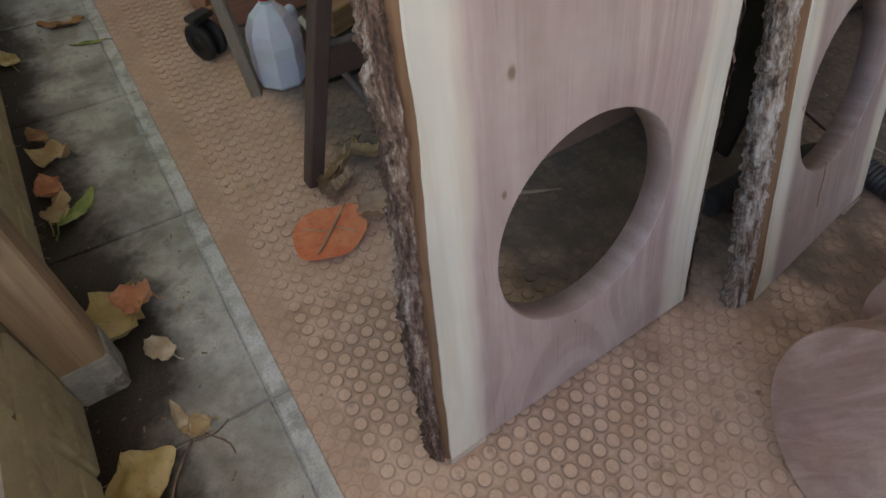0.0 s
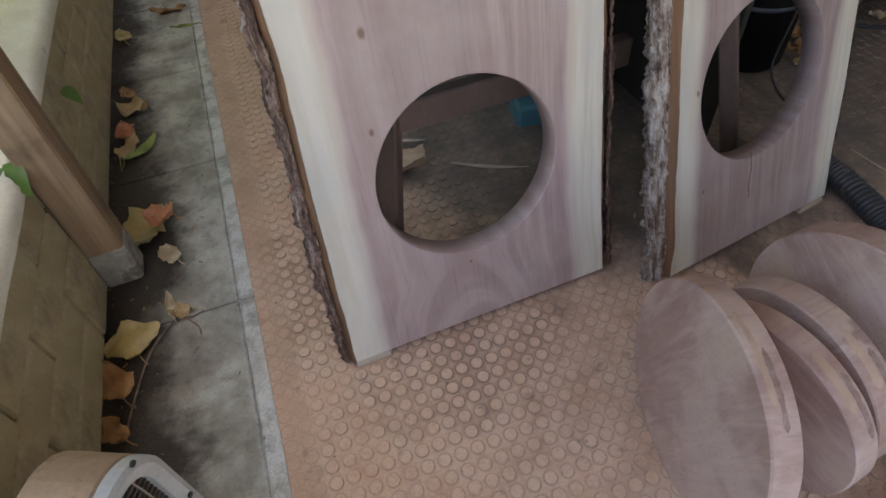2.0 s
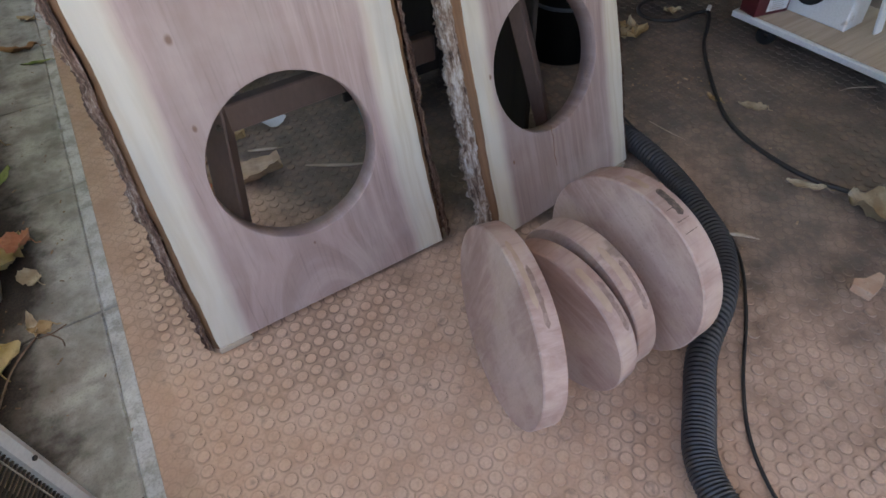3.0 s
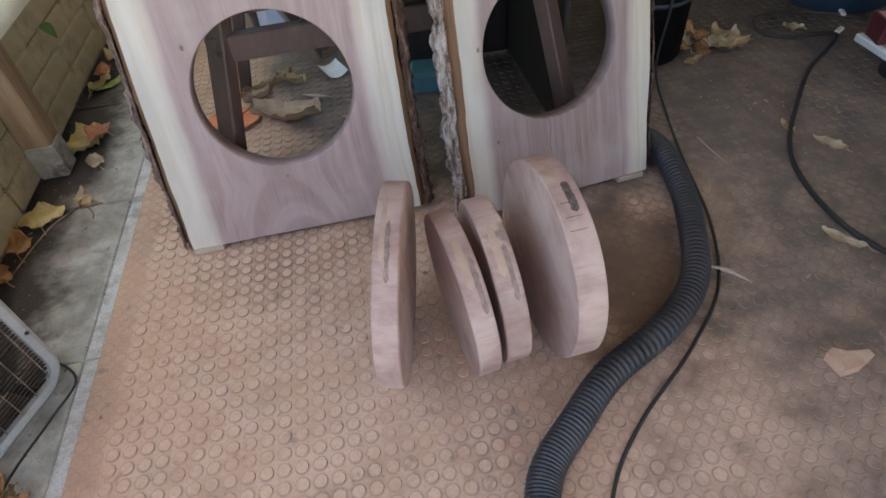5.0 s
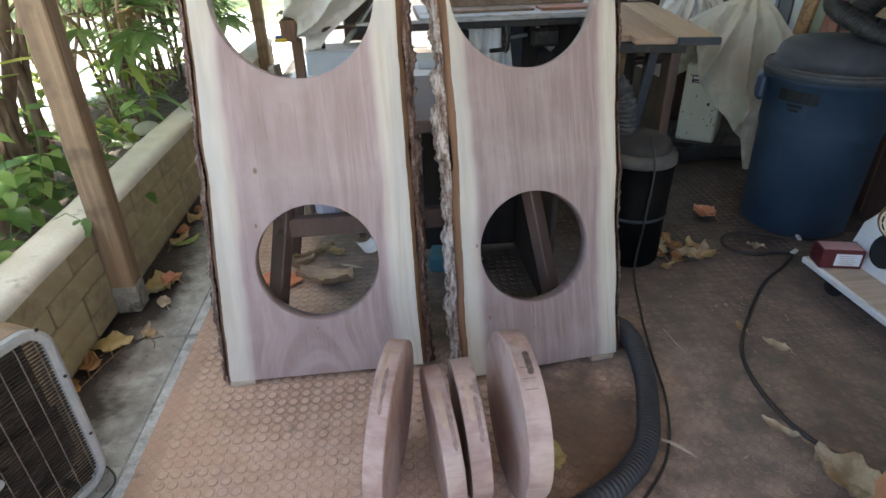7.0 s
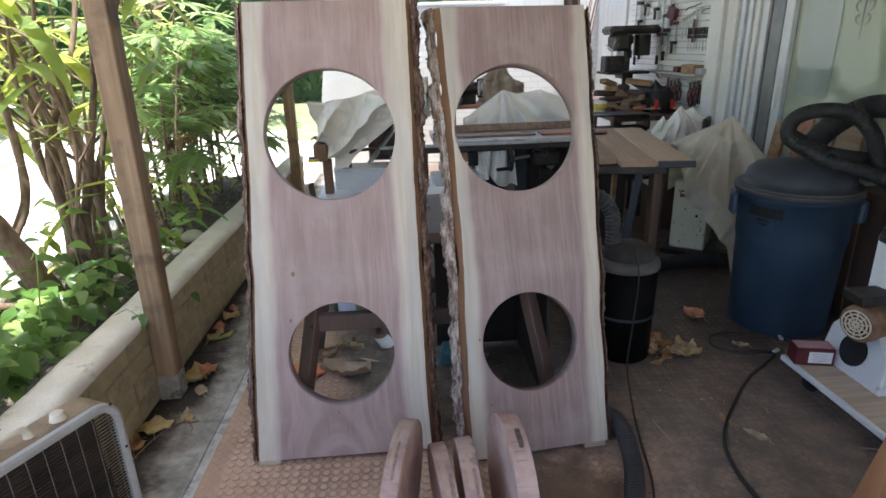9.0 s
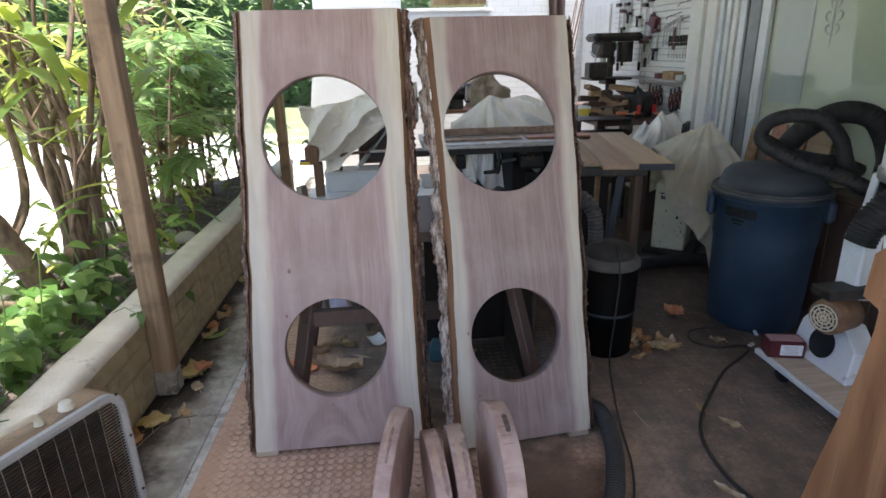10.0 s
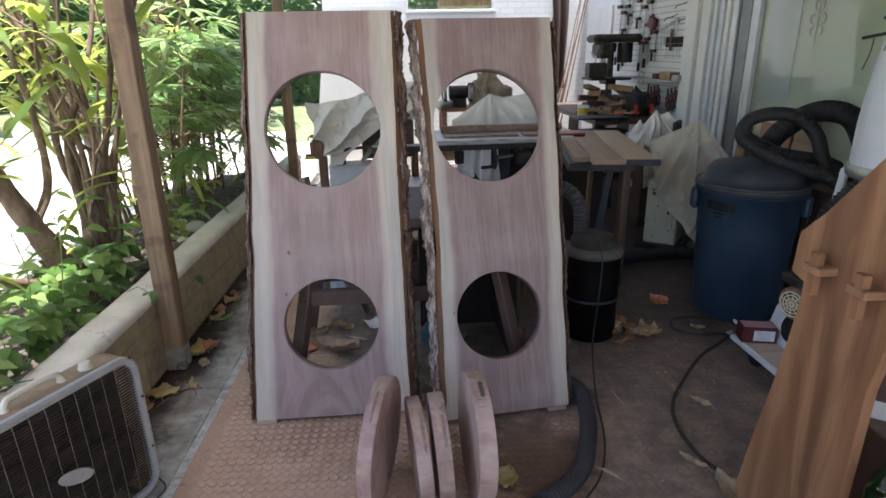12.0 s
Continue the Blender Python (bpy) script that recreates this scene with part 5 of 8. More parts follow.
boat((0.33, 0.90), 0.11, 0.035, 60, M_LTAN, "short tan scrap of bark on the floor", 0.03)
boat((0.98, 0.72), 0.12, 0.05, 40, M_LTAN, "short tan scrap of bark on the floor", 0.03)
boat((1.33, 0.66), 0.12, 0.05, -30, M_LBRN, "short brown scrap of bark on the floor", 0.03)


def splinter(pts, w, label, material=M_SHIM, group="splinters on the floor"):
    P = spline(pts, 10)
    g = Geo().tube(P, lambda s, i: w * (0.25 + math.sin(math.pi * min(1, s + 0.08)) * 0.8), 5)
    return tagged(part("splinter", g, material), label, "splinter", group)


splinter([(0.50, 0.60, 0.006), (0.58, 0.535, 0.012), (0.64, 0.505, 0.008), (0.72, 0.470, 0.006)], 0.006, "long pale wood splinter on the floor")
splinter([(0.36, 0.80, 0.006), (0.42, 0.76, 0.012), (0.47, 0.745, 0.008)], 0.006, "short pale wood splinter on the floor")
splinter([(1.40, -0.435, 0.006), (1.44, -0.472, 0.009), (1.475, -0.515, 0.005)], 0.0065, "pale yellow wood splinter on the mat")
splinter([(1.655, 0.10, 0.005), (1.66, 0.02, 0.006), (1.675, -0.06, 0.004)], 0.0022, "thin pale wood splinter on the mat")
splinter([(2.52, -0.25, 0.004), (2.44, -0.20, 0.006), (2.38, -0.18, 0.004)], 0.003, "thin pale wood splinter beside the trolley")

jug = thing("milk_jug", "translucent white plastic water jug with a red cap", "jug", pose(0.285, 1.42, 0.002, 0, 0, 20) @ Matrix.Scale(1.12, 4))
part("body", Geo().lathe([(0.0001, 0.0), (0.068, 0.0), (0.078, 0.012), (0.080, 0.06), (0.077, 0.10), (0.080, 0.135), (0.074, 0.17), (0.055, 0.21), (0.030, 0.235), (0.020, 0.245), (0.019, 0.258)], 8, None, False), M_JUG, jug)
part("handle", Geo().tube(spline([(0.060, 0, 0.185), (0.082, 0, 0.19), (0.088, 0, 0.15), (0.078, 0, 0.105)], 12), 0.013, 8), M_JUG, jug)
part("cap", Geo().lathe([(0.0001, 0.275), (0.019, 0.275), (0.021, 0.272), (0.021, 0.255)], 20), M_RED, jug, "red screw cap")
stand = thing("machine_leg", "weathered grey timber leg of a machine stand", "stand")
part("leg", bar(Geo(), (0.178, 1.40, 0.0), (0.095, 1.43, 0.82), 0.07, 0.035), wood("grey weathered timber", (0.24, 0.19, 0.14), (0.36, 0.30, 0.23), "Z"), stand)
wheelb = thing("caster", "dark twin-wheel caster on the floor", "caster", pose(0.125, 1.69, 0.065, 0, 0, 25))
for dx in (-0.02, 0.03):
    tyre = part("tyre", Geo().lathe([(0.028, -0.014), (0.058, -0.014), (0.065, -0.008), (0.065, 0.008), (0.058, 0.014), (0.028, 0.014)], 24), M_RUBBER, wheelb, "", pose(dx, 0, 0, 0, 90, 0))
    part("hub", Geo().lathe([(0.0001, -0.012), (0.028, -0.012), (0.028, 0.012), (0.0001, 0.012)], 16), M_IRON, tyre)
part("bracket", Geo().box((0.09, 0.05, 0.02), (0.005, 0, 0.085), None, 0.004), M_IRON, wheelb)
crate = thing("crate", "reddish timber crate under the machines", "crate")
for z in (0.06, 0.17, 0.28):
    part("slat", Geo().box((0.62, 0.02, 0.095), (0.50, 1.82, z), None, 0.003), M_REDWOOD, crate)
part("panel", Geo().box((0.60, 0.40, 0.02), (0.50, 2.025, 0.33), None, 0.003), M_REDWOOD, crate)
for x in (0.2, 0.80):
    part("side", Geo().box((0.02, 0.40, 0.32), (x, 2.035, 0.16), None, 0.003), M_REDWOOD, crate)
box2 = tagged(part("dark_box", Geo().box((0.30, 0.16, 0.155), (0.545, 1.38, 0.0785), None, 0.006), M_IRON), "dark metal toolbox on the floor", "box")
tagged(part("wood_block", Geo().box((0.10, 0.08, 0.085), (0, 0, 0.0425), None, 0.004), M_OFFCUT, None, "", pose(0.48, 1.36, 0.157, 0, 0, 20)), "pale sawn block of wood on a dark box", "wood block")
tagged(part("plank", bar(Geo(), (0.455, 1.10, 0.012), (0.285, 1.12, 0.34), 0.10, 0.018), wood("grey plank", (0.20, 0.17, 0.14), (0.30, 0.26, 0.22), "Z"), None), "short grey plank propped up behind the table", "plank")

# ---------------------------------------------------------------- hose and cables


def ribbed(pts, n, r, amp, ribs, seg=14):
    P = spline(pts, n)
    return Geo().tube(P, lambda s, i: r + amp * (0.5 + 0.5 * math.sin(2 * math.pi * s * ribs)), seg)


hose = ribbed([(0.98, 0.175, 0.041), (1.16, 0.170, 0.041), (1.33, 0.155, 0.041), (1.445, 0.115, 0.041), (1.482, 0.025, 0.041), (1.455, -0.16, 0.041), (1.402, -0.32, 0.041), (1.322, -0.485, 0.041), (1.19, -0.603, 0.041), (1.00, -0.698, 0.041), (0.88, -0.793, 0.041), (0.79, -0.875, 0.041), (0.75, -0.97, 0.041), (0.735, -1.12, 0.041)], 1100, 0.0345, 0.0030, 165)
tagged(part("vacuum_hose", hose, M_BLACK), "black ribbed plastic vacuum hose snaking over the mat", "hose")
cord = Geo().tube(spline([(1.73, 0.60, 0.62), (1.735, 0.535, 0.50), (1.72, 0.52, 0.25), (1.70, 0.50, 0.03), (1.62, 0.24, 0.005), (1.555, 0.0, 0.005), (1.49, -0.28, 0.005), (1.39, -0.50, 0.005), (1.235, -0.655, 0.005), (1.04, -0.80, 0.005), (0.925, -0.915, 0.005), (0.86, -1.05, 0.005), (0.84, -1.2, 0.005)], 120), 0.0045, 7)
tagged(part("power_cable", cord, M_CABLE), "thin black power cable beside the ribbed hose", "cable", "power cables")
cord2 = Geo().tube(spline([(2.05, -0.86, 0.007), (1.98, -0.72, 0.007), (1.928, -0.62, 0.007), (1.875, -0.54, 0.007), (1.828, -0.40, 0.007), (1.838, -0.20, 0.007), (1.908, -0.03, 0.007), (2.08, 0.18, 0.007), (2.25, 0.355, 0.007), (2.40, 0.46, 0.007), (2.50, 0.545, 0.010), (2.44, 0.575, 0.010), (2.33, 0.585, 0.007), (2.245, 0.66, 0.007), (2.27, 0.76, 0.007), (2.38, 0.80, 0.007), (2.55, 0.74, 0.007), (2.70, 0.62, 0.007)], 160), 0.0082, 8)
ext = thing("extension_cord", "black extension cord in a loose loop on the floor", "cable", None, "power cables")
part("cord", cord2, M_CABLE, ext)
for x, y, a in ((2.52, 0.56, 30), (2.63, 0.69, 70)):
    part("tag", Geo().box((0.05, 0.02, 0.012), (0, 0, 0), pose(x, y, 0.018, 10, 0, a), 0.003), M_PAPER, ext, "white cord tag")
fan_cord = Geo().tube(spline([(-0.43, -0.33, 0.03), (-0.34, -0.29, 0.004), (-0.265, -0.36, 0.0), (-0.30, -0.46, 0.0), (-0.36, -0.60, 0.0), (-0.40, -0.80, 0.0)], 50), 0.0032, 6)
tagged(part("power_cable", fan_cord, M_CABLE, None, "", pose(0, 0, -0.002)), "thin dark fan cord on the concrete", "cable", "power cables")

# ---------------------------------------------------------------- box fan
FW, FH, FD = 0.58, 0.575, 0.115
u_ = Vector((-0.449, -0.893, 0)).normalized()
fan_m = Matrix.Translation((-0.283, -0.325, -0.004)) @ Matrix(((u_.x, u_.y, 0, 0), (u_.y, -u_.x, 0, 0), (0, 0, 1, 0), (0, 0, 0, 1)))
fan = thing("box_fan", "old white-rimmed box fan with a brown casing and wire grille", "fan", fan_m)


def round_rect(w, h, r, n=8, inset=0.0):
    pts = []
    for cx, cz, a0 in ((w - r, h - r, 0), (r, h - r, 90), (r, r, 180), (w - r, r, 270)):
        for i in range(n + 1):
            a = radians(a0 + 90 * i / n)
            pts.append((cx + (r - inset) * math.cos(a), cz + (r - inset) * math.sin(a)))
    return pts


def ring_prism(outer, inner, y0, y1, front=0.004):
    g, n = Geo(), len(outer)
    vs = [(x, y0 + front, z) for x, z in outer] + [(x + (xi - x) * 0.35, y0, z + (zi - z) * 0.35) for (x, z), (xi, zi) in zip(outer, inner)] + [(x, y0 + front, z) for x, z in inner] + [(x, y1, z) for x, z in outer] + [(x, y1, z) for x, z in inner]
    fs = []
    for i in range(n):
        j = (i + 1) % n
        for a, b in ((0, 1), (1, 2), (2, 4), (4, 3), (3, 0)):
            fs.append((a * n + i, b * n + i, b * n + j, a * n + j))
    return g.add(vs, fs)


RO, RI = round_rect(FW, FH, 0.075), round_rect(FW, FH, 0.075, 8, 0.026)
part("rim", ring_prism(RO, RI, 0.0, 0.022), M_FANWHITE, fan, "white enamelled front rim")
part("casing", ring_prism(RO, round_rect(FW, FH, 0.075, 8, 0.006), 0.0235, FD), M_FANTOP, fan, "brown casing")
part("back_panel", Geo().prism(RI, 0.004, pose(0, FD - 0.012, 0)), M_FANDARK, fan)
for i in range(46):
    z = 0.032 + (FH - 0.064) * i / 45
    d = 0.0
    if z < 0.075:
        d = 0.049 - math.sqrt(max(0, 0.049 ** 2 - (0.075 - z) ** 2))
    elif z > FH - 0.075:
        d = 0.049 - math.sqrt(max(0, 0.049 ** 2 - (z - FH + 0.075) ** 2))
    part("slat", Geo().box((FW - 0.05 - 2 * d, 0.0045, 0.0030), (FW / 2, 0.016, z)), M_FANSLAT, fan)
for i in range(11):
    x = 0.045 + (FW - 0.09) * i / 10
    h = 0.035 if 0 < i < 10 else 0.055
    part("wire", Geo().tube([(x, 0.008, 0.026), (x, 0.004, h + 0.01), (x, 0.003, FH / 2), (x, 0.004, FH - h - 0.01), (x, 0.008, FH - 0.026)], 0.0014, 6), M_WIRE, fan)
badge = Geo()
n = 28
oval = [(0.062 * math.cos(2 * math.pi * i / n), 0.026 * math.sin(2 * math.pi * i / n)) for i in range(n)]
badge.prism(oval, 0.005, pose(FW / 2 + 0.012, -0.003, FH / 2 - 0.02, 0, -24, 0), 0.002)
part("badge", badge, M_FANWHITE, fan, "oval pale badge")
blades = part("hub", Geo().cyl(0.07, (FW / 2, 0.045, FH / 2), (FW / 2, 0.085, FH / 2), 24), M_FANDARK, fan)
for i in range(5):
    part("blade", Geo().grid(lambda u, v: (0.06 + 0.165 * v, 0.03 * (u - 0.5), (0.07 + 0.05 * v) * (u - 0.5) * 2), 4, 6), M_FANDARK, blades, "", pose(FW / 2, 0.06, FH / 2, 0, 72 * i, 0))
part("handle", Geo().tube(spline([(0.235, 0.06, FH - 0.002), (0.240, 0.06, FH + 0.022), (0.265, 0.06, FH + 0.034), (0.385, 0.06, FH + 0.034), (0.410, 0.06, FH + 0.022), (0.415, 0.06, FH - 0.002)], 24), lambda s, i: 0.0105 + 0.006 * abs(2 * s - 1) ** 6, 10), M_IVORY, fan, "ivory carrying handle")
part("knob", Geo().lathe([(0.023, 0.0), (0.023, 0.005), (0.020, 0.007), (0.019, 0.021), (0.017, 0.023), (0.0001, 0.0235)], 18, pose(0.150, 0.06, FH)), M_IVORY, fan, "ivory speed knob")
for x, z in ((0.03, FH - 0.013), (FW - 0.03, FH - 0.013), (0.013, 0.18), (0.013, FH - 0.18)):
    part("screw", Geo().cyl(0.005, (x, 0.001, z), (x, -0.002, z), 8), M_IRON, fan)
for x in (0.08, FW - 0.08):
    part("foot", Geo().box((0.03, 0.10, 0.012), (x, 0.07, 0.001), None, 0.003), M_RUBBER, fan)

# ---------------------------------------------------------------- right side: vacuum, bin, dust collector
M_HOSEGREY = surface("dusty grey hose", (0.03, 0.03, 0.03), (0.085, 0.08, 0.078), 30, 0.7)
vac = thing("shop_vacuum", "black drum shop vacuum with a dusty grey lid", "vacuum", pose(1.742, 0.70, 0.002))
part("drum", Geo().lathe([(0.0001, 0.0), (0.140, 0.0), (0.146, 0.01), (0.146, 0.22), (0.149, 0.225), (0.149, 0.24), (0.148, 0.245), (0.152, 0.485), (0.0001, 0.485)], 32), M_VAC, vac)
part("band", Geo().lathe([(0.150, 0.232), (0.1535, 0.236), (0.1535, 0.244), (0.150, 0.248)], 32), M_LIDGREY, vac, "grey metal band")
part("lid_rim", Geo().lathe([(0.150, 0.485), (0.157, 0.487), (0.160, 0.500), (0.156, 0.522), (0.13, 0.538), (0.0001, 0.540)], 32), M_RIMGREY, vac, "dusty grey lid rim")
part("motor_head", Geo().lathe([(0.128, 0.536), (0.128, 0.560), (0.112, 0.588), (0.070, 0.604), (0.0001, 0.608)], 28), M_DUSTLID, vac, "rounded motor head")
part("inlet_hose", ribbed([(-0.07, 0.03, 0.595), (-0.07, 0.035, 0.67), (-0.08, 0.05, 0.75), (-0.13, 0.08, 0.82), (-0.22, 0.12, 0.85)], 200, 0.035, 0.006, 16), M_HOSEGREY, vac, "grey ribbed inlet hose")

bin_ = thing("rubbish_bin", "large blue round plastic bin with a dusty lid", "bin", pose(2.752, 0.925, 0.002))
part("body", Geo().lathe([(0.0001, 0.0), (0.240, 0.0), (0.250, 0.012), (0.265, 0.50), (0.268, 0.505), (0.272, 0.525), (0.276, 0.74), (0.292, 0.745), (0.296, 0.775), (0.290, 0.785), (0.0001, 0.785)], 56), M_BLUE, bin_)
part("lid", Geo().lathe([(0.300, 0.765), (0.306, 0.775), (0.306, 0.79), (0.298, 0.798), (0.298, 0.806), (0.285, 0.812), (0.266, 0.812), (0.262, 0.845), (0.252, 0.878), (0.222, 0.906), (0.14, 0.922), (0.0001, 0.926)], 56), M_LIDGREY, bin_, "domed dusty grey-blue lid")
for a in (127, 307):
    part("handle", Geo().box((0.055, 0.15, 0.13), (0, 0, 0), Matrix.Rotation(radians(a + 22), 4, "Z") @ Matrix.Translation((0.292, 0, 0.69)), 0.02), M_BLUE, bin_, "moulded side handle")
marks = Geo()
for i, (da, z, w, h) in enumerate([(-15.0, 0.690, 0.036, 0.052), (-7.2, 0.690, 0.034, 0.052), (0.6, 0.690, 0.036, 0.052), (8.4, 0.690, 0.034, 0.052), (16.2, 0.690, 0.032, 0.052), (0, 0.648, 0.07, 0.013), (0, 0.628, 0.05, 0.010)]):
    a = radians(205 + da)
    marks.box((0.002, w, h), (0, 0, 0), Matrix.Rotation(a, 4, "Z") @ Matrix.Translation((0.2755, 0, z)))
for z, r in ((0.792, 0.3065), (0.808, 0.300)):
    part("rim_bead", Geo().lathe([(r - 0.006, z - 0.004), (r, z - 0.003), (r + 0.002, z), (r, z + 0.003), (r - 0.006, z + 0.004)], 56), M_RIMGREY, bin_, "dusty bead round the lid")
part("marking", marks, M_DARKPRINT, bin_, "small dark printed marks")



ring = ribbed([(3.12, 0.62, 0.82), (2.96, 0.68, 0.895), (2.81, 0.77, 0.945), (2.72, 0.87, 1.000), (2.675, 0.965, 1.062), (2.715, 0.982, 1.148), (2.815, 0.925, 1.190), (2.925, 0.850, 1.172), (3.005, 0.800, 1.080), (3.03, 0.77, 0.985), (3.05, 0.745, 0.905), (3.11, 0.73, 0.83), (3.20, 0.70, 0.80)], 620, 0.037, 0.0025, 120)
tagged(part("dust_hose", ring, M_RUBBER), "thick black dust hose looped upright on the bin lid", "hose", "dust hoses")
tail = ribbed([(2.735, 1.04, 1.05), (2.775, 0.965, 1.015), (2.845, 0.90, 0.975), (2.93, 0.85, 0.955), (3.02, 0.855, 0.94), (3.12, 0.87, 0.92), (3.22, 0.86, 0.88)], 260, 0.037, 0.0025, 44)
tagged(part("dust_hose", tail, M_RUBBER), "end of a thick black dust hose lying on the bin lid", "hose", "dust hoses")
arc = ribbed([(2.965, 1.15, 0.98), (3.02, 1.123, 1.065), (3.104, 1.058, 1.155), (3.189, 0.991, 1.190), (3.279, 0.919, 1.163), (3.334, 0.876, 1.070), (3.365, 0.848, 0.95), (3.35, 0.83, 0.86), (3.29, 0.76, 0.825)], 380, 0.060, 0.003, 60)
tagged(part("dust_hose", arc, M_RUBBER), "thick black dust hose arching down behind the bin", "hose", "dust hoses")

chest = thing("storage_chest", "dark brown wooden chest against the glass door", "chest")
part("body", Geo().box((0.29, 0.54, 0.72), (3.26, 0.71, 0.363), None, 0.006), M_BROWN, chest)
part("lid", Geo().box((0.31, 0.56, 0.035), (3.26, 0.71, 0.742), None, 0.006), M_DARKPLANK, chest, "darker overhanging lid")
for y in (0.52, 0.71, 0.90):
    part("batten", Geo().box((0.012, 0.05, 0.68), (3.110, y, 0.363), None, 0.003), M_DARKPLANK, chest)

for k, (x, y, h, w, ang, mt) in enumerate([(3.30, 1.62, 1.10, 0.16, 6, M_REDWOOD), (3.31, 1.40, 1.13, 0.20, 5, M_BOARD), (3.32, 1.85, 1.02, 0.14, 6, M_REDWOOD), (3.25, 2.02, 0.98, 0.12, 7, M_OFFCUT)]):
    tagged(part("board", Geo().box((0.025, w, h), (0, 0, h / 2), None, 0.003), mt, None, "", pose(x, y, 0.003, 0, ang, 0)), "brown board leaning on the sliding door", "board", "boards against the door")

cart = thing("dust_collector", "white dust collector trolley with a motor and blower", "dust collector")
part("tray", Geo().box((0.48, 0.80, 0.028), (2.640, -0.03, 0.100), None, 0.005), M_WHITEMETAL, cart, "white steel tray")
part("tray_top", Geo().box((0.45, 0.77, 0.003), (2.640, -0.03, 0.1165), None, 0.001), M_SHIM, cart, "dusty tray surface")
for x, y in ((2.46, 0.22), (2.46, -0.36), (2.82, 0.30), (2.82, -0.36)):
    w = part("caster", Geo().lathe([(0.010, -0.011), (0.036, -0.011), (0.040, -0.006), (0.040, 0.006), (0.036, 0.011), (0.010, 0.011)], 20, pose(x, y, 0.0425, 0, 90, 20)), M_RUBBER, cart, "small black caster")
    part("fork", Geo().box((0.034, 0.03, 0.02), (x, y, 0.076), None, 0.003), M_IRON, w)
plate = [(-0.17, 0.0), (0.19, 0.0), (0.17, 0.15), (0.04, 0.25), (-0.12, 0.25), (-0.17, 0.17)]
blow_m = Matrix.Translation((2.565, 0.17, 0.118)) @ pose(0, 0, 0, 0, 0, -90) @ pose(0, 0, 0, -14, 0, 0)
blow = part("blower", Geo().prism(plate, 0.13, None, 0.006), M_WHITEMETAL, cart, "white blower housing", blow_m)
part("intake", Geo().lathe([(0.0001, 0.0), (0.066, 0.0), (0.070, 0.003), (0.070, 0.010)], 32, pose(0.0, -0.002, 0.115, 90, 0, 0)), M_DARKPRINT, blow, "dark round intake")
mot_m = Matrix.Translation((2.50, 0.09, 0.405)) @ pose(0, 0, 0, 0, 90, 18)
mot = part("motor", Geo().lathe([(0.0001, 0.0), (0.070, 0.0), (0.080, 0.012), (0.083, 0.05), (0.080, 0.06), (0.080, 0.15), (0.0001, 0.15)], 36), M_RUST, cart, "rusty electric motor", mot_m)
part("grille_disc", Geo().lathe([(0.0001, -0.004), (0.060, -0.004), (0.062, 0.0)], 32), M_DARKPRINT, mot, "dark vent")
for r in (0.012, 0.028, 0.044, 0.059):
    part("grille_ring", Geo().lathe([(r - 0.0035, -0.0045), (r - 0.0035, -0.008), (r + 0.0035, -0.008), (r + 0.0035, -0.0045)], 32), M_CAGE, mot)
for i in range(10):
    part("grille_spoke", Geo().box((0.056, 0.005, 0.003), (0.032, 0, -0.007)), M_CAGE, mot, "", pose(0, 0, 0, 0, 0, 36 * i))
part("switch_box", Geo().box((0.22, 0.12, 0.045), (2.60, 0.13, 0.512), None, 0.006), M_IRON, cart, "dark switch box")
part("upright", bar(Geo(), (2.665, -0.10, 0.115), (2.665, 0.03, 0.80), 0.05, 0.012), M_WHITEMETAL, cart, "white steel upright")
part("duct", Geo().box((0.11, 0.11, 0.30), (0, 0, 0), pose(2.70, 0.19, 0.60, -8, 10, 10), 0.01), M_WHITEMETAL, cart, "white outlet duct")
part("duct_hose", ribbed([(2.665, 0.17, 0.72), (2.69, 0.16, 0.82), (2.76, 0.14, 0.91), (2.86, 0.12, 0.97), (2.95, 0.10, 1.02)], 240, 0.060, 0.007, 26, 18), M_RUBBER, cart, "black ribbed outlet hose")
part("bag_ring", Geo().lathe([(0.255, 0.98), (0.262, 0.99), (0.262, 1.03), (0.255, 1.04)], 40, pose(2.985, 0.12, 0)), M_STEEL, cart)
bag = Geo().grid(lambda u, v: (2.985 + 0.17 * v + (0.255 + 0.035 * math.sin(math.pi * v) + 0.012 * fbm((math.cos(6.283 * u) * 2, math.sin(6.283 * u) * 2, v * 3))) * math.cos(6.283185 * u) * (1 - max(0, v - 0.85) * 3), 0.12 + (0.255 + 0.035 * math.sin(math.pi * v)) * math.sin(6.283185 * u) * (1 - max(0, v - 0.85) * 3), 1.0 + 0.95 * v), 48, 24)
part("filter_bag", bag, M_BAG, cart, "white cloth filter bag")
part("bag_leg", bar(Geo(), (2.76, 0.36, 0.115), (2.80, 0.30, 1.0), 0.03, 0.03), M_WHITEMETAL, cart)
for a, b in (((2.606, 0.12, 1.580), (2.83, 0.12, 1.618)), ((2.685, 0.12, 1.655), (2.86, 0.12, 1.730))):
    strap_bar = part("strap", bar(Geo(), a, b, 0.020, 0.012), M_RUBBER, cart, "black strap end on the bag")
    part("cord", Geo().tube(spline([(a[0] + 0.05, 0.12, a[2]), (a[0] + 0.045, 0.12, a[2] - 0.06), (a[0] + 0.025, 0.12, a[2] - 0.125)], 8), 0.0025, 5), M_CABLE, strap_bar)
rb = thing("carton", "small dark red carton with a white label on the trolley", "carton", pose(2.487, 0.288, 0.1185, 0, 0, -14))
part("box", Geo().box((0.165, 0.09, 0.085), (0, 0, 0.0425), None, 0.002), M_REDBOX, rb)
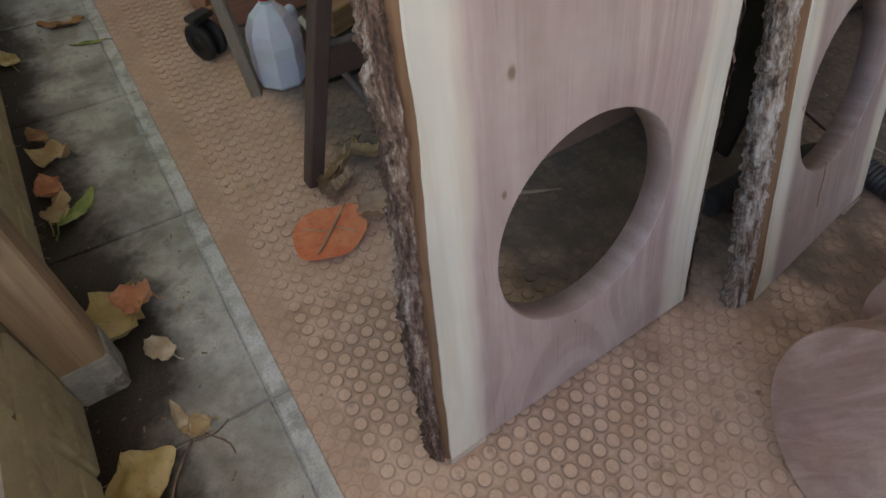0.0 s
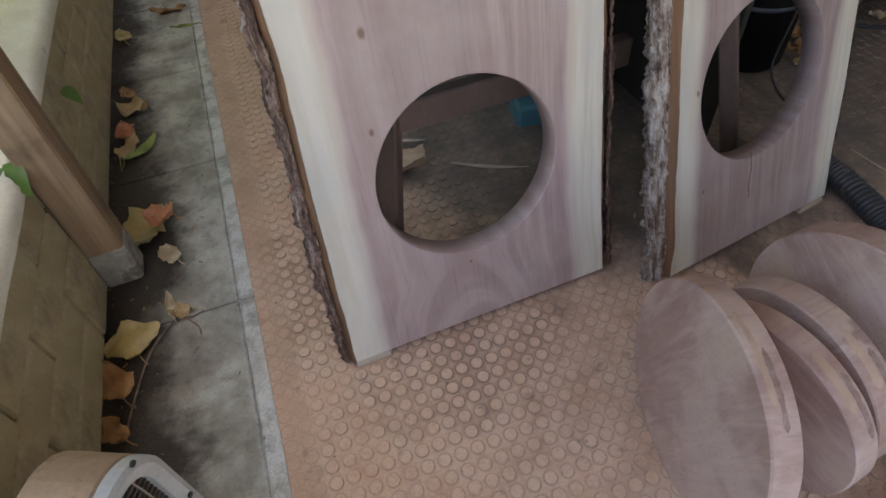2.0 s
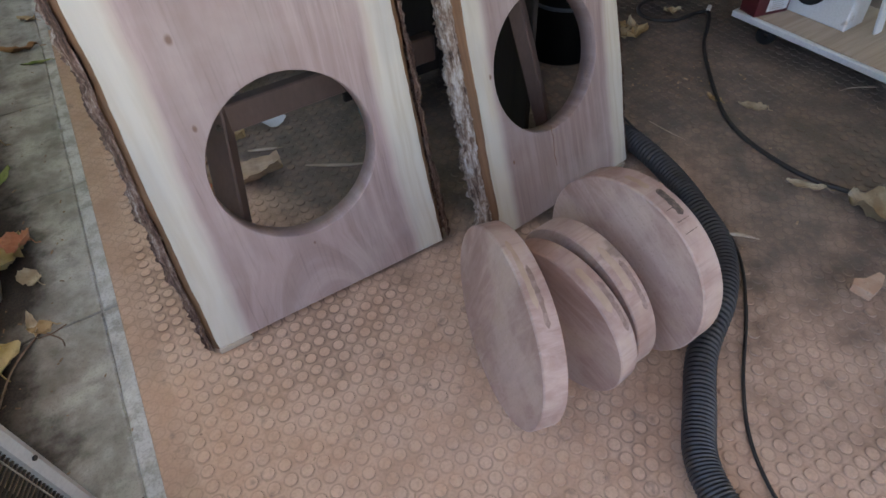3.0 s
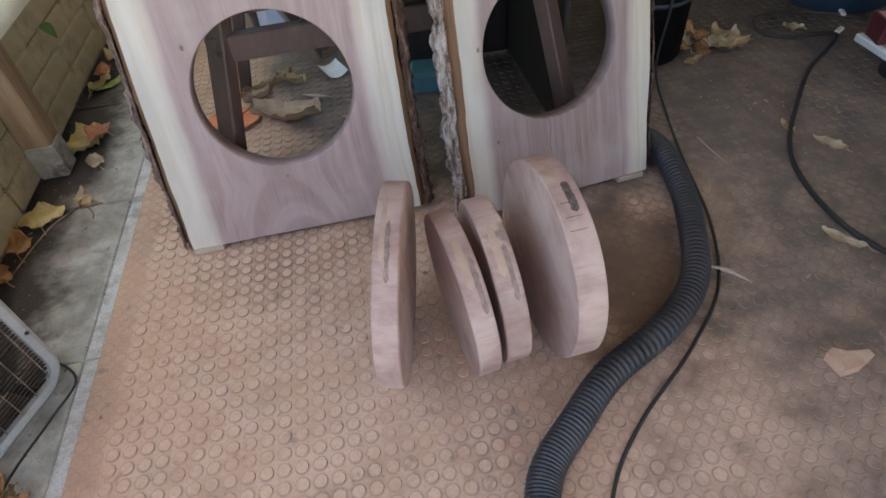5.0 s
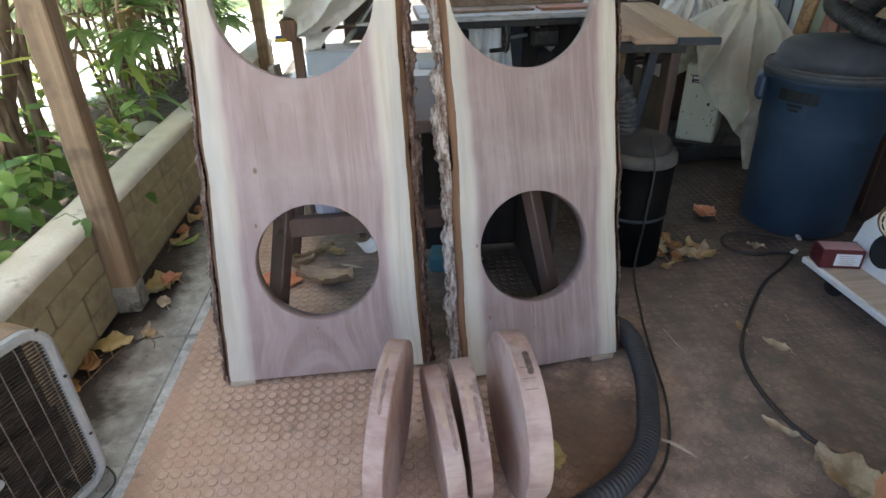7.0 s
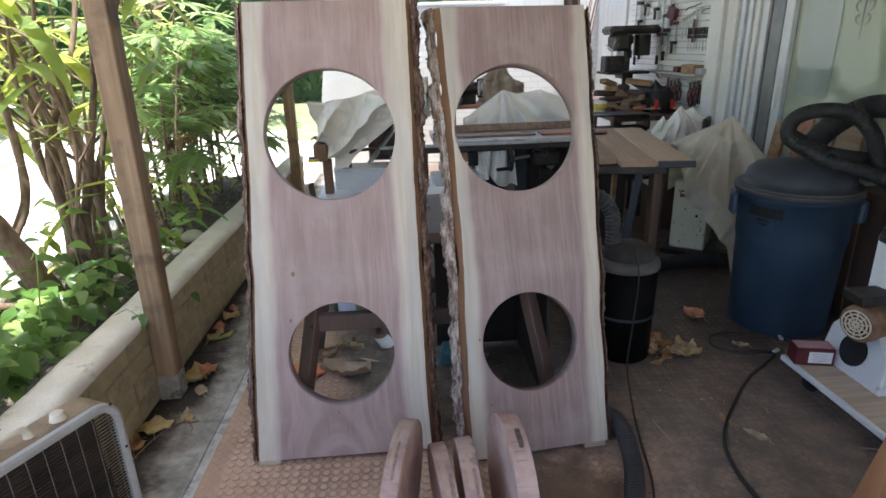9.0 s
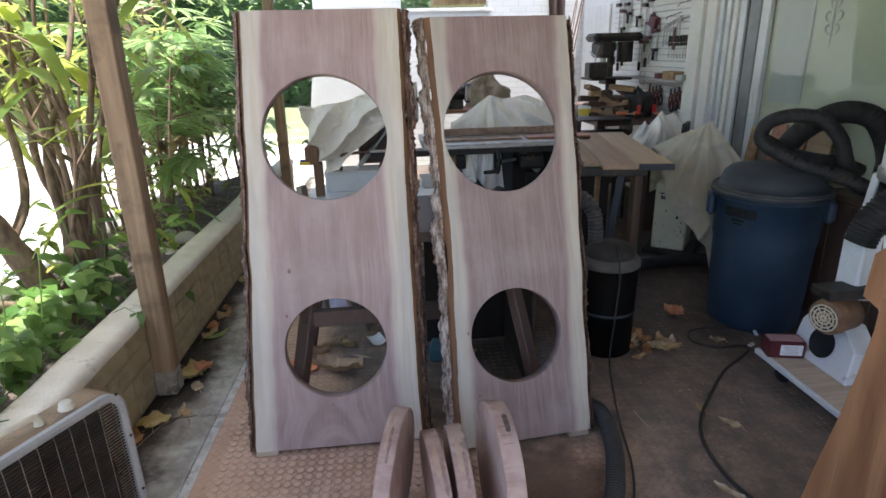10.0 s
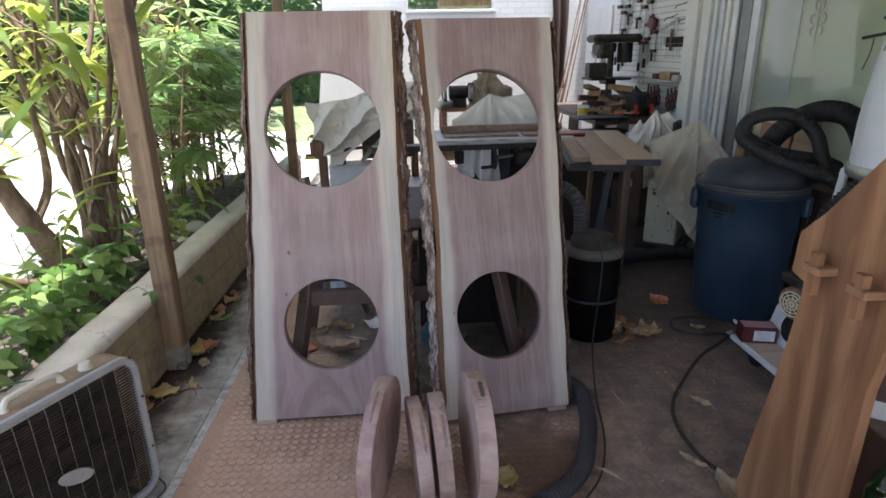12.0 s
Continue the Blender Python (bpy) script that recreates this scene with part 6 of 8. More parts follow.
part("label", Geo().box((0.10, 0.001, 0.055), (0.022, -0.0458, 0.042)), M_PAPER, rb, "white printed label")
lab = Geo()
for i in range(5):
    lab.box((0.07 - 0.008 * (i % 3), 0.0006, 0.003), (0.018, -0.0468, 0.060 - 0.009 * i))
part("print", lab, M_STEEL, rb)
part("flap", Geo().box((0.15, 0.07, 0.001), (0, 0, 0.0858)), plain("pale red card", (0.5, 0.3, 0.3), 0.6), rb)

# leaves and shavings on the shop floor
dead((2.31, 1.02), 0.13, 0.11, 30, M_LRED, "curled russet leaf on the shop floor", 31, 0.1, 0.4, 0.2, 0.003, G_RIGHT)
dead((1.95, 0.60), 0.11, 0.06, -20, M_LBRN, "brown dry leaf in a heap on the shop floor", 32, 0.2, 0.45, 0.25, 0.003, G_RIGHT)
dead((2.03, 0.62), 0.13, 0.09, 70, M_LPALE, "pale dry leaf in a heap on the shop floor", 33, 0.2, 0.45, 0.25, 0.003, G_RIGHT)
dead((1.88, 0.545), 0.10, 0.035, 110, M_LTAN, "tan dry leaf in a heap on the shop floor", 34, 0.2, 0.45, 0.25, 0.003, G_RIGHT)
dead((2.08, 0.70), 0.10, 0.07, 10, M_LTAN, "tan dry leaf on the shop floor", 35, 0.2, 0.4, 0.25, 0.003, G_RIGHT)
dead((1.97, 0.82), 0.10, 0.06, 40, M_LBRN, "brown dry leaf on the shop floor", 36, 0.1, 0.4, 0.2, 0.003, G_RIGHT)
for i, (x, y, L, W, a, mt) in enumerate(((1.90, 0.66, 0.14, 0.05, 140, M_LPALE), (1.97, 0.70, 0.12, 0.08, 15, M_LBRN), (2.05, 0.56, 0.15, 0.06, 100, M_LTAN), (1.93, 0.76, 0.11, 0.06, 60, M_LPALE), (2.10, 0.63, 0.12, 0.05, -35, M_LPALE), (1.86, 0.62, 0.10, 0.05, 20, M_LBRN))):
    dead((x, y), L, W, a, mt, "dry curled leaf in a heap on the shop floor", 60 + i, 0.2, 0.55, 0.3, 0.003 + 0.012 * (i % 3), G_RIGHT)
dead((2.02, -0.065), 0.10, 0.042, 35, M_LPALE, "pale curled leaf beside the extension cord", 37, 0.15, 0.5, 0.25, 0.003, G_RIGHT)
dead((1.955, 0.055), 0.06, 0.035, 10, M_LTAN, "small tan leaf beside the extension cord", 38, 0.1, 0.4, 0.2, 0.003, G_RIGHT)
dead((1.79, -0.445), 0.12, 0.030, 35, M_LPALE, "pale ragged leaf beside the extension cord", 39, 0.3, 0.35, 0.2, 0.003, G_RIGHT)
dead((1.85, -0.65), 0.20, 0.16, 20, M_LPALE, "large pale crumpled dry leaf on the mat", 40, 0.2, 0.5, 0.3, 0.003, G_RIGHT)
dead((2.38, 0.655), 0.08, 0.05, 60, M_LPALE, "small pale leaf inside the cord's loop", 41, 0.2, 0.4, 0.2, 0.003, G_RIGHT)
dead((1.035, -0.47), 0.12, 0.09, 160, M_LYEL, "yellow-green leaf behind the wooden discs", 42, 0.1, 0.4, 0.2, 0.003, G_RIGHT)
chunk = Geo().prism([(-0.055, -0.03), (-0.045, 0.035), (0.01, 0.03), (0.06, 0.008), (0.062, -0.012), (0.0, -0.022), (-0.03, -0.042)], 0.035, pose(0, 0, 0, 90, 0, 0), 0.004)
chunk.v = [(x + 0.004 * fbm((x * 60, y * 60, z * 60)), y + 0.004 * fbm((x * 60, y * 60, z * 60 + 5)), max(0.0, z + 0.0365)) for x, y, z in [(p[0], p[1], p[2]) for p in chunk.v]]
tagged(part("wood_chunk", chunk, dead_leaf("pink-tan split wood", (0.52, 0.33, 0.22), (0.62, 0.45, 0.32)), None, "", pose(1.52, -0.80, 0.003, 0, 0, 0) @ Matrix.Scale(0.80, 4)), "pink-tan split chunk of wood on the mat", "wood chunk")

rng = random.Random(11)
bits = Geo()
for i in range(300):
    if i < 60:
        x, y = rng.gauss(1.95, 0.10), rng.gauss(0.24, 0.09)
    elif i < 110:
        x, y = rng.gauss(0.18, 0.05), rng.gauss(0.86, 0.06)
    else:
        x, y = rng.uniform(0.0, 2.9), rng.uniform(-1.3, 1.6)
    s = rng.uniform(0.002, 0.006)
    bits.box((s * rng.uniform(1, 3), s, 0.0012), (0, 0, 0), pose(x, y, 0.0042, rng.uniform(-15, 15), rng.uniform(-15, 15), rng.uniform(0, 180)))
tagged(part("wood_shavings", bits, wood("shavings", (0.30, 0.20, 0.12), (0.45, 0.33, 0.21), "X", island=0.4)), "scattered pale wood shavings and crumbs on the mat", "shavings", "", "stuff")
rng = random.Random(12)
crumbs = Geo()
for i in range(260):
    x, y = rng.uniform(-0.60, -0.24), rng.uniform(-0.7, 2.6)
    if rng.random() < 0.5:
        x = rng.gauss(-0.575, 0.03)
    s = rng.uniform(0.0015, 0.005)
    crumbs.box((s * rng.uniform(1, 4), s, 0.0015), (0, 0, 0), pose(x, y, -0.0045, rng.uniform(-15, 15), rng.uniform(-15, 15), rng.uniform(0, 180)))
for i in range(170):
    q = rng.random()
    x, y = -0.42 + 0.20 * q + rng.gauss(0, 0.012), -0.625 - 0.085 * q + rng.gauss(0, 0.022 - 0.012 * q)
    s = rng.uniform(0.002, 0.007)
    crumbs.box((s * rng.uniform(1, 4), s, 0.002), (0, 0, 0), pose(x, y, -0.0035, rng.uniform(-25, 25), rng.uniform(-25, 25), rng.uniform(0, 180)))
tagged(part("leaf_litter", crumbs, dead_leaf("leaf crumbs", (0.12, 0.07, 0.035), (0.28, 0.18, 0.09))), "dark crumbs of leaf litter along the planter wall", "litter", "", "stuff")

# ---------------------------------------------------------------- trestle end and what stands by it
tres = thing("trestle_end", "oiled timber trestle end with wedged through tenons", "trestle", Matrix.Translation((1.70, 0, 0.003)) @ Matrix(((0, 1, 0, 0), (1, 0, 0, 0), (0, 0, 1, 0), (0, 0, 0, 1))))
prof = [(-0.905, 0.0), (-0.885, 0.12), (-0.836, 0.25), (-0.875, 0.475), (-0.913, 0.655), (-0.940, 0.82), (-0.955, 0.93), (-0.955, 0.982), (-0.904, 0.995), (-0.911, 1.104), (-0.979, 1.169), (-1.118, 1.331), (-1.29, 1.34), (-1.29, 0.97), (-1.235, 0.96), (-1.21, 0.82), (-1.206, 0.45), (-1.23, 0.0)]
part("upright", Geo().prism(prof[::-1], 0.026, None, 0.004), M_TRESTLE, tres)
for y, z in ((-1.028, 1.045), (-1.170, 1.045)):
    ten = part("tenon", Geo().box((0.058, 0.052, 0.020), (y, -0.022, z), None, 0.003), M_TRESTLE_END, tres, "protruding through tenon")
    part("wedge", Geo().prism([(-0.012, -0.064), (0.005, -0.064), (0.013, 0.042), (-0.013, 0.042)], 0.018, pose(y, -0.044, z), 0.002), M_TRESTLE, ten, "tapered wedge through the tenon")
shelf3 = thing("side_cabinet", "dark brown low cabinet beside the trestle end", "cabinet")
part("body", Geo().box((0.40, 0.36, 0.595), (2.09, -0.955, 0.300), None, 0.004), M_BROWN, shelf3)
tagged(part("paper_sheet", Geo().box((0.21, 0.10, 0.0015), (0, 0, 0), pose(2.022, -1.032, 0.5995, 0, 0, -39)), M_PAPER), "white paper sheet on a dark cabinet", "paper")
stool = thing("stool", "low grey-topped stool holding a green bottle", "stool")
part("seat", Geo().box((0.34, 0.34, 0.03), (1.86, -1.38, 0.4385), None, 0.006), M_LIDGREY, stool)
for x in (1.73, 1.99):
    for y in (-1.51, -1.25):
        part("leg", Geo().box((0.03, 0.03, 0.42), (x, y, 0.213), None, 0.003), M_BROWN, stool)
bot = thing("bottle", "green glass bottle with a pale label", "bottle", pose(1.745, -1.275, 0.455))
part("glass", Geo().lathe([(0.0001, 0.0), (0.036, 0.0), (0.040, 0.006), (0.040, 0.14), (0.034, 0.17), (0.017, 0.20), (0.014, 0.25), (0.015, 0.255), (0.012, 0.256), (0.011, 0.20), (0.036, 0.14), (0.036, 0.01), (0.0001, 0.006)], 24), M_BOTTLE, bot)
part("label", Geo().lathe([(0.0406, 0.035), (0.0406, 0.085)], 24), plain("pale blue label", (0.45, 0.5, 0.6), 0.6), bot, "pale blue and white label")
part("cap", Geo().cyl(0.015, (0, 0, 0.256), (0, 0, 0.275), 14), M_STEEL, bot)

# ---------------------------------------------------------------- workshop at the back


def drape(fn, nu, nv, material, name, label, category="cover"):
    ob = tagged(part(name, Geo().grid(fn, nu, nv), material), label, category)
    part("hem", Geo().tube([fn(i / nu, 1.0) for i in range(nu + 1)], 0.0035, 5), material, ob, "stitched hem of the cloth")
    return ob


def crumple(p, seed, k=1.0):
    """Sharp-crested creases of stiff cloth."""
    x, y, z = p
    a = 1 - abs(fbm((x * 3.1 + seed, y * 3.1, z * 3.1), 2)) * 1.7
    b = 1 - abs(fbm((x * 7.5, y * 7.5 + seed, z * 7.5), 2)) * 1.7
    return k * (0.030 * max(0, a) ** 2 + 0.012 * max(0, b) ** 3)


def cover(cx, cy, hx, hy, ztop, zbot, peak, seed, flare=0.12, yaw=0.0, rough=1.0):
    """A cloth thrown over a machine: a peak on top, taut ridges running down from it, folds that hang from the corners."""
    px, py, pz = peak
    ca, sa = math.cos(radians(yaw)), math.sin(radians(yaw))
    rs = random.Random(int(seed * 100))
    ridges = [(2 * math.pi * (i + rs.uniform(-0.3, 0.3)) / 9, rs.uniform(0.5, 1.0), rs.uniform(0.10, 0.22)) for i in range(9)]

    def crest(a):
        best = 0.0
        for c, h, w in ridges:
            d = abs((a - c + math.pi) % (2 * math.pi) - math.pi)
            best = max(best, h * math.exp(-d / w))
        return best

    def fn(u, v):
        a = 2 * math.pi * u
        c, s = math.cos(a), math.sin(a)
        k = 1 / max(abs(c), abs(s))
        k = 0.75 * k + 0.25
        r = crest(a)
        if v < 0.5:
            t = v / 0.5
            tw = a + 0.25 * t * math.sin(2 * a + seed)
            x = px + (hx * math.cos(tw) * k - px) * t
            y = py + (hy * math.sin(tw) * k - py) * t
            sag = (1 - r) * math.sin(math.pi * min(1, t * 1.05))
            z = pz + (ztop - pz) * (t ** 1.15) - 0.42 * (pz - ztop + 0.05) * sag
        else:
            t = (v - 0.5) / 0.5
            tw = a + 0.25 * math.sin(2 * a + seed)
            fold = 1 + t * (flare + 0.34 * r * r + 0.07 * math.sin(13 * a + 2 * seed)) - 0.10 * (1 - r) * t
            x, y = hx * math.cos(tw) * k * fold, hy * math.sin(tw) * k * fold
            hem = zbot + 0.14 * (ztop - zbot) * math.sin(3 * a + seed) + 0.06 * math.sin(5 * a)
            z = ztop + (hem - ztop) * t
        w = crumple((x, y, z), seed, rough)
        return (cx + ca * x - sa * y + w * (c * ca - s * sa) * 0.8, cy + sa * x + ca * y + w * (c * sa + s * ca) * 0.8, z + w * (1 if v < 0.5 else 0.3))
    return fn


def lerp_row(u, rows):
    for a, b in zip(rows, rows[1:]):
        if u <= b[0]:
            return Vector(a[1:]).lerp(Vector(b[1:]), (u - a[0]) / (b[0] - a[0]))
    return Vector(rows[-1][1:])


def tent(ridge, skirt, peak, back, seed, folds=8.0, deep=0.055, rough=0.8):
    """A stiff cloth hung over a ridge line: creases fan out from its peak to the skirt, the far side drops behind."""
    def fn(u, v):
        top, hem = lerp_row(u, ridge), lerp_row(u, skirt)
        if v < 0.3:
            t = 1 - v / 0.3
            p = top + Vector((back[0] * t, back[1] * t, -0.10 * t - back[2] * t * t))
            push = 0.02 * math.sin(9 * u + 3 * t)
        else:
            t = (v - 0.3) / 0.7
            p = top.lerp(hem, t)
            p.z += 0.05 * math.sin(math.pi * t) * (0.3 + abs(math.sin(5 * u + seed)))
            ang = math.atan2(p.x - peak[0], peak[1] + 0.05 - p.z)
            fan = folds * ang + 0.8 * fbm((p.x * 3, p.z * 3, seed))
            push = (deep * (1 - abs(math.sin(fan))) ** 2 + 0.5 * deep * math.sin(2.2 * fan + seed)) * min(1.0, 1.6 * t)
        w = crumple((p.x, p.y, p.z), seed, rough)
        d = Vector((-back[0], -back[1], 0)).normalized() * (push + w)
        return (p.x + d.x, p.y + d.y, max(0.004, p.z + 0.3 * w))
    return fn


# bench with drill press against the right wall
bench = thing("workbench", "dark timber workbench along the house wall", "workbench")
part("top", Geo().box((0.80, 2.0, 0.05), (3.02, 4.30, 0.875), None, 0.005), M_BROWN, bench)
for x in (2.68, 3.36):
    for y in (3.40, 5.2):
        part("leg", Geo().box((0.08, 0.08, 0.85), (x, y, 0.425), None, 0.005), M_BROWN, bench)
part("shelf", Geo().box((0.70, 1.85, 0.03), (3.02, 4.30, 0.30), None, 0.004), M_BROWN, bench)

press = thing("drill_press", "old dark cast-iron bench drill press", "drill press")
part("base", Geo().box((0.26, 0.40, 0.035), (3.10, 4.35, 0.9185), None, 0.008), M_IRON, press)
part("column", Geo().cyl(0.035, (3.12, 4.36, 0.93), (3.12, 4.36, 1.60), 20), M_IRON, press)
part("table", Geo().box((0.44, 0.36, 0.025), (3.03, 4.22, 1.240), None, 0.008), M_IRON, press)
part("table_arm", Geo().box((0.12, 0.22, 0.06), (3.11, 4.38, 1.20), None, 0.01), M_IRON, press)
part("head", Geo().box((0.15, 0.30, 0.17), (2.985, 4.26, 1.535), None, 0.03).box((0.20, 0.12, 0.10), (3.06, 4.34, 1.56), None, 0.02), M_IRON, press)
cap = Geo().box((0.54, 0.30, 0.085), (3.13, 4.32, 1.655), None, 0.030)
part("belt_cover", cap, M_IRON, press, "rounded belt cover")
part("motor", Geo().cyl(0.085, (3.27, 4.34, 1.40), (3.27, 4.34, 1.61), 24), M_IRON, press)
part("quill", Geo().cyl(0.032, (2.985, 4.22, 1.34), (2.985, 4.22, 1.46), 16), M_STEEL, press)
part("chuck", Geo().cyl(0.016, (2.985, 4.22, 1.275), (2.985, 4.22, 1.345), 14, 0.026), M_STEEL, press)
for i in range(3):
    a = radians(120 * i + 20)
    part("feed_handle", Geo().cyl(0.007, (2.915, 4.25, 1.46), (2.90, 4.25 + 0.16 * math.cos(a), 1.46 + 0.16 * math.sin(a)), 8), M_STEEL, press)
tagged(part("metal_box", Geo().box((0.20, 0.16, 0.155), (2.885, 4.14, 1.331), None, 0.012), M_IRON), "black metal box on the drill press table", "box")

rng = random.Random(21)
for lay, count in enumerate((7, 6, 5, 4, 3, 2)):
    for i in range(count):
        L, w, h = rng.uniform(0.16, 0.36), rng.uniform(0.05, 0.12), rng.uniform(0.036, 0.052)
        x = 2.64 + 0.025 * lay + (0.60 - 0.07 * lay) * i / max(1, count - 1) + rng.uniform(-0.03, 0.03)
        y = 3.66 + 0.03 * lay + rng.uniform(-0.08, 0.10)
        tagged(part("offcut", Geo().box((L, w, h), (0, 0, 0), None, 0.003), M_OFFCUT if rng.random() < 0.5 else (M_BOARD if rng.random() < 0.6 else M_DARKPLANK), None, "", pose(x, y, 0.930 + 0.047 * lay, rng.uniform(-14, 14), rng.uniform(-16, 16), rng.uniform(-80, 80))), "short sawn offcut in a heap on the bench", "offcut", "offcuts on the bench")
for i, (x, y) in enumerate(((3.02, 3.45), (3.14, 3.52), (3.24, 3.42))):
    t = thing("clamp", "orange-red hand clamp lying on the bench", "clamp", pose(x, y, 0.93, 0, 0, 40 * i), "clamps on the bench")
    part("bar", Geo().box((0.20, 0.02, 0.012), (0, 0, 0.012), None, 0.002), M_STEEL, t)
    part("jaw", Geo().box((0.03, 0.04, 0.09), (0.06, 0, 0.045), None, 0.006), M_RED, t)
    part("grip", Geo().cyl(0.016, (-0.16, 0, 0.018), (-0.06, 0, 0.018), 10), M_LORG, t)
tagged(part("storage_bin", ring_prism(round_rect(0.5, 0.14, 0.02), round_rect(0.5, 0.14, 0.02, 8, 0.012), 0, 0.28).add([(0.01, 0.004, 0.01), (0.49, 0.004, 0.01), (0.49, 0.27, 0.01), (0.01, 0.27, 0.01)], [(0, 1, 2, 3)]), M_IRON, None, "", pose(2.38, 3.10, 0.80)), "long black steel bin on a stand", "bin")
stand2 = thing("steel_stand", "dark steel stand under a long bin", "stand")
for x in (2.42, 2.84):
    for y in (3.12, 3.36):
        part("leg", Geo().box((0.03, 0.03, 0.80), (x, y, 0.40), None, 0.002), M_IRON, stand2)
part("rail", Geo().box((0.45, 0.03, 0.03), (2.63, 3.12, 0.40), None, 0.002), M_IRON, stand2)
drape(cover(3.14, 3.62, 0.09, 0.10, 1.10, 0.905, (0.0, 0.02, 1.19), 5.2, 0.10, 10, 1.0), 50, 24, M_RUBBER, "bin_bag", "black plastic bag slumped on the bench", "bag")
can1 = thing("paint_tin", "white and yellow tin at the end of the bench", "tin", pose(2.60, 3.62, 0.901))
part("tin", Geo().lathe([(0.0001, 0), (0.06, 0), (0.06, 0.12), (0.0001, 0.12)], 24), M_WHITEMETAL, can1)
part("label", Geo().lathe([(0.0606, 0.03), (0.0606, 0.09)], 24), plain("yellow label", (0.65, 0.5, 0.05), 0.5), can1, "yellow label")

# slatted tool wall
tool = thing("slat_wall", "white slatted tool wall hung with hand tools", "tool wall", None, "", "structure")
part("backing", Geo().box((0.012, 1.95, 1.30), (3.433, 4.10, 1.60)), M_STEEL, tool)
slat = Geo().box((0.014, 1.95, 0.050), (0, 0, 0), None, 0.003).mesh("slat")
slat.materials.append(M_WHITE)
for i in range(22):
    part("slat", slat, None, tool, "", pose(3.420, 4.10, 0.985 + 0.0575 * i))
tshelf = tagged(part("tool_shelf", Geo().box((0.16, 1.22, 0.02), (3.332, 3.745, 1.245), None, 0.003), M_STEEL), "grey shelf on the tool wall", "shelf")
tagged(part("tool_box", Geo().box((0.10, 0.24, 0.075), (3.33, 3.33, 1.2935), None, 0.005), M_OFFCUT), "small wooden box on the tool shelf", "box")
tagged(part("tool_box", Geo().box((0.09, 0.12, 0.05), (3.34, 3.16, 1.281), None, 0.005), M_STEEL), "small grey box on the tool shelf", "box")
tagged(part("tool_box", Geo().box((0.08, 0.10, 0.05), (3.34, 3.60, 1.281), None, 0.005), M_REDBOX), "small dark red box on the tool shelf", "box")


def hung(name, label, y, z, build, group="tools on the slat wall"):
    t = thing(name, label, name.replace("_", " "), pose(3.395, y, z), group)
    build(t)
    part("hook", Geo().cyl(0.003, (0.025, 0, 0.0), (-0.03, 0, 0.0), 6), M_STEEL, t)
    return t


M_TOOLRED = plain("worn red grip", (0.22, 0.035, 0.028), 0.5)


def pliers(t):
    for s in (-1, 1):
        part("grip", Geo().tube(spline([(0, 0.004 * s, -0.05), (0, 0.022 * s, -0.10), (0, 0.014 * s, -0.18)], 8), 0.007, 6), M_TOOLRED, t, "red grip")
    part("jaw", Geo().box((0.012, 0.026, 0.055), (0, 0, -0.025), None, 0.004), M_IRON, t)


def snips(t):
    for s in (-1, 1):
        part("grip", Geo().tube(spline([(0, 0.004 * s, -0.04), (0, 0.030 * s, -0.08), (0, 0.018 * s, -0.15)], 8), 0.009, 6), M_RUBBER, t, "black grip")
    part("blade", Geo().box((0.008, 0.03, 0.06), (0, 0, -0.01), None, 0.004), M_IRON, t)


def driver(t):
    part("grip", Geo().cyl(0.013, (0, 0, 0.06), (0, 0, -0.03), 8), M_IRON, t)
    part("blade", Geo().cyl(0.004, (0, 0, -0.03), (0, 0, -0.14), 6), M_STEEL, t)


def rod(t):
    part("rod", Geo().tube(spline([(0, -0.13, 0.02), (0, 0.0, 0.0), (0, 0.10, -0.005), (0, 0.15, -0.03)], 12), 0.004, 6), M_IRON, t)


def clampv(t):
    part("bar", Geo().box((0.012, 0.02, 0.34), (0, 0, -0.14), None, 0.002), M_STEEL, t)
    part("jaw", Geo().box((0.04, 0.09, 0.03), (-0.01, 0.02, -0.02), None, 0.006), M_REDBOX, t, "dark red jaw")
    part("slider", Geo().box((0.04, 0.085, 0.03), (-0.01, 0.02, -0.20), None, 0.006), M_IRON, t, "dark slider")
    part("grip", Geo().cyl(0.014, (-0.01, 0.05, -0.20), (-0.01, 0.05, -0.30), 8), M_IRON, t)


def square(t):
    part("stock", Geo().box((0.016, 0.045, 0.20), (0, 0, -0.08), None, 0.003), M_REDBOX, t)
    part("blade", Geo().box((0.004, 0.20, 0.04), (0, 0.10, 0.0), None, 0.001), M_STEEL, t)


for i in range(9):
    hung("screwdriver", "dark-handled screwdriver on the slat wall", 3.15 + 0.055 * i, 1.585, driver)
for i in range(8):
    hung("pliers", "red-gripped pliers hanging under the shelf", (3.24 if i < 4 else 3.70) + 0.075 * (i % 4), 1.165 + 0.012 * (i * 5 % 3), pliers)
for i in range(9):
    hung("snips", "black-gripped snips hanging under the shelf", (3.20 if i < 4 else 3.66) + 0.075 * (i % 5), 1.08 + 0.02 * (i * 3 % 4), snips)


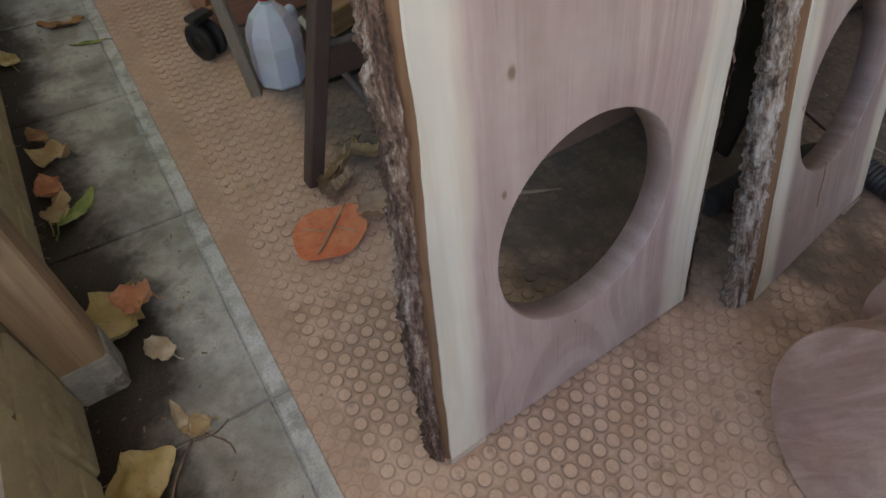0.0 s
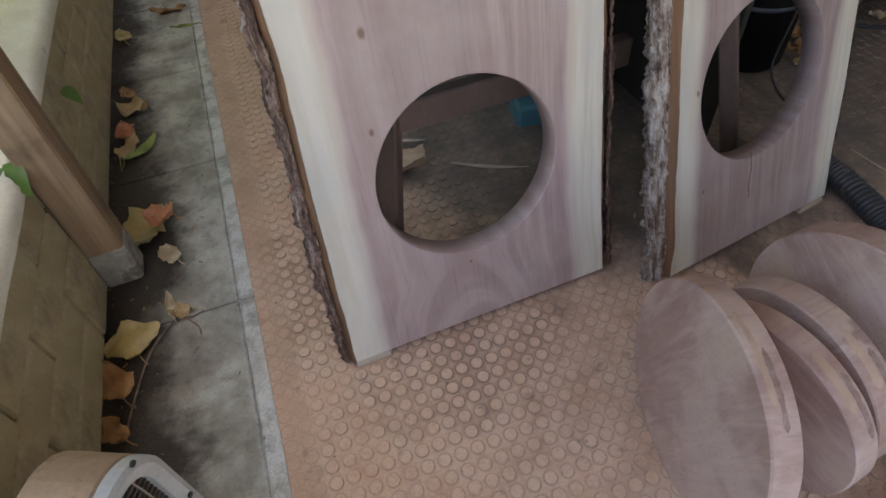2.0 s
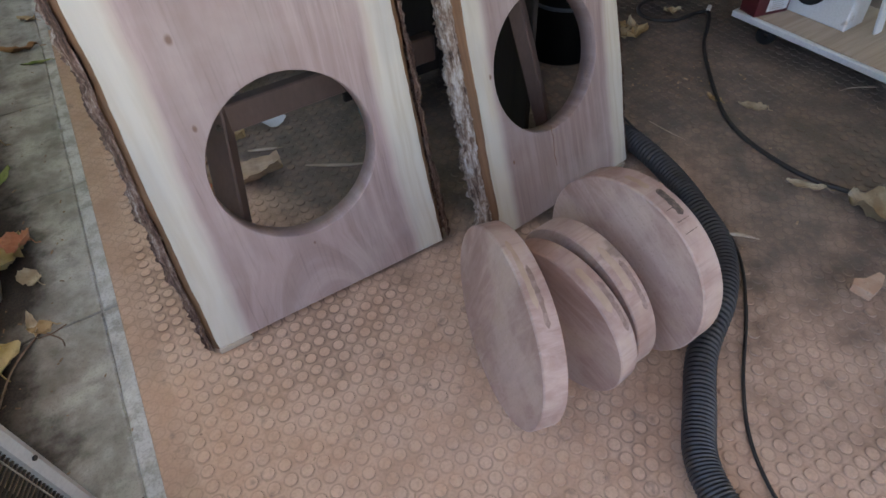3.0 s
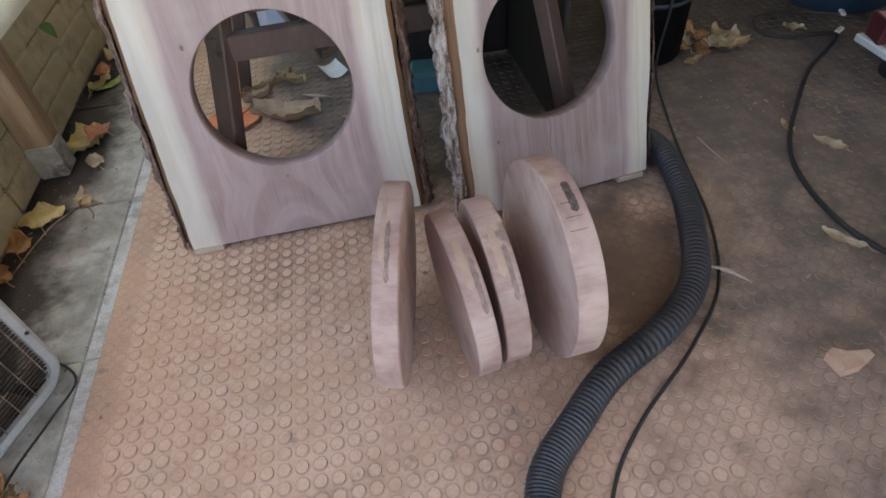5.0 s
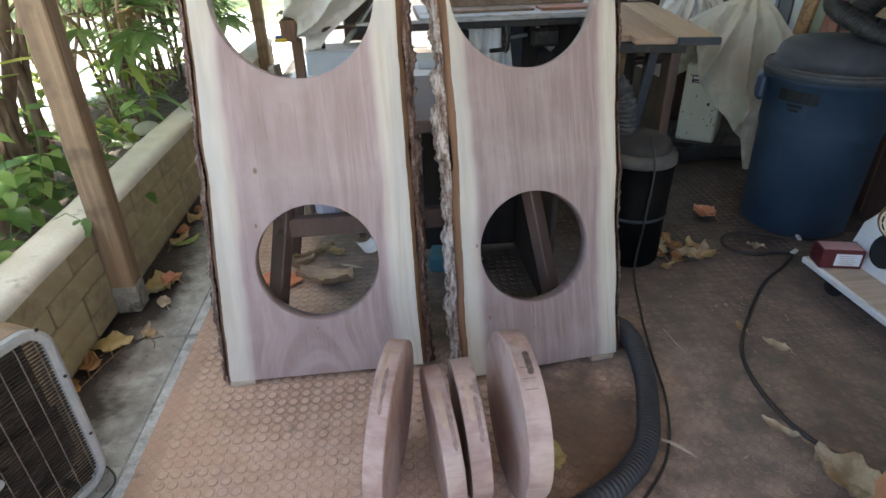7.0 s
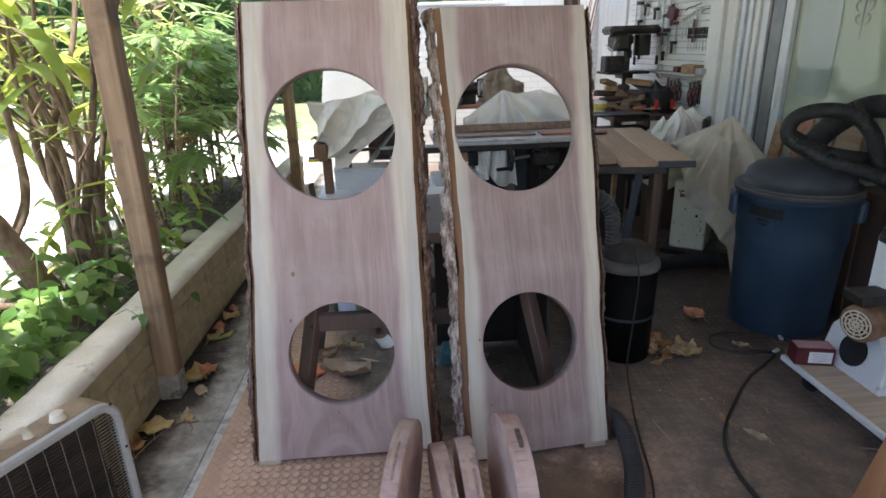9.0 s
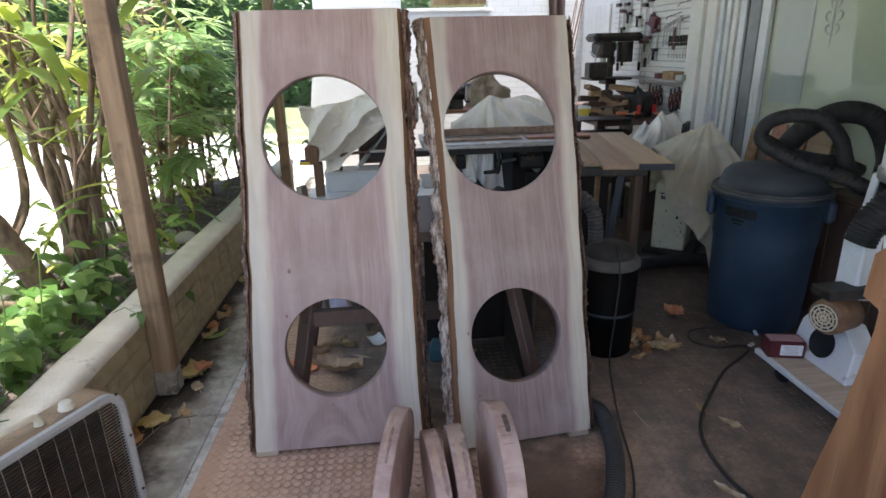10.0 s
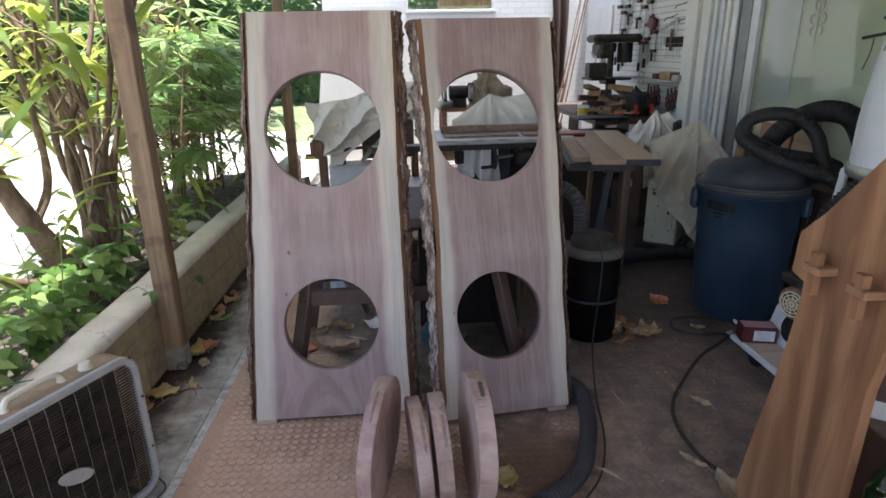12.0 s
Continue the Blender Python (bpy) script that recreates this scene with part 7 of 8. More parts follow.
def long_clamp(t):
    part("bar", Geo().box((0.010, 0.022, 0.70), (0, 0, -0.33), None, 0.002), M_STEEL, t)
    part("jaw", Geo().box((0.04, 0.10, 0.035), (-0.01, 0.02, -0.06), None, 0.006), M_IRON, t, "dark jaw")
    part("slider", Geo().box((0.04, 0.09, 0.035), (-0.01, 0.02, -0.42), None, 0.006), M_REDBOX, t, "dark red slider")
    part("screw", Geo().cyl(0.008, (-0.01, 0.055, -0.42), (-0.01, 0.055, -0.62), 8), M_STEEL, t)
    part("grip", Geo().cyl(0.016, (-0.01, 0.055, -0.62), (-0.01, 0.055, -0.71), 8), M_DARKWOOD, t, "dark wooden grip")


for y, z in ((4.02, 2.06), (4.16, 2.02), (4.62, 2.06), (4.74, 2.00), (4.86, 2.07)):
    hung("long_clamp", "long steel bar clamp hanging on the slat wall", y, z, long_clamp)


def spanner(t):
    part("shank", Geo().box((0.006, 0.016, 0.17), (0, 0, -0.09), None, 0.002), M_STEEL, t)
    part("head", Geo().cyl(0.020, (-0.005, 0, 0.0), (0.005, 0, 0.0), 12), M_STEEL, t)


for i in range(6):
    hung("spanner", "dull steel spanner hanging on the slat wall", 3.42 + 0.06 * i, 1.80 - 0.015 * i, spanner)
for i, (y, z) in enumerate(((3.35, 1.93), (3.25, 1.80), (3.55, 1.83), (4.6, 1.92), (3.45, 2.05))):
    hung("hook_rod", "thin dark bent rod on the slat wall", y, z, rod)
for i, (y, z) in enumerate(((4.05, 1.80), (4.30, 2.05), (4.55, 2.10), (4.70, 1.95), (3.85, 1.72))):
    hung("bar_clamp", "red bar clamp hanging on the slat wall", y, z, clampv)
hung("try_square", "red and steel try square on the slat wall", 3.98, 1.86, square)
hung("try_square", "dark red and steel square on the slat wall", 3.50, 1.70, square)
tagged(part("red_tray", Geo().box((0.05, 0.15, 0.11), (0, 0, 0), pose(3.375, 3.92, 1.79, 15, 0, 0), 0.008), M_REDBOX), "dark red metal tray hung on the slat wall", "tray")
hub = thing("tape_coil", "coil of grey wire hung on the slat wall", "wire coil")
part("coil", Geo().tube([(3.39, 4.12 + 0.07 * math.cos(a * 0.35), 1.24 + 0.07 * math.sin(a * 0.35)) for a in range(19)], 0.006, 6), M_STEEL, hub)

# white plank door, sticks and hanging cloth in the far corner
pd = thing("door_2", "white vertical plank door in the far corner", "door", None, "", "structure")
for i in range(6):
    part("plank", Geo().box((0.03, 0.148, 2.05), (3.423, 5.28 + 0.152 * i, 1.03), None, 0.004), M_WHITE, pd)
M_STICK = wood("brown stick", (0.10, 0.048, 0.03), (0.17, 0.09, 0.055), "Z")
for i, (x0, x1, r) in enumerate(((2.62, 3.25, 0.014), (2.70, 3.29, 0.011), (2.58, 3.21, 0.010), (2.66, 3.24, 0.008))):
    tagged(part("stick", Geo().tube([(x0, 5.2, 0.003), ((x0 + x1) / 2, 5.45, 1.1), (x1, 5.7 + 0.06 * i, 2.25)], lambda s, i: r * (1.2 - 0.6 * s), 6), M_STICK), "thin brown wooden stick leaning in the corner", "stick", "sticks in the corner")
drape(lambda u, v: (2.885 + 0.26 * u + 0.10 * v * (1 - u) + 0.01 * math.sin(v * 5), 6.14 + 0.05 * math.sin(u * 14) * (0.4 + v), 2.45 - 1.42 * v), 24, 20, M_BROWN, "hanging_cloth", "dark brown cloth hanging on the brick wall", "cloth")

# table with rough boards, and the covered machine beside it
dv = Vector((0.255, 1.375, 0)).normalized()
pv = Vector((dv.y, -dv.x, 0))
RT = pose(1.985, 1.33, 0, 0, 0, -10.5)
t2 = thing("router_table", "dark steel-legged table holding rough boards", "table", RT)
part("top", Geo().box((0.42, 1.30, 0.05), (0, 0.65, 0.835), None, 0.004), M_IRON, t2)
part("leg", bar(Geo(), (0.075, 0.08, 0.81), (-0.02, 0.10, 0.0), 0.045, 0.045), M_LIDGREY, t2, "splayed grey steel leg")
part("leg", Geo().box((0.05, 0.12, 0.81), (0.175, 0.10, 0.405), None, 0.004), M_DARKPLANK, t2, "brown timber plank leg")
for x in (-0.17, 0.17):
    part("leg", Geo().box((0.045, 0.045, 0.81), (x, 1.24, 0.405), None, 0.004), M_LIDGREY, t2)
# a real brown panel, made wider so it stands in for shade
part("panel", Geo().box((0.80, 0.02, 0.80), (-0.20, 1.05, 0.405), None, 0.003), M_DARKWOOD, t2, "dark brown panel, widened to darken the space behind")
part("brace", bar(Geo(), (0.02, 0.62, 0.0), (0.03, 0.60, 0.81), 0.035, 0.025), M_OFFCUT, t2, "pale timber strut")
TONES = [wood("wide board", a, b, "Y", 0.35, 0.6) for a, b in (((0.27, 0.175, 0.11), (0.38, 0.26, 0.175)), ((0.44, 0.32, 0.215), (0.54, 0.41, 0.29)), ((0.33, 0.215, 0.14), (0.45, 0.31, 0.21)))]
for i, (w, L, off, back, col) in enumerate(((0.10, 1.30, -0.145, 0.10, 0), (0.200, 1.40, 0.008, 0.0, 2), (0.210, 1.39, 0.215, 0.0, 1))):
    c = Vector((2.00, 1.27, 0.877 + 0.002 * i)) + pv * off + dv * (L / 2 + back)
    tagged(part("board", Geo().box((w, L, 0.032), (0, 0, 0), None, 0.003), TONES[col], None, "", pose(c.x, c.y, c.z, 0, 0, -10.5)), "rough-sawn brown board lying on a table", "board", "boards on the table")
c = Vector((2.00, 1.255, 0.881)) + pv * 0.215
tagged(part("steel_plate", Geo().box((0.205, 0.03, 0.036), (0, 0, 0), pose(c.x, c.y, c.z, 0, 0, -10.5), 0.003), M_LIDGREY), "dark steel bar at the end of a board", "bar")

jm = thing("jointer", "cream chipped enamel machine cabinet on a mobile base", "machine", pose(2.836, 2.135, 0.0, 0, 0, -37))
part("cabinet", Geo().box((0.25, 0.30, 0.52), (0, 0.04, 0.305), None, 0.012), M_ENAMEL, jm)
part("base", Geo().box((0.36, 0.40, 0.04), (0, 0.04, 0.024), None, 0.006), M_IRON, jm)
part("emblem", Geo().box((0.06, 0.002, 0.05), (-0.05, -0.1115, 0.47)), M_REDBOX, jm, "dark red emblem")
part("emblem_bars", Geo().box((0.046, 0.001, 0.016), (-0.05, -0.1132, 0.478)).box((0.03, 0.001, 0.004), (-0.05, -0.1132, 0.455)), M_PAPER, jm, "white marks of the emblem")
rng = random.Random(31)
chips = Geo()
for i in range(26):
    r = rng.uniform(0.003, 0.010)
    chips.box((r * rng.uniform(0.7, 1.6), 0.0012, r * rng.uniform(0.8, 2.2)), (min(0.115, rng.gauss(0.095, 0.025) if rng.random() < 0.75 else rng.uniform(-0.11, 0.11)), -0.1108, min(0.5, max(0.07, rng.gauss(0.26, 0.10)))))
for i in range(12):
    r = rng.uniform(0.003, 0.009)
    chips.box((0.0012, r * rng.uniform(0.7, 1.6), r * rng.uniform(0.8, 2.0)), (0.1258, rng.uniform(-0.09, -0.02), rng.uniform(0.08, 0.4)))
tagged(part("chips", chips, M_DARKPRINT, jm), "dark chips in the enamel", kind="stuff")
part("bed", Geo().box((0.16, 0.34, 0.12), (0.02, 0.06, 0.76), None, 0.01), M_IRON, jm)
part("column", Geo().box((0.18, 0.22, 0.14), (0.02, 0.05, 0.632), None, 0.01), M_IRON, jm)
part("fence", Geo().box((0.03, 0.20, 0.20), (0.03, -0.02, 0.92), None, 0.006), M_IRON, jm)


drape(tent(
    ((0.0, 2.60, 2.11, 0.84), (0.20, 2.72, 2.00, 0.935), (0.38, 2.82, 1.94, 0.985), (0.55, 2.915, 1.885, 1.052), (0.72, 2.985, 1.80, 0.93), (1.0, 3.12, 1.68, 0.72)),
    ((0.0, 2.65, 2.00, 0.66), (0.12, 2.68, 1.96, 0.50), (0.30, 2.76, 1.85, 0.335), (0.46, 2.84, 1.78, 0.265), (0.54, 2.90, 1.74, 0.19), (0.60, 2.92, 1.68, 0.02), (0.75, 2.98, 1.61, 0.02), (1.0, 3.16, 1.52, 0.02)),
    (2.90, 1.05), (0.16, 0.30, 0.32), 1.3, 9.0, 0.085, 0.9), 120, 100, M_CANVAS, "canvas_cover", "stained beige canvas thrown over a machine, trailing on the floor")
drape(tent(
    ((0.0, 2.78, 2.86, 0.82), (0.16, 2.85, 2.80, 0.955), (0.28, 2.89, 2.82, 0.90), (0.50, 2.985, 2.78, 1.035), (0.62, 3.02, 2.79, 0.985), (0.76, 3.08, 2.76, 1.02), (1.0, 3.20, 2.76, 0.90)),
    ((0.0, 2.70, 2.66, 0.78), (0.3, 2.78, 2.56, 0.70), (0.5, 2.92, 2.52, 0.74), (0.7, 3.02, 2.52, 0.66), (1.0, 3.20, 2.56, 0.70)),
    (2.985, 1.03), (0.06, 0.16, 0.20), 3.1, 15.0, 0.06, 1.0), 90, 40, M_CLOTH, "cloth_cover", "white crumpled cloth over a machine part")
tagged(part("support_box", Geo().box((0.26, 0.20, 0.74), (2.98, 2.76, 0.373), None, 0.004), M_BROWN), "dark cabinet under a crumpled cloth", "cabinet")
tagged(part("floor_hose", ribbed([(2.05, 1.55, 0.05), (2.4, 1.75, 0.05), (2.8, 1.80, 0.05), (3.1, 1.70, 0.05), (3.3, 1.6, 0.05)], 300, 0.045, 0.004, 60), M_RUBBER), "thick black hose along the floor behind the bin", "hose", "dust hoses")

# table saw with fence, rails and handwheel
saw = thing("table_saw", "grey cast-iron table saw with wooden fence and steel rails", "table saw")
part("table", Geo().box((1.30, 0.66, 0.04), (1.55, 2.60, 0.875), None, 0.006), M_STEEL, saw)
part("front_rail", Geo().box((1.9, 0.04, 0.045), (1.45, 2.225, 0.850), None, 0.006), M_IRON, saw, "black steel front rail")
part("rail_bar", Geo().box((1.9, 0.02, 0.020), (1.45, 2.19, 0.884), None, 0.004), M_STEEL, saw, "bright steel scale bar")
part("fence", Geo().box((1.05, 0.03, 0.055), (1.60, 2.74, 0.925), None, 0.003), M_BOARD, saw, "wooden fence board")
part("fence_top", Geo().box((0.60, 0.14, 0.016), (1.38, 2.48, 0.904), None, 0.003), M_BOARD, saw, "brown board on the table")
part("push_board", Geo().box((0.50, 0.16, 0.018), (1.97, 2.46, 0.905), None, 0.003), M_REDWOOD, saw, "reddish board on the table")
part("cabinet", Geo().box((0.10, 0.40, 0.85), (1.57, 2.62, 0.427), None, 0.01), M_LIDGREY, saw, "grey column of the saw")
part("trunnion", Geo().box((0.20, 0.30, 0.12), (1.74, 2.44, 0.74), pose(0, 0, 0), 0.02), M_IRON, saw, "cast trunnion under the table")
part("trunnion_arm", bar(Geo(), (1.66, 2.34, 0.80), (1.80, 2.36, 0.66), 0.06, 0.05), M_STEEL, saw, "slanting steel bracket")
part("motor", Geo().cyl(0.085, (1.72, 2.50, 0.60), (1.98, 2.50, 0.60), 20), M_IRON, saw, "dark motor")
whl = part("handwheel", Geo().lathe([(0.074, -0.010), (0.084, -0.010), (0.090, 0.0), (0.084, 0.010), (0.074, 0.010), (0.072, 0.0), (0.074, -0.010)], 28, pose(1.44, 2.19, 0.765, 0, 90, 0)), M_IRON, saw, "black handwheel seen nearly edge-on")
part("hub", Geo().cyl(0.022, (1.42, 2.19, 0.765), (1.47, 2.19, 0.765), 14), M_IRON, whl)
part("spoke_cross", Geo().box((0.012, 0.15, 0.02), (1.44, 2.19, 0.765)).box((0.012, 0.02, 0.15), (1.44, 2.19, 0.765)), M_IRON, whl)
part("crank", Geo().cyl(0.013, (1.44, 2.18, 0.700), (1.335, 2.16, 0.698), 10), M_IRON, whl, "black crank handle")
part("shaft", Geo().cyl(0.012, (1.44, 2.19, 0.765), (1.60, 2.28, 0.765), 8), M_STEEL, saw)
part("extension_leg", Geo().box((0.05, 0.05, 0.83), (0.62, 2.25, 0.415), None, 0.003), M_IRON, saw)
part("switch_box", Geo().box((0.07, 0.06, 0.10), (1.17, 2.22, 0.775), None, 0.006), M_DARKPRINT, saw, "black switch box")
part("block", Geo().box((0.05, 0.05, 0.07), (1.105, 2.22, 0.79), None, 0.004), M_OFFCUT, saw, "small wood block")
part("outfeed", Geo().box((0.40, 0.24, 0.06), (1.07, 2.36, 0.615), None, 0.006), M_WHITEMETAL, saw, "pale sheet-metal guard")
drape(tent(
    ((0.0, 1.20, 3.02, 0.975), (0.06, 1.25, 3.02, 0.995), (0.38, 1.545, 3.10, 1.185), (0.55, 1.68, 3.12, 1.150), (0.80, 1.88, 3.12, 1.178), (1.0, 2.12, 3.14, 1.08)),
    ((0.0, 1.19, 2.90, 0.86), (0.30, 1.42, 2.84, 0.80), (0.6, 1.72, 2.86, 0.78), (1.0, 2.16, 2.92, 0.76)),
    (1.545, 1.185), (0.03, 0.40, 0.30), 0.6, 6.0, 0.06, 0.6), 130, 90, M_CLOTH, "cloth_cover", "white cloth cover peaked over a machine")
tagged(part("covered_machine", Geo().box((0.74, 0.34, 0.92), (1.66, 3.30, 0.463), None, 0.01), M_LIDGREY), "machine body hidden under a white cloth", "machine")
drape(lambda u, v: (1.20 + 0.29 * u + 0.03 * v * math.sin(9 * u), 2.30 + 0.05 * math.sin(u * 15 + 2 * v) * (0.3 + v) + 0.02 * math.sin(u * 31), 0.828 - v * (0.16 + 0.14 * u + 0.03 * math.sin(11 * u))), 40, 24, M_CLOTH, "cloth", "white cloth hanging in folds below the saw's rail", "cloth")
st3 = thing("grinder_stand", "brown timber stand holding a bench grinder", "stand")
part("top", Geo().box((0.55, 0.42, 0.04), (1.48, 4.55, 0.93), None, 0.004), M_REDWOOD, st3)
for x in (1.25, 1.72):
    for y in (4.38, 4.72):
        part("leg", Geo().box((0.06, 0.06, 0.91), (x, y, 0.455), None, 0.004), M_REDWOOD, st3)
gr = thing("bench_grinder", "grey bench grinder with two wheels", "grinder", pose(1.42, 4.50, 0.951))
part("body", Geo().cyl(0.075, (-0.10, 0, 0.16), (0.10, 0, 0.16), 20), M_IRON, gr)
part("foot", Geo().box((0.18, 0.14, 0.10), (0, 0, 0.05), None, 0.01), M_IRON, gr)
for s in (-1, 1):
    part("wheel", Geo().cyl(0.08, (0.13 * s, 0, 0.16), (0.165 * s, 0, 0.16), 24), M_STEEL, gr)
    part("guard", Geo().lathe([(0.10, -0.03), (0.105, 0.0), (0.10, 0.03)], 20, pose(0.148 * s, 0, 0.16, 0, 90, 0), True, math.pi * 1.2), M_IRON, gr)
tagged(part("silver_tray", Geo().lathe([(0.0001, 0), (0.10, 0), (0.11, 0.07), (0.10, 0.075), (0.0001, 0.05)], 24, pose(1.25, 4.42, 0.951)), M_STEEL), "steel bowl on the grinder stand", "bowl")
drape(cover(1.83, 4.62, 0.19, 0.19, 1.12, 0.70, (-0.02, 0.0, 1.33), 2.2, 0.10, 0, 2.4), 60, 26, M_BAGCLOTH, "canvas_cover", "brown-beige cloth bag over a tall machine")
tagged(part("tall_machine", Geo().box((0.26, 0.26, 1.06), (1.83, 4.64, 0.533), None, 0.01), M_IRON), "tall machine under a beige cloth", "machine")

# covered bench beyond the first board
b3 = thing("side_bench", "timber bench with a pale steel machine bed", "bench")
part("beam", Geo().box((0.10, 0.55, 0.134), (0.05, 2.725, 0.824), None, 0.006), M_BEAM, b3, "brown timber beam, sawn end")
part("leg", Geo().box((0.066, 0.07, 0.757), (0.083, 2.56, 0.3785), None, 0.005), M_BEAM, b3)
part("leg", Geo().box((0.066, 0.07, 0.757), (0.85, 2.95, 0.3785), None, 0.005), M_BEAM, b3)
part("deck", Geo().box((0.92, 0.60, 0.03), (0.46, 2.68, 0.475), None, 0.004), M_WHITEMETAL, b3, "pale lower deck")
bed = part("bed", Geo().box((0.42, 0.24, 0.145), (0.355, 2.52, 0.6175), None, 0.006), M_PALEBLUE, b3, "pale blue-grey steel machine bed")
part("bed_rim", Geo().box((0.43, 0.25, 0.012), (0.355, 2.52, 0.697), None, 0.003), M_WHITEMETAL, bed, "pale machined top edge")
part("housing", Geo().box((0.44, 0.20, 0.30), (0.62, 2.80, 0.855), None, 0.01), M_BROWN, b3, "brown machine housing")
part("guide", bar(Geo(), (0.40, 2.60, 0.70), (0.66, 2.64, 1.02), 0.10, 0.02), M_STEEL, b3, "grey slanting steel guide")
part("clamp_post", Geo().box((0.030, 0.03, 0.10), (0.262, 2.47, 0.753), None, 0.003), M_IRON, b3, "black upright")
part("bail", Geo().tube(spline([(0.262, 2.47, 0.80), (0.30, 2.46, 0.828), (0.42, 2.46, 0.836), (0.53, 2.46, 0.840), (0.572, 2.46, 0.825), (0.58, 2.46, 0.76), (0.565, 2.48, 0.71)], 28), 0.012, 8), M_DARKPLANK, b3, "dark brown bent handle")
part("yellow_strip", Geo().box((0.08, 0.05, 0.022), (-0.005, 2.46, 0.770), None, 0.004), plain("yellow paint", (0.7, 0.5, 0.03), 0.5), b3, "yellow paint mark")
part("blue_strip", Geo().box((0.045, 0.04, 0.016), (-0.018, 2.47, 0.789), None, 0.003), plain("blue paint", (0.05, 0.08, 0.25), 0.5), b3, "blue scrap beside the beam")
drape(tent(
    ((0.0, -0.01, 2.64, 1.155), (0.30, 0.27, 2.66, 1.195), (0.55, 0.48, 2.72, 1.245), (0.62, 0.53, 2.74, 1.270), (0.75, 0.66, 2.78, 1.290), (1.0, 0.90, 2.85, 1.33)),
    ((0.0, 0.0, 2.58, 1.12), (0.12, 0.05, 2.50, 0.97), (0.25, 0.12, 2.45, 0.84), (0.37, 0.19, 2.42, 0.71), (0.44, 0.26, 2.42, 0.715), (0.52, 0.31, 2.44, 0.79), (0.65, 0.44, 2.47, 0.89), (0.82, 0.63, 2.52, 1.02), (1.0, 0.86, 2.57, 1.11)),
    (-0.05, 0.60), (0.03, 0.30, 0.25), 4.0, 7.0, 0.10, 1.2), 150, 90, M_DUSTSHEET, "canvas_cover", "off-white canvas thrown over a bench machine")
drape(lambda u, v: (-0.015 + 0.09 * u, 2.46 + 0.10 * v + 0.01 * math.sin(9 * u), 0.894 + 0.055 * abs(math.sin(3.1 * u + 1.5 * v)) * (1 - 0.5 * v) + 0.015 * fbm((u * 4, v * 4, 2))), 14, 10, M_BAGCLOTH, "rag", "crumpled grey-brown rag on a bench beam", "rag")
for i, x in enumerate((0.48, 0.60, 0.66)):
    tagged(part("rod", Geo().cyl(0.006, (x, 2.85, 1.10), (x + 0.01, 2.88, 1.34 - 0.05 * i), 6), M_IRON), "thin dark rod standing behind the canvas", "rod", "rods behind the canvas")
tagged(part("white_panel", Geo().prism([(-0.56, 0.0), (0.75, 0.0), (0.75, 2.1), (-0.27, 2.1)], 0.03, pose(0.15, 5.70, 0.003)), M_WHITE), "tall white panel standing behind the benches", "panel")
low = thing("low_shelf", "dark low shelf between the benches", "shelf")
part("top", Geo().box((0.50, 0.45, 0.03), (0.90, 1.60, 0.66), None, 0.004), M_WHITEMETAL, low)
part("middle", Geo().box((0.50, 0.45, 0.03), (0.90, 1.60, 0.36), None, 0.004), M_BROWN, low)
for x in (0.67, 1.13):
    part("side", Geo().box((0.025, 0.45, 0.66), (x, 1.60, 0.33), None, 0.003), M_BROWN, low)
tagged(part("pale_gourd", Geo().lathe([(0.0001, 0.0), (0.035, 0.006), (0.05, 0.03), (0.035, 0.052), (0.0001, 0.06)], 16, pose(0.80, 1.42, 0.377)), M_IVORY), "pale rounded lump of wood on a shelf", "wood lump")

# ---------------------------------------------------------------- garden


def leaf(g, base, way, up, L, W, droop=0.25, fold=0.18, n=4, shape=0.9):
    """One blade with a folded midrib that bends down along its length."""
    way, up = Vector(way).normalized(), Vector(up)
    side = way.cross(up)
    if side.length < 1e-4:
        side = way.cross(Vector((1, 0, 0)))
    side.normalize()
    nor = side.cross(way).normalized()
    vs, fs = [], []
    for i in range(n + 1):
        t = i / n
        w = W / 2 * math.sin(math.pi * min(0.985, max(0.03, t ** shape))) ** 0.75
        c = Vector(base) + way * (L * t) + Vector((0, 0, -1)) * (droop * L * t * t)
        vs += [c - side * w + nor * (fold * w), c, c + side * w + nor * (fold * w)]
    for i in range(n):
        a = 3 * i
        fs += [(a, a + 1, a + 4, a + 3), (a + 1, a + 2, a + 5, a + 4)]
    g.add(vs, fs, True)


def heart(g, base, way, up, L, W, droop=0.15):
    """A heart-shaped blade."""
    way, up = Vector(way).normalized(), Vector(up)
    side = way.cross(up).normalized()
    nor = side.cross(way).normalized()
    prof = ((-0.08, 0.30), (0.10, 0.82), (0.32, 1.0), (0.58, 0.78), (0.82, 0.36), (1.0, 0.03))
    vs, fs = [], []
    for t, w in prof:
        c = Vector(base) + way * (L * max(t, 0.0)) - Vector((0, 0, 1)) * (droop * L * t * t)
        e = Vector(base) + way * (L * t) - Vector((0, 0, 1)) * (droop * L * t * t)
        vs += [e - side * (w * W / 2) + nor * (0.12 * w * W), c, e + side * (w * W / 2) + nor * (0.12 * w * W)]
    for i in range(len(prof) - 1):
        a = 3 * i
        fs += [(a, a + 1, a + 4, a + 3), (a + 1, a + 2, a + 5, a + 4)]
    g.add(vs, fs, True)


def rdir(r, lo=-0.2, hi=0.8):
    a = r.uniform(0, 2 * math.pi)
    return Vector((math.cos(a), math.sin(a), r.uniform(lo, hi))).normalized()


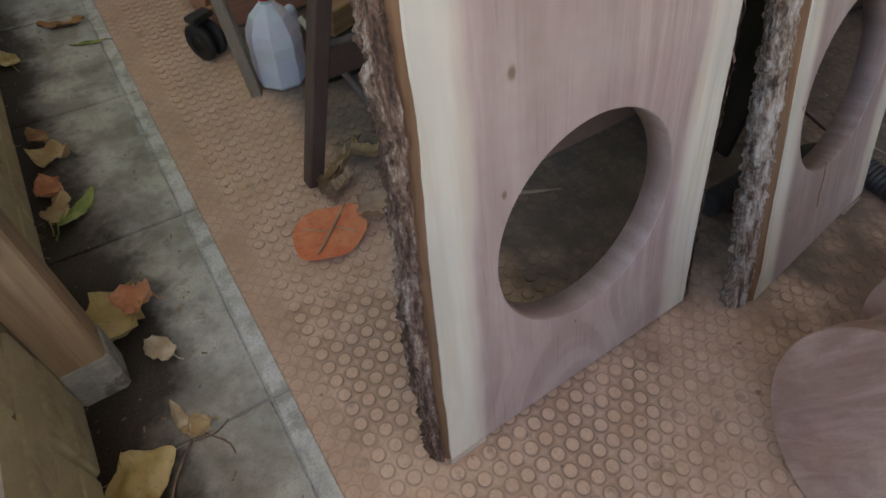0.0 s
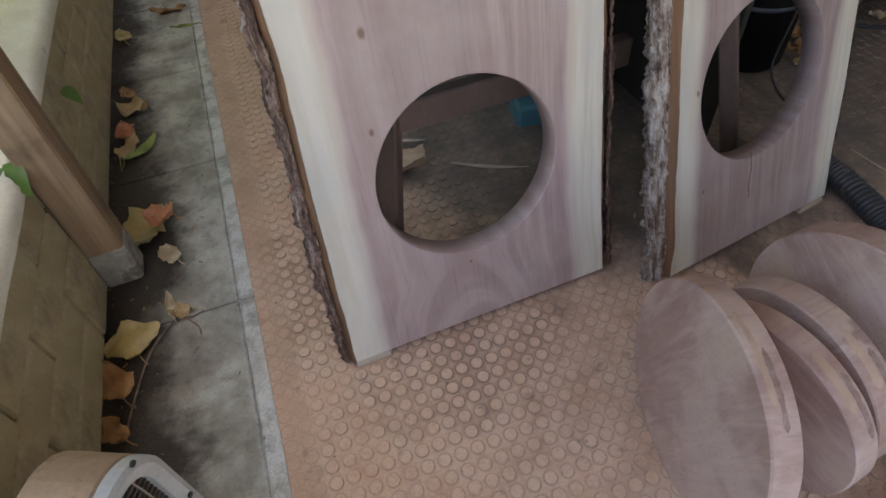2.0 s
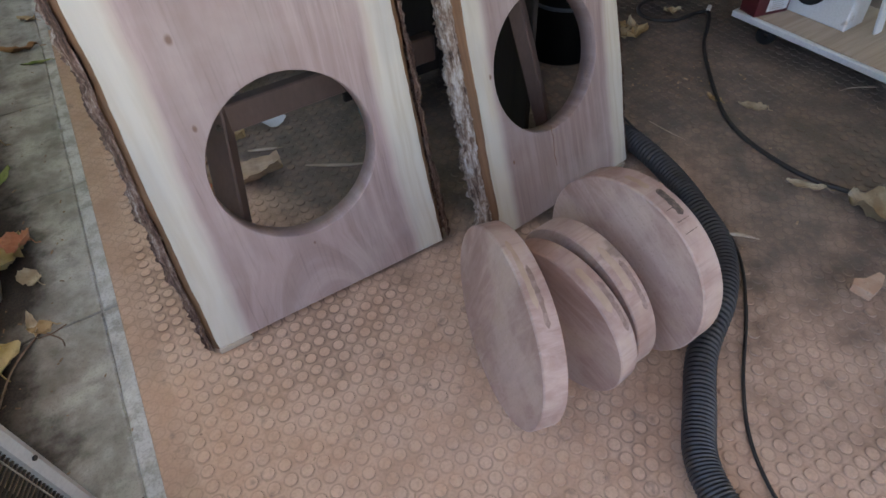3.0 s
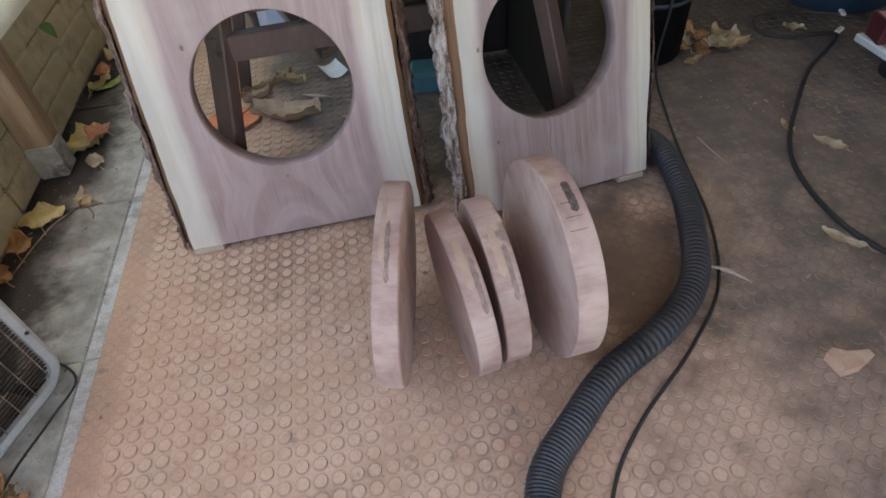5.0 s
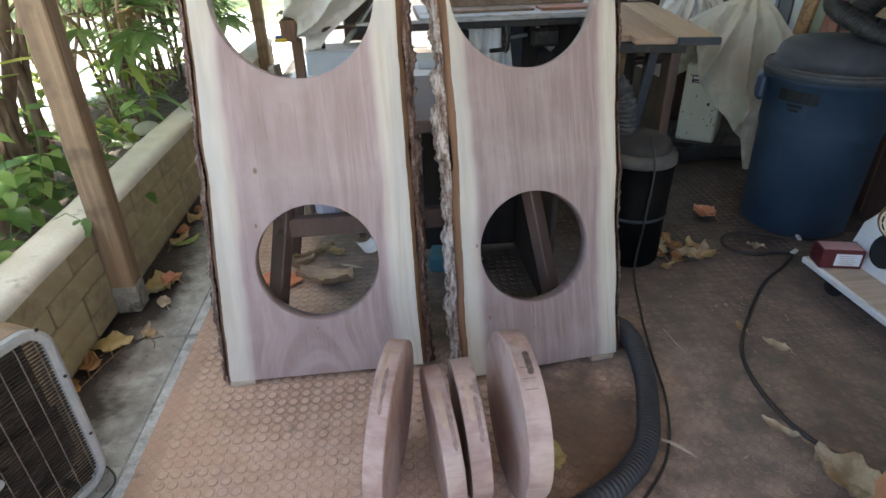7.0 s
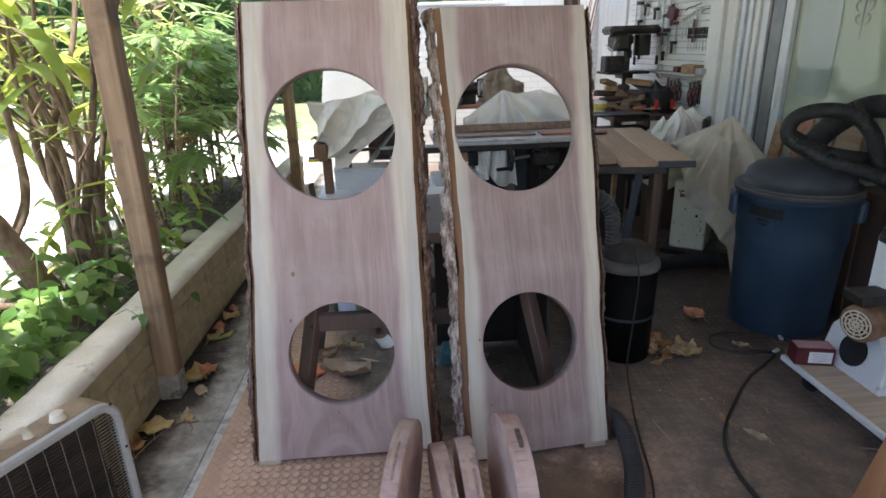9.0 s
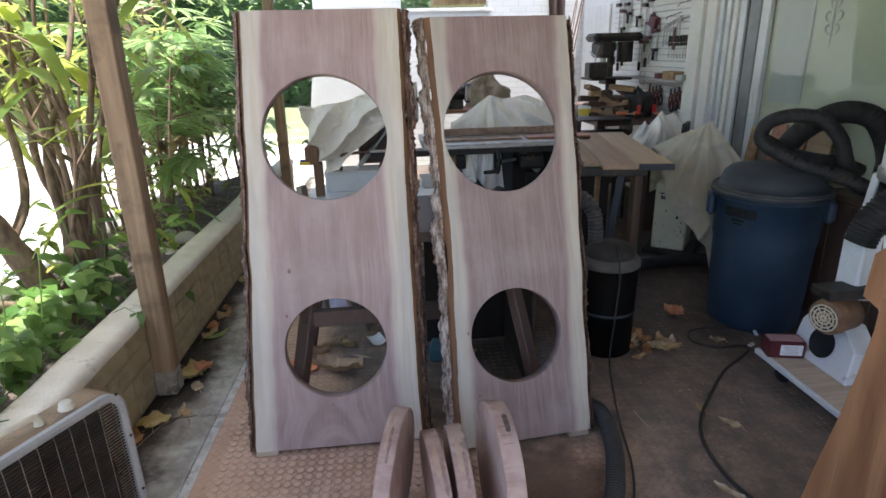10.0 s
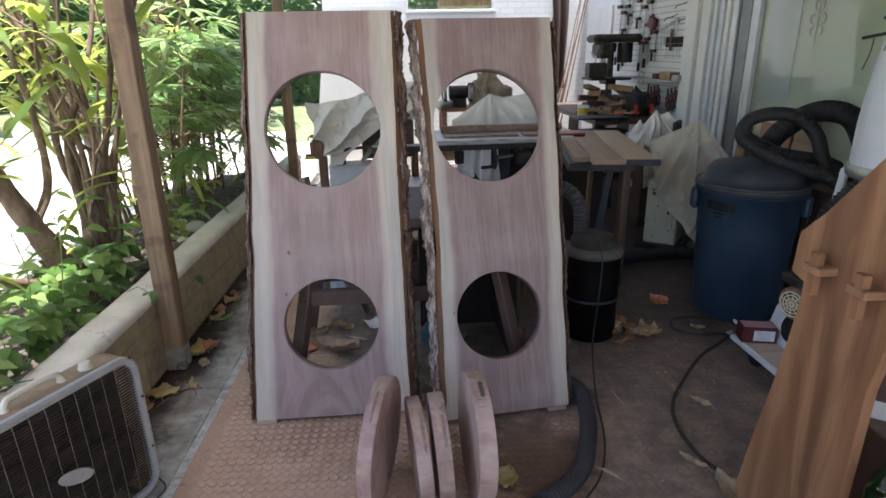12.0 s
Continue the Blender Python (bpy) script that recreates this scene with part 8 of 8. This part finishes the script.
def shrub(at, stems, height, spread, seed, leaves, L, W, label, r0=0.022, bare=0.45, lean=(0, 0)):
    """Many bare branching stems from one stool, tufts of lance leaves at their ends."""
    r = random.Random(seed)
    t = thing("shrub", label, "shrub", pose(*at), "shrubs in the planting bed")
    crown = Geo()
    for s in range(stems):
        wood_ = Geo()
        d = rdir(r, 0, 0)
        h = height * r.uniform(0.55, 1.05)
        k = spread * r.uniform(0.2, 1.0)
        foot = Vector((d.x * 0.10 * r.random(), d.y * 0.10 * r.random(), -0.06))
        mid = Vector((d.x * k * 0.4 + r.uniform(-0.05, 0.05) + lean[0] * 0.3, d.y * k * 0.4 + r.uniform(-0.05, 0.05) + lean[1] * 0.3, h * 0.45))
        tip = Vector((d.x * k + r.uniform(-0.1, 0.1) + lean[0], d.y * k + r.uniform(-0.1, 0.1) + lean[1], h))
        P = spline([foot, (foot + mid) / 2 + Vector((r.uniform(-0.09, 0.09), r.uniform(-0.09, 0.09), 0)), mid, (mid + tip) / 2 + Vector((r.uniform(-0.11, 0.11), r.uniform(-0.11, 0.11), 0)), tip], 22)
        rr = r0 * r.uniform(0.5, 1.2)
        wood_.tube(P, lambda q, i: rr * (1.05 - 0.72 * q) * (1 + 0.10 * math.sin(i * 2.3)), 7)
        ends = [P[-1]]
        for b in range(r.randint(1, 3)):
            i0 = r.randint(9, 18)
            bd = rdir(r, 0.3, 1.0)
            bl = r.uniform(0.2, 0.5)
            Q = spline([P[i0], P[i0] + bd * bl * 0.5 + Vector((0, 0, 0.05)), P[i0] + bd * bl + Vector((0, 0, 0.14))], 9)
            wood_.tube(Q, lambda q, i: rr * 0.45 * (1 - 0.6 * q), 5)
            ends.append(Q[-1])
        for e in ends:
            for q in range(leaves):
                d2 = rdir(r, -0.5, 0.9)
                off = Vector((r.uniform(-0.06, 0.06), r.uniform(-0.06, 0.06), r.uniform(-0.16, 0.05)))
                leaf(crown, e + off, d2, (0, 0, 1), L * r.uniform(0.6, 1.15), W * r.uniform(0.7, 1.2), r.uniform(0.15, 0.7), 0.2)
        part("stem", wood_, M_STEM, t)
    part("crown", crown, M_LEAF, t, "yellow-green lance leaves")
    return t


def fan_palm(at, stems, height, seed, label, size=0.30, spread=0.35):
    r = random.Random(seed)
    t = thing("fan_palm", label, "palm", pose(*at), "fan palms in the planting bed")
    crown, dry = Geo(), Geo()
    for s in range(stems):
        wood_ = Geo()
        d = rdir(r, 0, 0)
        h = height * r.uniform(0.35, 1.0)
        k = spread * r.random()
        tip = Vector((d.x * k, d.y * k, h))
        P = spline([(d.x * 0.06, d.y * 0.06, -0.06), (d.x * k * 0.5, d.y * k * 0.5, h * 0.5), tip], 10)
        wood_.tube(P, lambda q, i: 0.012 * (1 - 0.3 * q), 6)
        for f in range(r.randint(6, 9)):
            pd = rdir(r, -0.1, 0.9)
            st = P[r.randint(5, 9)]
            pl = r.uniform(0.15, 0.35)
            hubp = st + pd * pl + Vector((0, 0, 0.04))
            wood_.tube([st, (st + hubp) / 2 + Vector((0, 0, 0.03)), hubp], 0.0035, 4)
            fwd = Vector((pd.x, pd.y, r.uniform(-0.5, 0.3))).normalized()
            side = fwd.cross(Vector((0, 0, 1))).normalized()
            g = dry if r.random() < 0.07 else crown
            nf = r.randint(7, 11)
            for q in range(nf):
                a = radians(-95 + 190 * q / (nf - 1) + r.uniform(-6, 6))
                w = fwd * math.cos(a) + side * math.sin(a)
                leaf(g, hubp, w + Vector((0, 0, r.uniform(-0.05, 0.12))), (0, 0, 1), size * r.uniform(0.75, 1.1), 0.046 * r.uniform(0.8, 1.3), r.uniform(0.1, 0.35), 0.25, 4, 0.7)
        part("stem", wood_, M_STEM, t)
    part("crown", crown, M_PALM, t, "dark green fan leaves")
    if dry.v:
        part("dead_foliage", dry, M_DRY, t, "brown dead fronds")
    return t


shrub((-1.08, 1.18, 0.33), 12, 2.1, 0.62, 1, 3, 0.34, 0.075, "tall shrub of bare grey stems with yellow-green lance leaves", 0.027, 0.45, (-0.22, 0.1))
shrub((-1.42, 1.95, 0.27), 6, 2.3, 0.70, 2, 4, 0.32, 0.066, "tall leafy shrub with crooked grey stems", 0.018)
shrub((-1.55, 0.60, 0.26), 5, 2.4, 0.65, 3, 4, 0.32, 0.066, "tall shrub with light yellow-green leaves", 0.018)
shrub((-1.62, 2.9, 0.25), 5, 2.6, 0.85, 5, 5, 0.34, 0.075, "large leafy shrub at the back of the bed", 0.02)
shrub((-1.60, 4.1, 0.25), 7, 2.8, 0.9, 6, 7, 0.34, 0.075, "large leafy shrub at the end of the bed", 0.02)
# an old leaning trunk with two limbs
old = thing("old_shrub", "old shrub with a stout leaning brown trunk and low limbs", "shrub", pose(-1.10, 0.82, 0.34))
rt = random.Random(77)
trunk = part("trunk", Geo().tube(spline([(0.04, 0.06, -0.08), (0.0, 0.0, 0.10), (-0.02, -0.12, 0.36), (-0.10, -0.20, 0.66), (-0.16, -0.26, 0.95)], 26), lambda q, i: 0.062 * (1.25 - 0.65 * q) * (1 + 0.07 * math.sin(i * 1.7)), 12), M_STEM, old, "stout ringed brown trunk")
part("limb", Geo().tube(spline([(0.0, -0.02, 0.06), (0.0, -0.20, 0.14), (-0.02, -0.42, 0.24), (-0.06, -0.70, 0.40)], 18), lambda q, i: 0.034 * (1.1 - 0.5 * q) * (1 + 0.06 * math.sin(i * 2.1)), 9), M_STEM, old)
part("limb", Geo().tube(spline([(-0.04, -0.14, 0.42), (0.0, 0.0, 0.62), (-0.06, 0.12, 0.95), (-0.10, 0.10, 1.35)], 18), lambda q, i: 0.022 * (1.1 - 0.5 * q) * (1 + 0.08 * math.sin(i * 2.1)), 8), M_STEM, old)
part("limb", Geo().tube(spline([(0.02, 0.04, 0.0), (0.03, 0.20, 0.30), (-0.03, 0.30, 0.70), (-0.05, 0.46, 0.90), (-0.02, 0.50, 0.98)], 18), lambda q, i: 0.024 * (1.1 - 0.4 * q) * (1 + 0.08 * math.sin(i * 2.1)), 8), M_STEM, old)
oc = Geo()
for e in ((-0.16, -0.26, 0.95), (-0.10, 0.10, 1.35), (-0.06, -0.70, 0.40), (-0.12, -0.2, 0.75)):
    for q in range(9):
        leaf(oc, Vector(e) + Vector((rt.uniform(-0.1, 0.1), rt.uniform(-0.1, 0.1), rt.uniform(-0.1, 0.1))), rdir(rt, -0.4, 0.9), (0, 0, 1), 0.26 * rt.uniform(0.6, 1.1), 0.058, rt.uniform(0.1, 0.6), 0.2)
part("crown", oc, M_LEAF, old, "yellow-green lance leaves")
for k, (x, y, h, n) in enumerate(((-1.25, 0.55, 0.18, 3), (-1.0, 1.75, 0.20, 3), (-1.4, 1.2, 0.16, 3), (-1.2, 2.5, 0.22, 4), (-1.0, 2.95, 0.22, 4), (-1.2, 3.5, 0.25, 4))):
    shrub((x, y, 0.31), n, h, 0.22, 100 + k, 4, 0.18, 0.045, "low leafy undergrowth plant in the planting bed", 0.007)
fan_palm((-1.02, 2.25, 0.33), 5, 1.2, 11, "clump of dark green fan palms above the planter wall", 0.27, 0.30)
fan_palm((-1.05, 3.05, 0.33), 6, 1.5, 12, "tall clump of fan palms above the planter wall", 0.30, 0.40)
fan_palm((-1.15, 3.75, 0.32), 6, 1.8, 13, "tall clump of fan palms with brown dead fronds", 0.32, 0.45)
fan_palm((-1.55, 3.5, 0.26), 5, 2.1, 14, "tall fan palms at the back of the bed", 0.34, 0.5)
fan_palm((-0.98, 4.25, 0.32), 5, 0.9, 15, "low clump of fan palms at the end of the wall", 0.28, 0.3)

# climbing vine with heart leaves along the wall top
vine = thing("vine", "glossy heart-leaved vine creeping along the planter wall", "vine")
r = random.Random(31)
kinds = []
for q in range(4):
    g = Geo()
    heart(g, (0, 0, 0), (0, 1, 0), (0, 0, 1), 1.0, 0.66 + 0.05 * q, 0.10 + 0.14 * q)
    g.tube([(0, 0.02, 0), (0.04, -0.25, -0.10), (0.02, -0.5, -0.42)], 0.016, 4)
    me = g.mesh("leaf")
    me.materials.append(M_VINE)
    kinds.append(me)


def vine_leaf(p, way, s):
    way = Vector(way).normalized()
    side = way.cross(Vector((0.15, -0.2, 1))).normalized()
    up = side.cross(way)
    m = Matrix(((side.x, way.x, up.x, p[0]), (side.y, way.y, up.y, p[1]), (side.z, way.z, up.z, p[2]), (0, 0, 0, 1))) @ Matrix.Scale(s, 4)
    part("leaf", r.choice(kinds), None, vine, "", m)


for k in range(290):
    y = r.uniform(-0.5, 1.0) if k < 235 else r.uniform(0.9, 2.3)
    x = -0.79 - abs(r.gauss(0, 0.22))
    z = 0.41 + r.uniform(0.0, 0.17) + max(0, -x - 0.85) * 0.3 * r.random()
    vine_leaf((x, y, z), (r.uniform(0.1, 1.0), r.uniform(-0.9, 0.6), r.uniform(-0.5, 0.4)), r.uniform(0.06, 0.115))
for i in range(5):
    y = -0.3 + 0.28 * i
    h = 0.78 + 0.12 * (i % 2)
    part("stem", Geo().tube(spline([(-0.86, y, 0.40), (-0.84, y + 0.1, 0.60 + 0.1 * (i % 3)), (-0.90, y + 0.16, h)], 12), 0.0028, 5), M_VINE, vine)
    for q in range(4):
        vine_leaf((-0.87, y + 0.05 + 0.035 * q, 0.48 + (h - 0.48) * q / 3), (0.5, -0.6 + 0.3 * q, 0.0), 0.085)
for y0, y1 in ((-0.5, 0.5), (0.1, 1.2), (0.9, 2.2)):
    part("stem", Geo().tube(spline([(-0.83, y0, 0.40), (-0.80, (y0 + y1) / 2 - 0.1, 0.435), (-0.85, (y0 + y1) / 2 + 0.1, 0.42), (-0.82, y1, 0.42)], 20), 0.003, 5), M_VINE, vine)
for p, d, s in (((-0.60, 0.565, 0.435), (0.5, -0.75, -0.05), 0.085), ((-0.565, 0.66, 0.36), (0.9, -0.1, -0.25), 0.07), ((-0.60, 0.70, 0.33), (0.6, 0.3, -0.3), 0.07), ((-0.555, 1.12, 0.30), (0.7, -0.4, -0.4), 0.06)):
    vine_leaf(p, d, s)
    part("stem", Geo().tube([(p[0] - 0.12, p[1] + 0.03, 0.43), (p[0] - 0.05, p[1] + 0.01, p[2] + 0.03), p], 0.002, 4), M_VINE, vine)

big = thing("climber", "large-leaved yellow-green climber among the palms", "climber", pose(-1.10, 3.75, 0.32))
bs, bl = Geo(), Geo()
bs.tube(spline([(0, 0, -0.05), (0.03, 0.02, 0.5), (-0.03, 0.0, 1.0), (0.0, 0.02, 1.5)], 16), 0.014, 6)
for (x, y, z), d, s in (((0.10, -0.1, 1.30), (0.5, -0.6, -0.6), 0.24), ((-0.16, -0.25, 1.48), (0.2, -0.7, -0.3), 0.20), ((0.0, -0.1, 1.05), (0.4, -0.6, -0.5), 0.2), ((-0.25, 0, 0.95), (-0.4, -0.6, -0.4), 0.2), ((0.12, 0.0, 0.75), (0.6, -0.4, -0.4), 0.18)):
    heart(bl, (x, y, z), d, (0, -0.4, 1), s, s * 0.8, 0.15)
    bs.tube([(0, 0, z - 0.15), (x * 0.6, y * 0.6, z), (x, y, z)], 0.005, 5)
part("stem", bs, M_STEM, big)
part("foliage", bl, leafy("large variegated leaves", (0.20, 0.30, 0.05), (0.34, 0.40, 0.09), (0.55, 0.55, 0.16), 0.4), big, "large yellow-green leaves")

strap = Geo()
leaf(strap, (-0.98, -0.62, 0.46), (0.75, 0.62, 0.28), (0, 0, 1), 0.46, 0.075, 0.22, 0.35, 10, 0.5)
leaf(strap, (-1.0, -0.66, 0.46), (0.45, 0.80, 0.35), (0, 0, 1), 0.42, 0.07, 0.30, 0.35, 10, 0.5)
leaf(strap, (-0.98, -0.70, 0.46), (0.9, 0.1, 0.35), (0, 0, 1), 0.36, 0.07, 0.35, 0.35, 10, 0.5)
leaf(strap, (-1.0, -0.70, 0.44), (0.7, -0.6, 0.5), (0, 0, 1), 0.44, 0.07, 0.3, 0.35, 10, 0.5)
sp = thing("strap_plant", "dark green strap-leaved plant overhanging the wall", "plant")
part("foliage", strap, M_HEDGE, sp)
for y, z, d, L in ((2.22, 0.50, (0.8, -0.35, 0.25), 0.34), (2.05, 0.47, (0.75, -0.5, 0.3), 0.26)):
    g = Geo()
    leaf(g, (-0.86, y, z), d, (0, 0, 1), L, 0.05, 0.55, 0.3, 8, 0.6)
    tagged(part("strap_leaf", g, M_PALM), "long dark leaf hanging over the wall cap", "leaf", "leaves over the wall cap")
tagged(part("terracotta_pot", Geo().lathe([(0.0001, 0.0), (0.085, 0.0), (0.115, 0.15), (0.13, 0.152), (0.132, 0.19), (0.12, 0.192), (0.105, 0.15), (0.0001, 0.14)], 32, pose(-1.12, -0.15, 0.36, 0, 12, 0)), surface("dark clay pot", (0.11, 0.07, 0.055), (0.17, 0.11, 0.085), 14, 0.8)), "dark clay pot standing in the bed", "pot")

rng = random.Random(61)
for x, y, w in ((-0.94, 2.03, 0.16), (-1.02, 1.84, 0.11), (-0.92, 1.72, 0.08), (-1.10, 2.16, 0.10)):
    st = Geo().grid(lambda u, v: tuple((0.5 + 0.10 * fbm((u * 3, v * 3, x * 9))) * w * q for q in (math.cos(6.2832 * u) * math.sin(math.pi * v), 1.2 * math.sin(6.2832 * u) * math.sin(math.pi * v), 0.5 * math.cos(math.pi * v))), 18, 10)
    tagged(part("stone", st, M_CAP, None, "", BED @ pose(x, y, 0.345)), "pale rounded stone in the planting bed", "stone", "stones in the bed")

# statue in the garden, a plain pale shape on a plinth
sta = Geo().lathe([(0.0001, 0.0), (0.16, 0.0), (0.18, 0.06), (0.14, 0.16), (0.17, 0.36), (0.15, 0.50), (0.09, 0.58), (0.11, 0.68), (0.08, 0.78), (0.0001, 0.82)], 20)
tagged(part("garden_statue", sta, M_CAP, None, "", pose(-5.9, 8.8, -0.01)), "small pale stone garden statue on the driveway edge", "statue")

# hedge and trees that close the garden


def foliage(name, label, boxes, count, size, material, seed, ground=True):
    r = random.Random(seed)
    g = Geo()
    for (x0, x1, y0, y1, z0, z1) in boxes:
        for i in range(count):
            x, y, z = r.uniform(x0, x1), r.uniform(y0, y1), r.uniform(z0, z1)
            b = 0.5 * fbm((x * 0.5, y * 0.5, z * 0.5)) + 0.25
            s = size * r.uniform(0.6, 1.3)
            d = rdir(r, -0.7, 0.7)
            leaf(g, (x + b, y + b, z), d, (r.uniform(-1, 1), r.uniform(-1, 1), 1), s, s * 0.55, 0.2, 0.2, 2)
    return tagged(part(name, g, material), label, name.replace("_", " "), "", "stuff")


foliage("hedge", "tall dark green clipped hedge behind the lawn", [(-16, 4, 17.0, 17.9, 0, 3.6)], 9000, 0.22, M_HEDGE, 41)
foliage("hedge", "dense green garden foliage across the driveway", [(-13.5, -12.4, -2, 17, 0, 4.5)], 9000, 0.26, M_FAR, 42)
tagged(part("hedge_core", Geo().box((20, 0.5, 3.4), (-6, 18.0, 1.7)).box((0.5, 19, 4.2), (-13.4, 7.5, 2.1)), M_HEDGE), "dark twiggy inside of the hedges", "hedge", "", "stuff")


def tree(at, h, crown_r, seed, label, n=1500, size=0.22):
    r = random.Random(seed)
    t = thing("tree", label, "tree", pose(*at), "trees in the garden")
    w, c = Geo(), Geo()
    w.tube(spline([(0, 0, -0.1), (0.1, 0.05, h * 0.3), (-0.05, 0.1, h * 0.6), (0.05, 0, h * 0.85)], 16), lambda q, i: 0.14 * (1.1 - 0.8 * q), 9)
    tips = []
    for i in range(12):
        z = h * r.uniform(0.4, 0.8)
        d = rdir(r, 0.1, 0.8)
        e = Vector((0, 0, z)) + d * crown_r * r.uniform(0.6, 1.0)
        w.tube(spline([(0, 0.03, z), Vector((0, 0, z)) + d * crown_r * 0.4 + Vector((0, 0, 0.1)), e], 8), lambda q, i: 0.05 * (1 - 0.75 * q), 6)
        tips.append(e)
    for i in range(n):
        e = r.choice(tips)
        p = e + Vector((r.gauss(0, 0.34), r.gauss(0, 0.34), r.gauss(0, 0.28))) * crown_r * 0.55
        s = size * r.uniform(0.6, 1.3)
        leaf(c, p, rdir(r, -0.7, 0.6), (0, 0, 1), s, s * 0.5, 0.3, 0.2, 2)
    part("trunk", w, M_STEM, t)
    part("crown", c, M_FAR, t, "loose light green crown")
    return t


tree((-6.8, 6.4, 0), 5.2, 2.2, 51, "garden tree with a loose light green crown")
tree((-9.3, 10.5, 0), 6.0, 2.6, 52, "tall garden tree with a loose green crown")
tree((-4.6, 11.5, 0), 5.5, 2.3, 53, "garden tree with a loose green crown near the lawn")
tree((-9.0, 3.0, 0), 5.5, 2.4, 54, "garden tree beyond the driveway")
tree((-5.5, 15.0, 0), 6.0, 2.6, 55, "tall tree in front of the hedge")
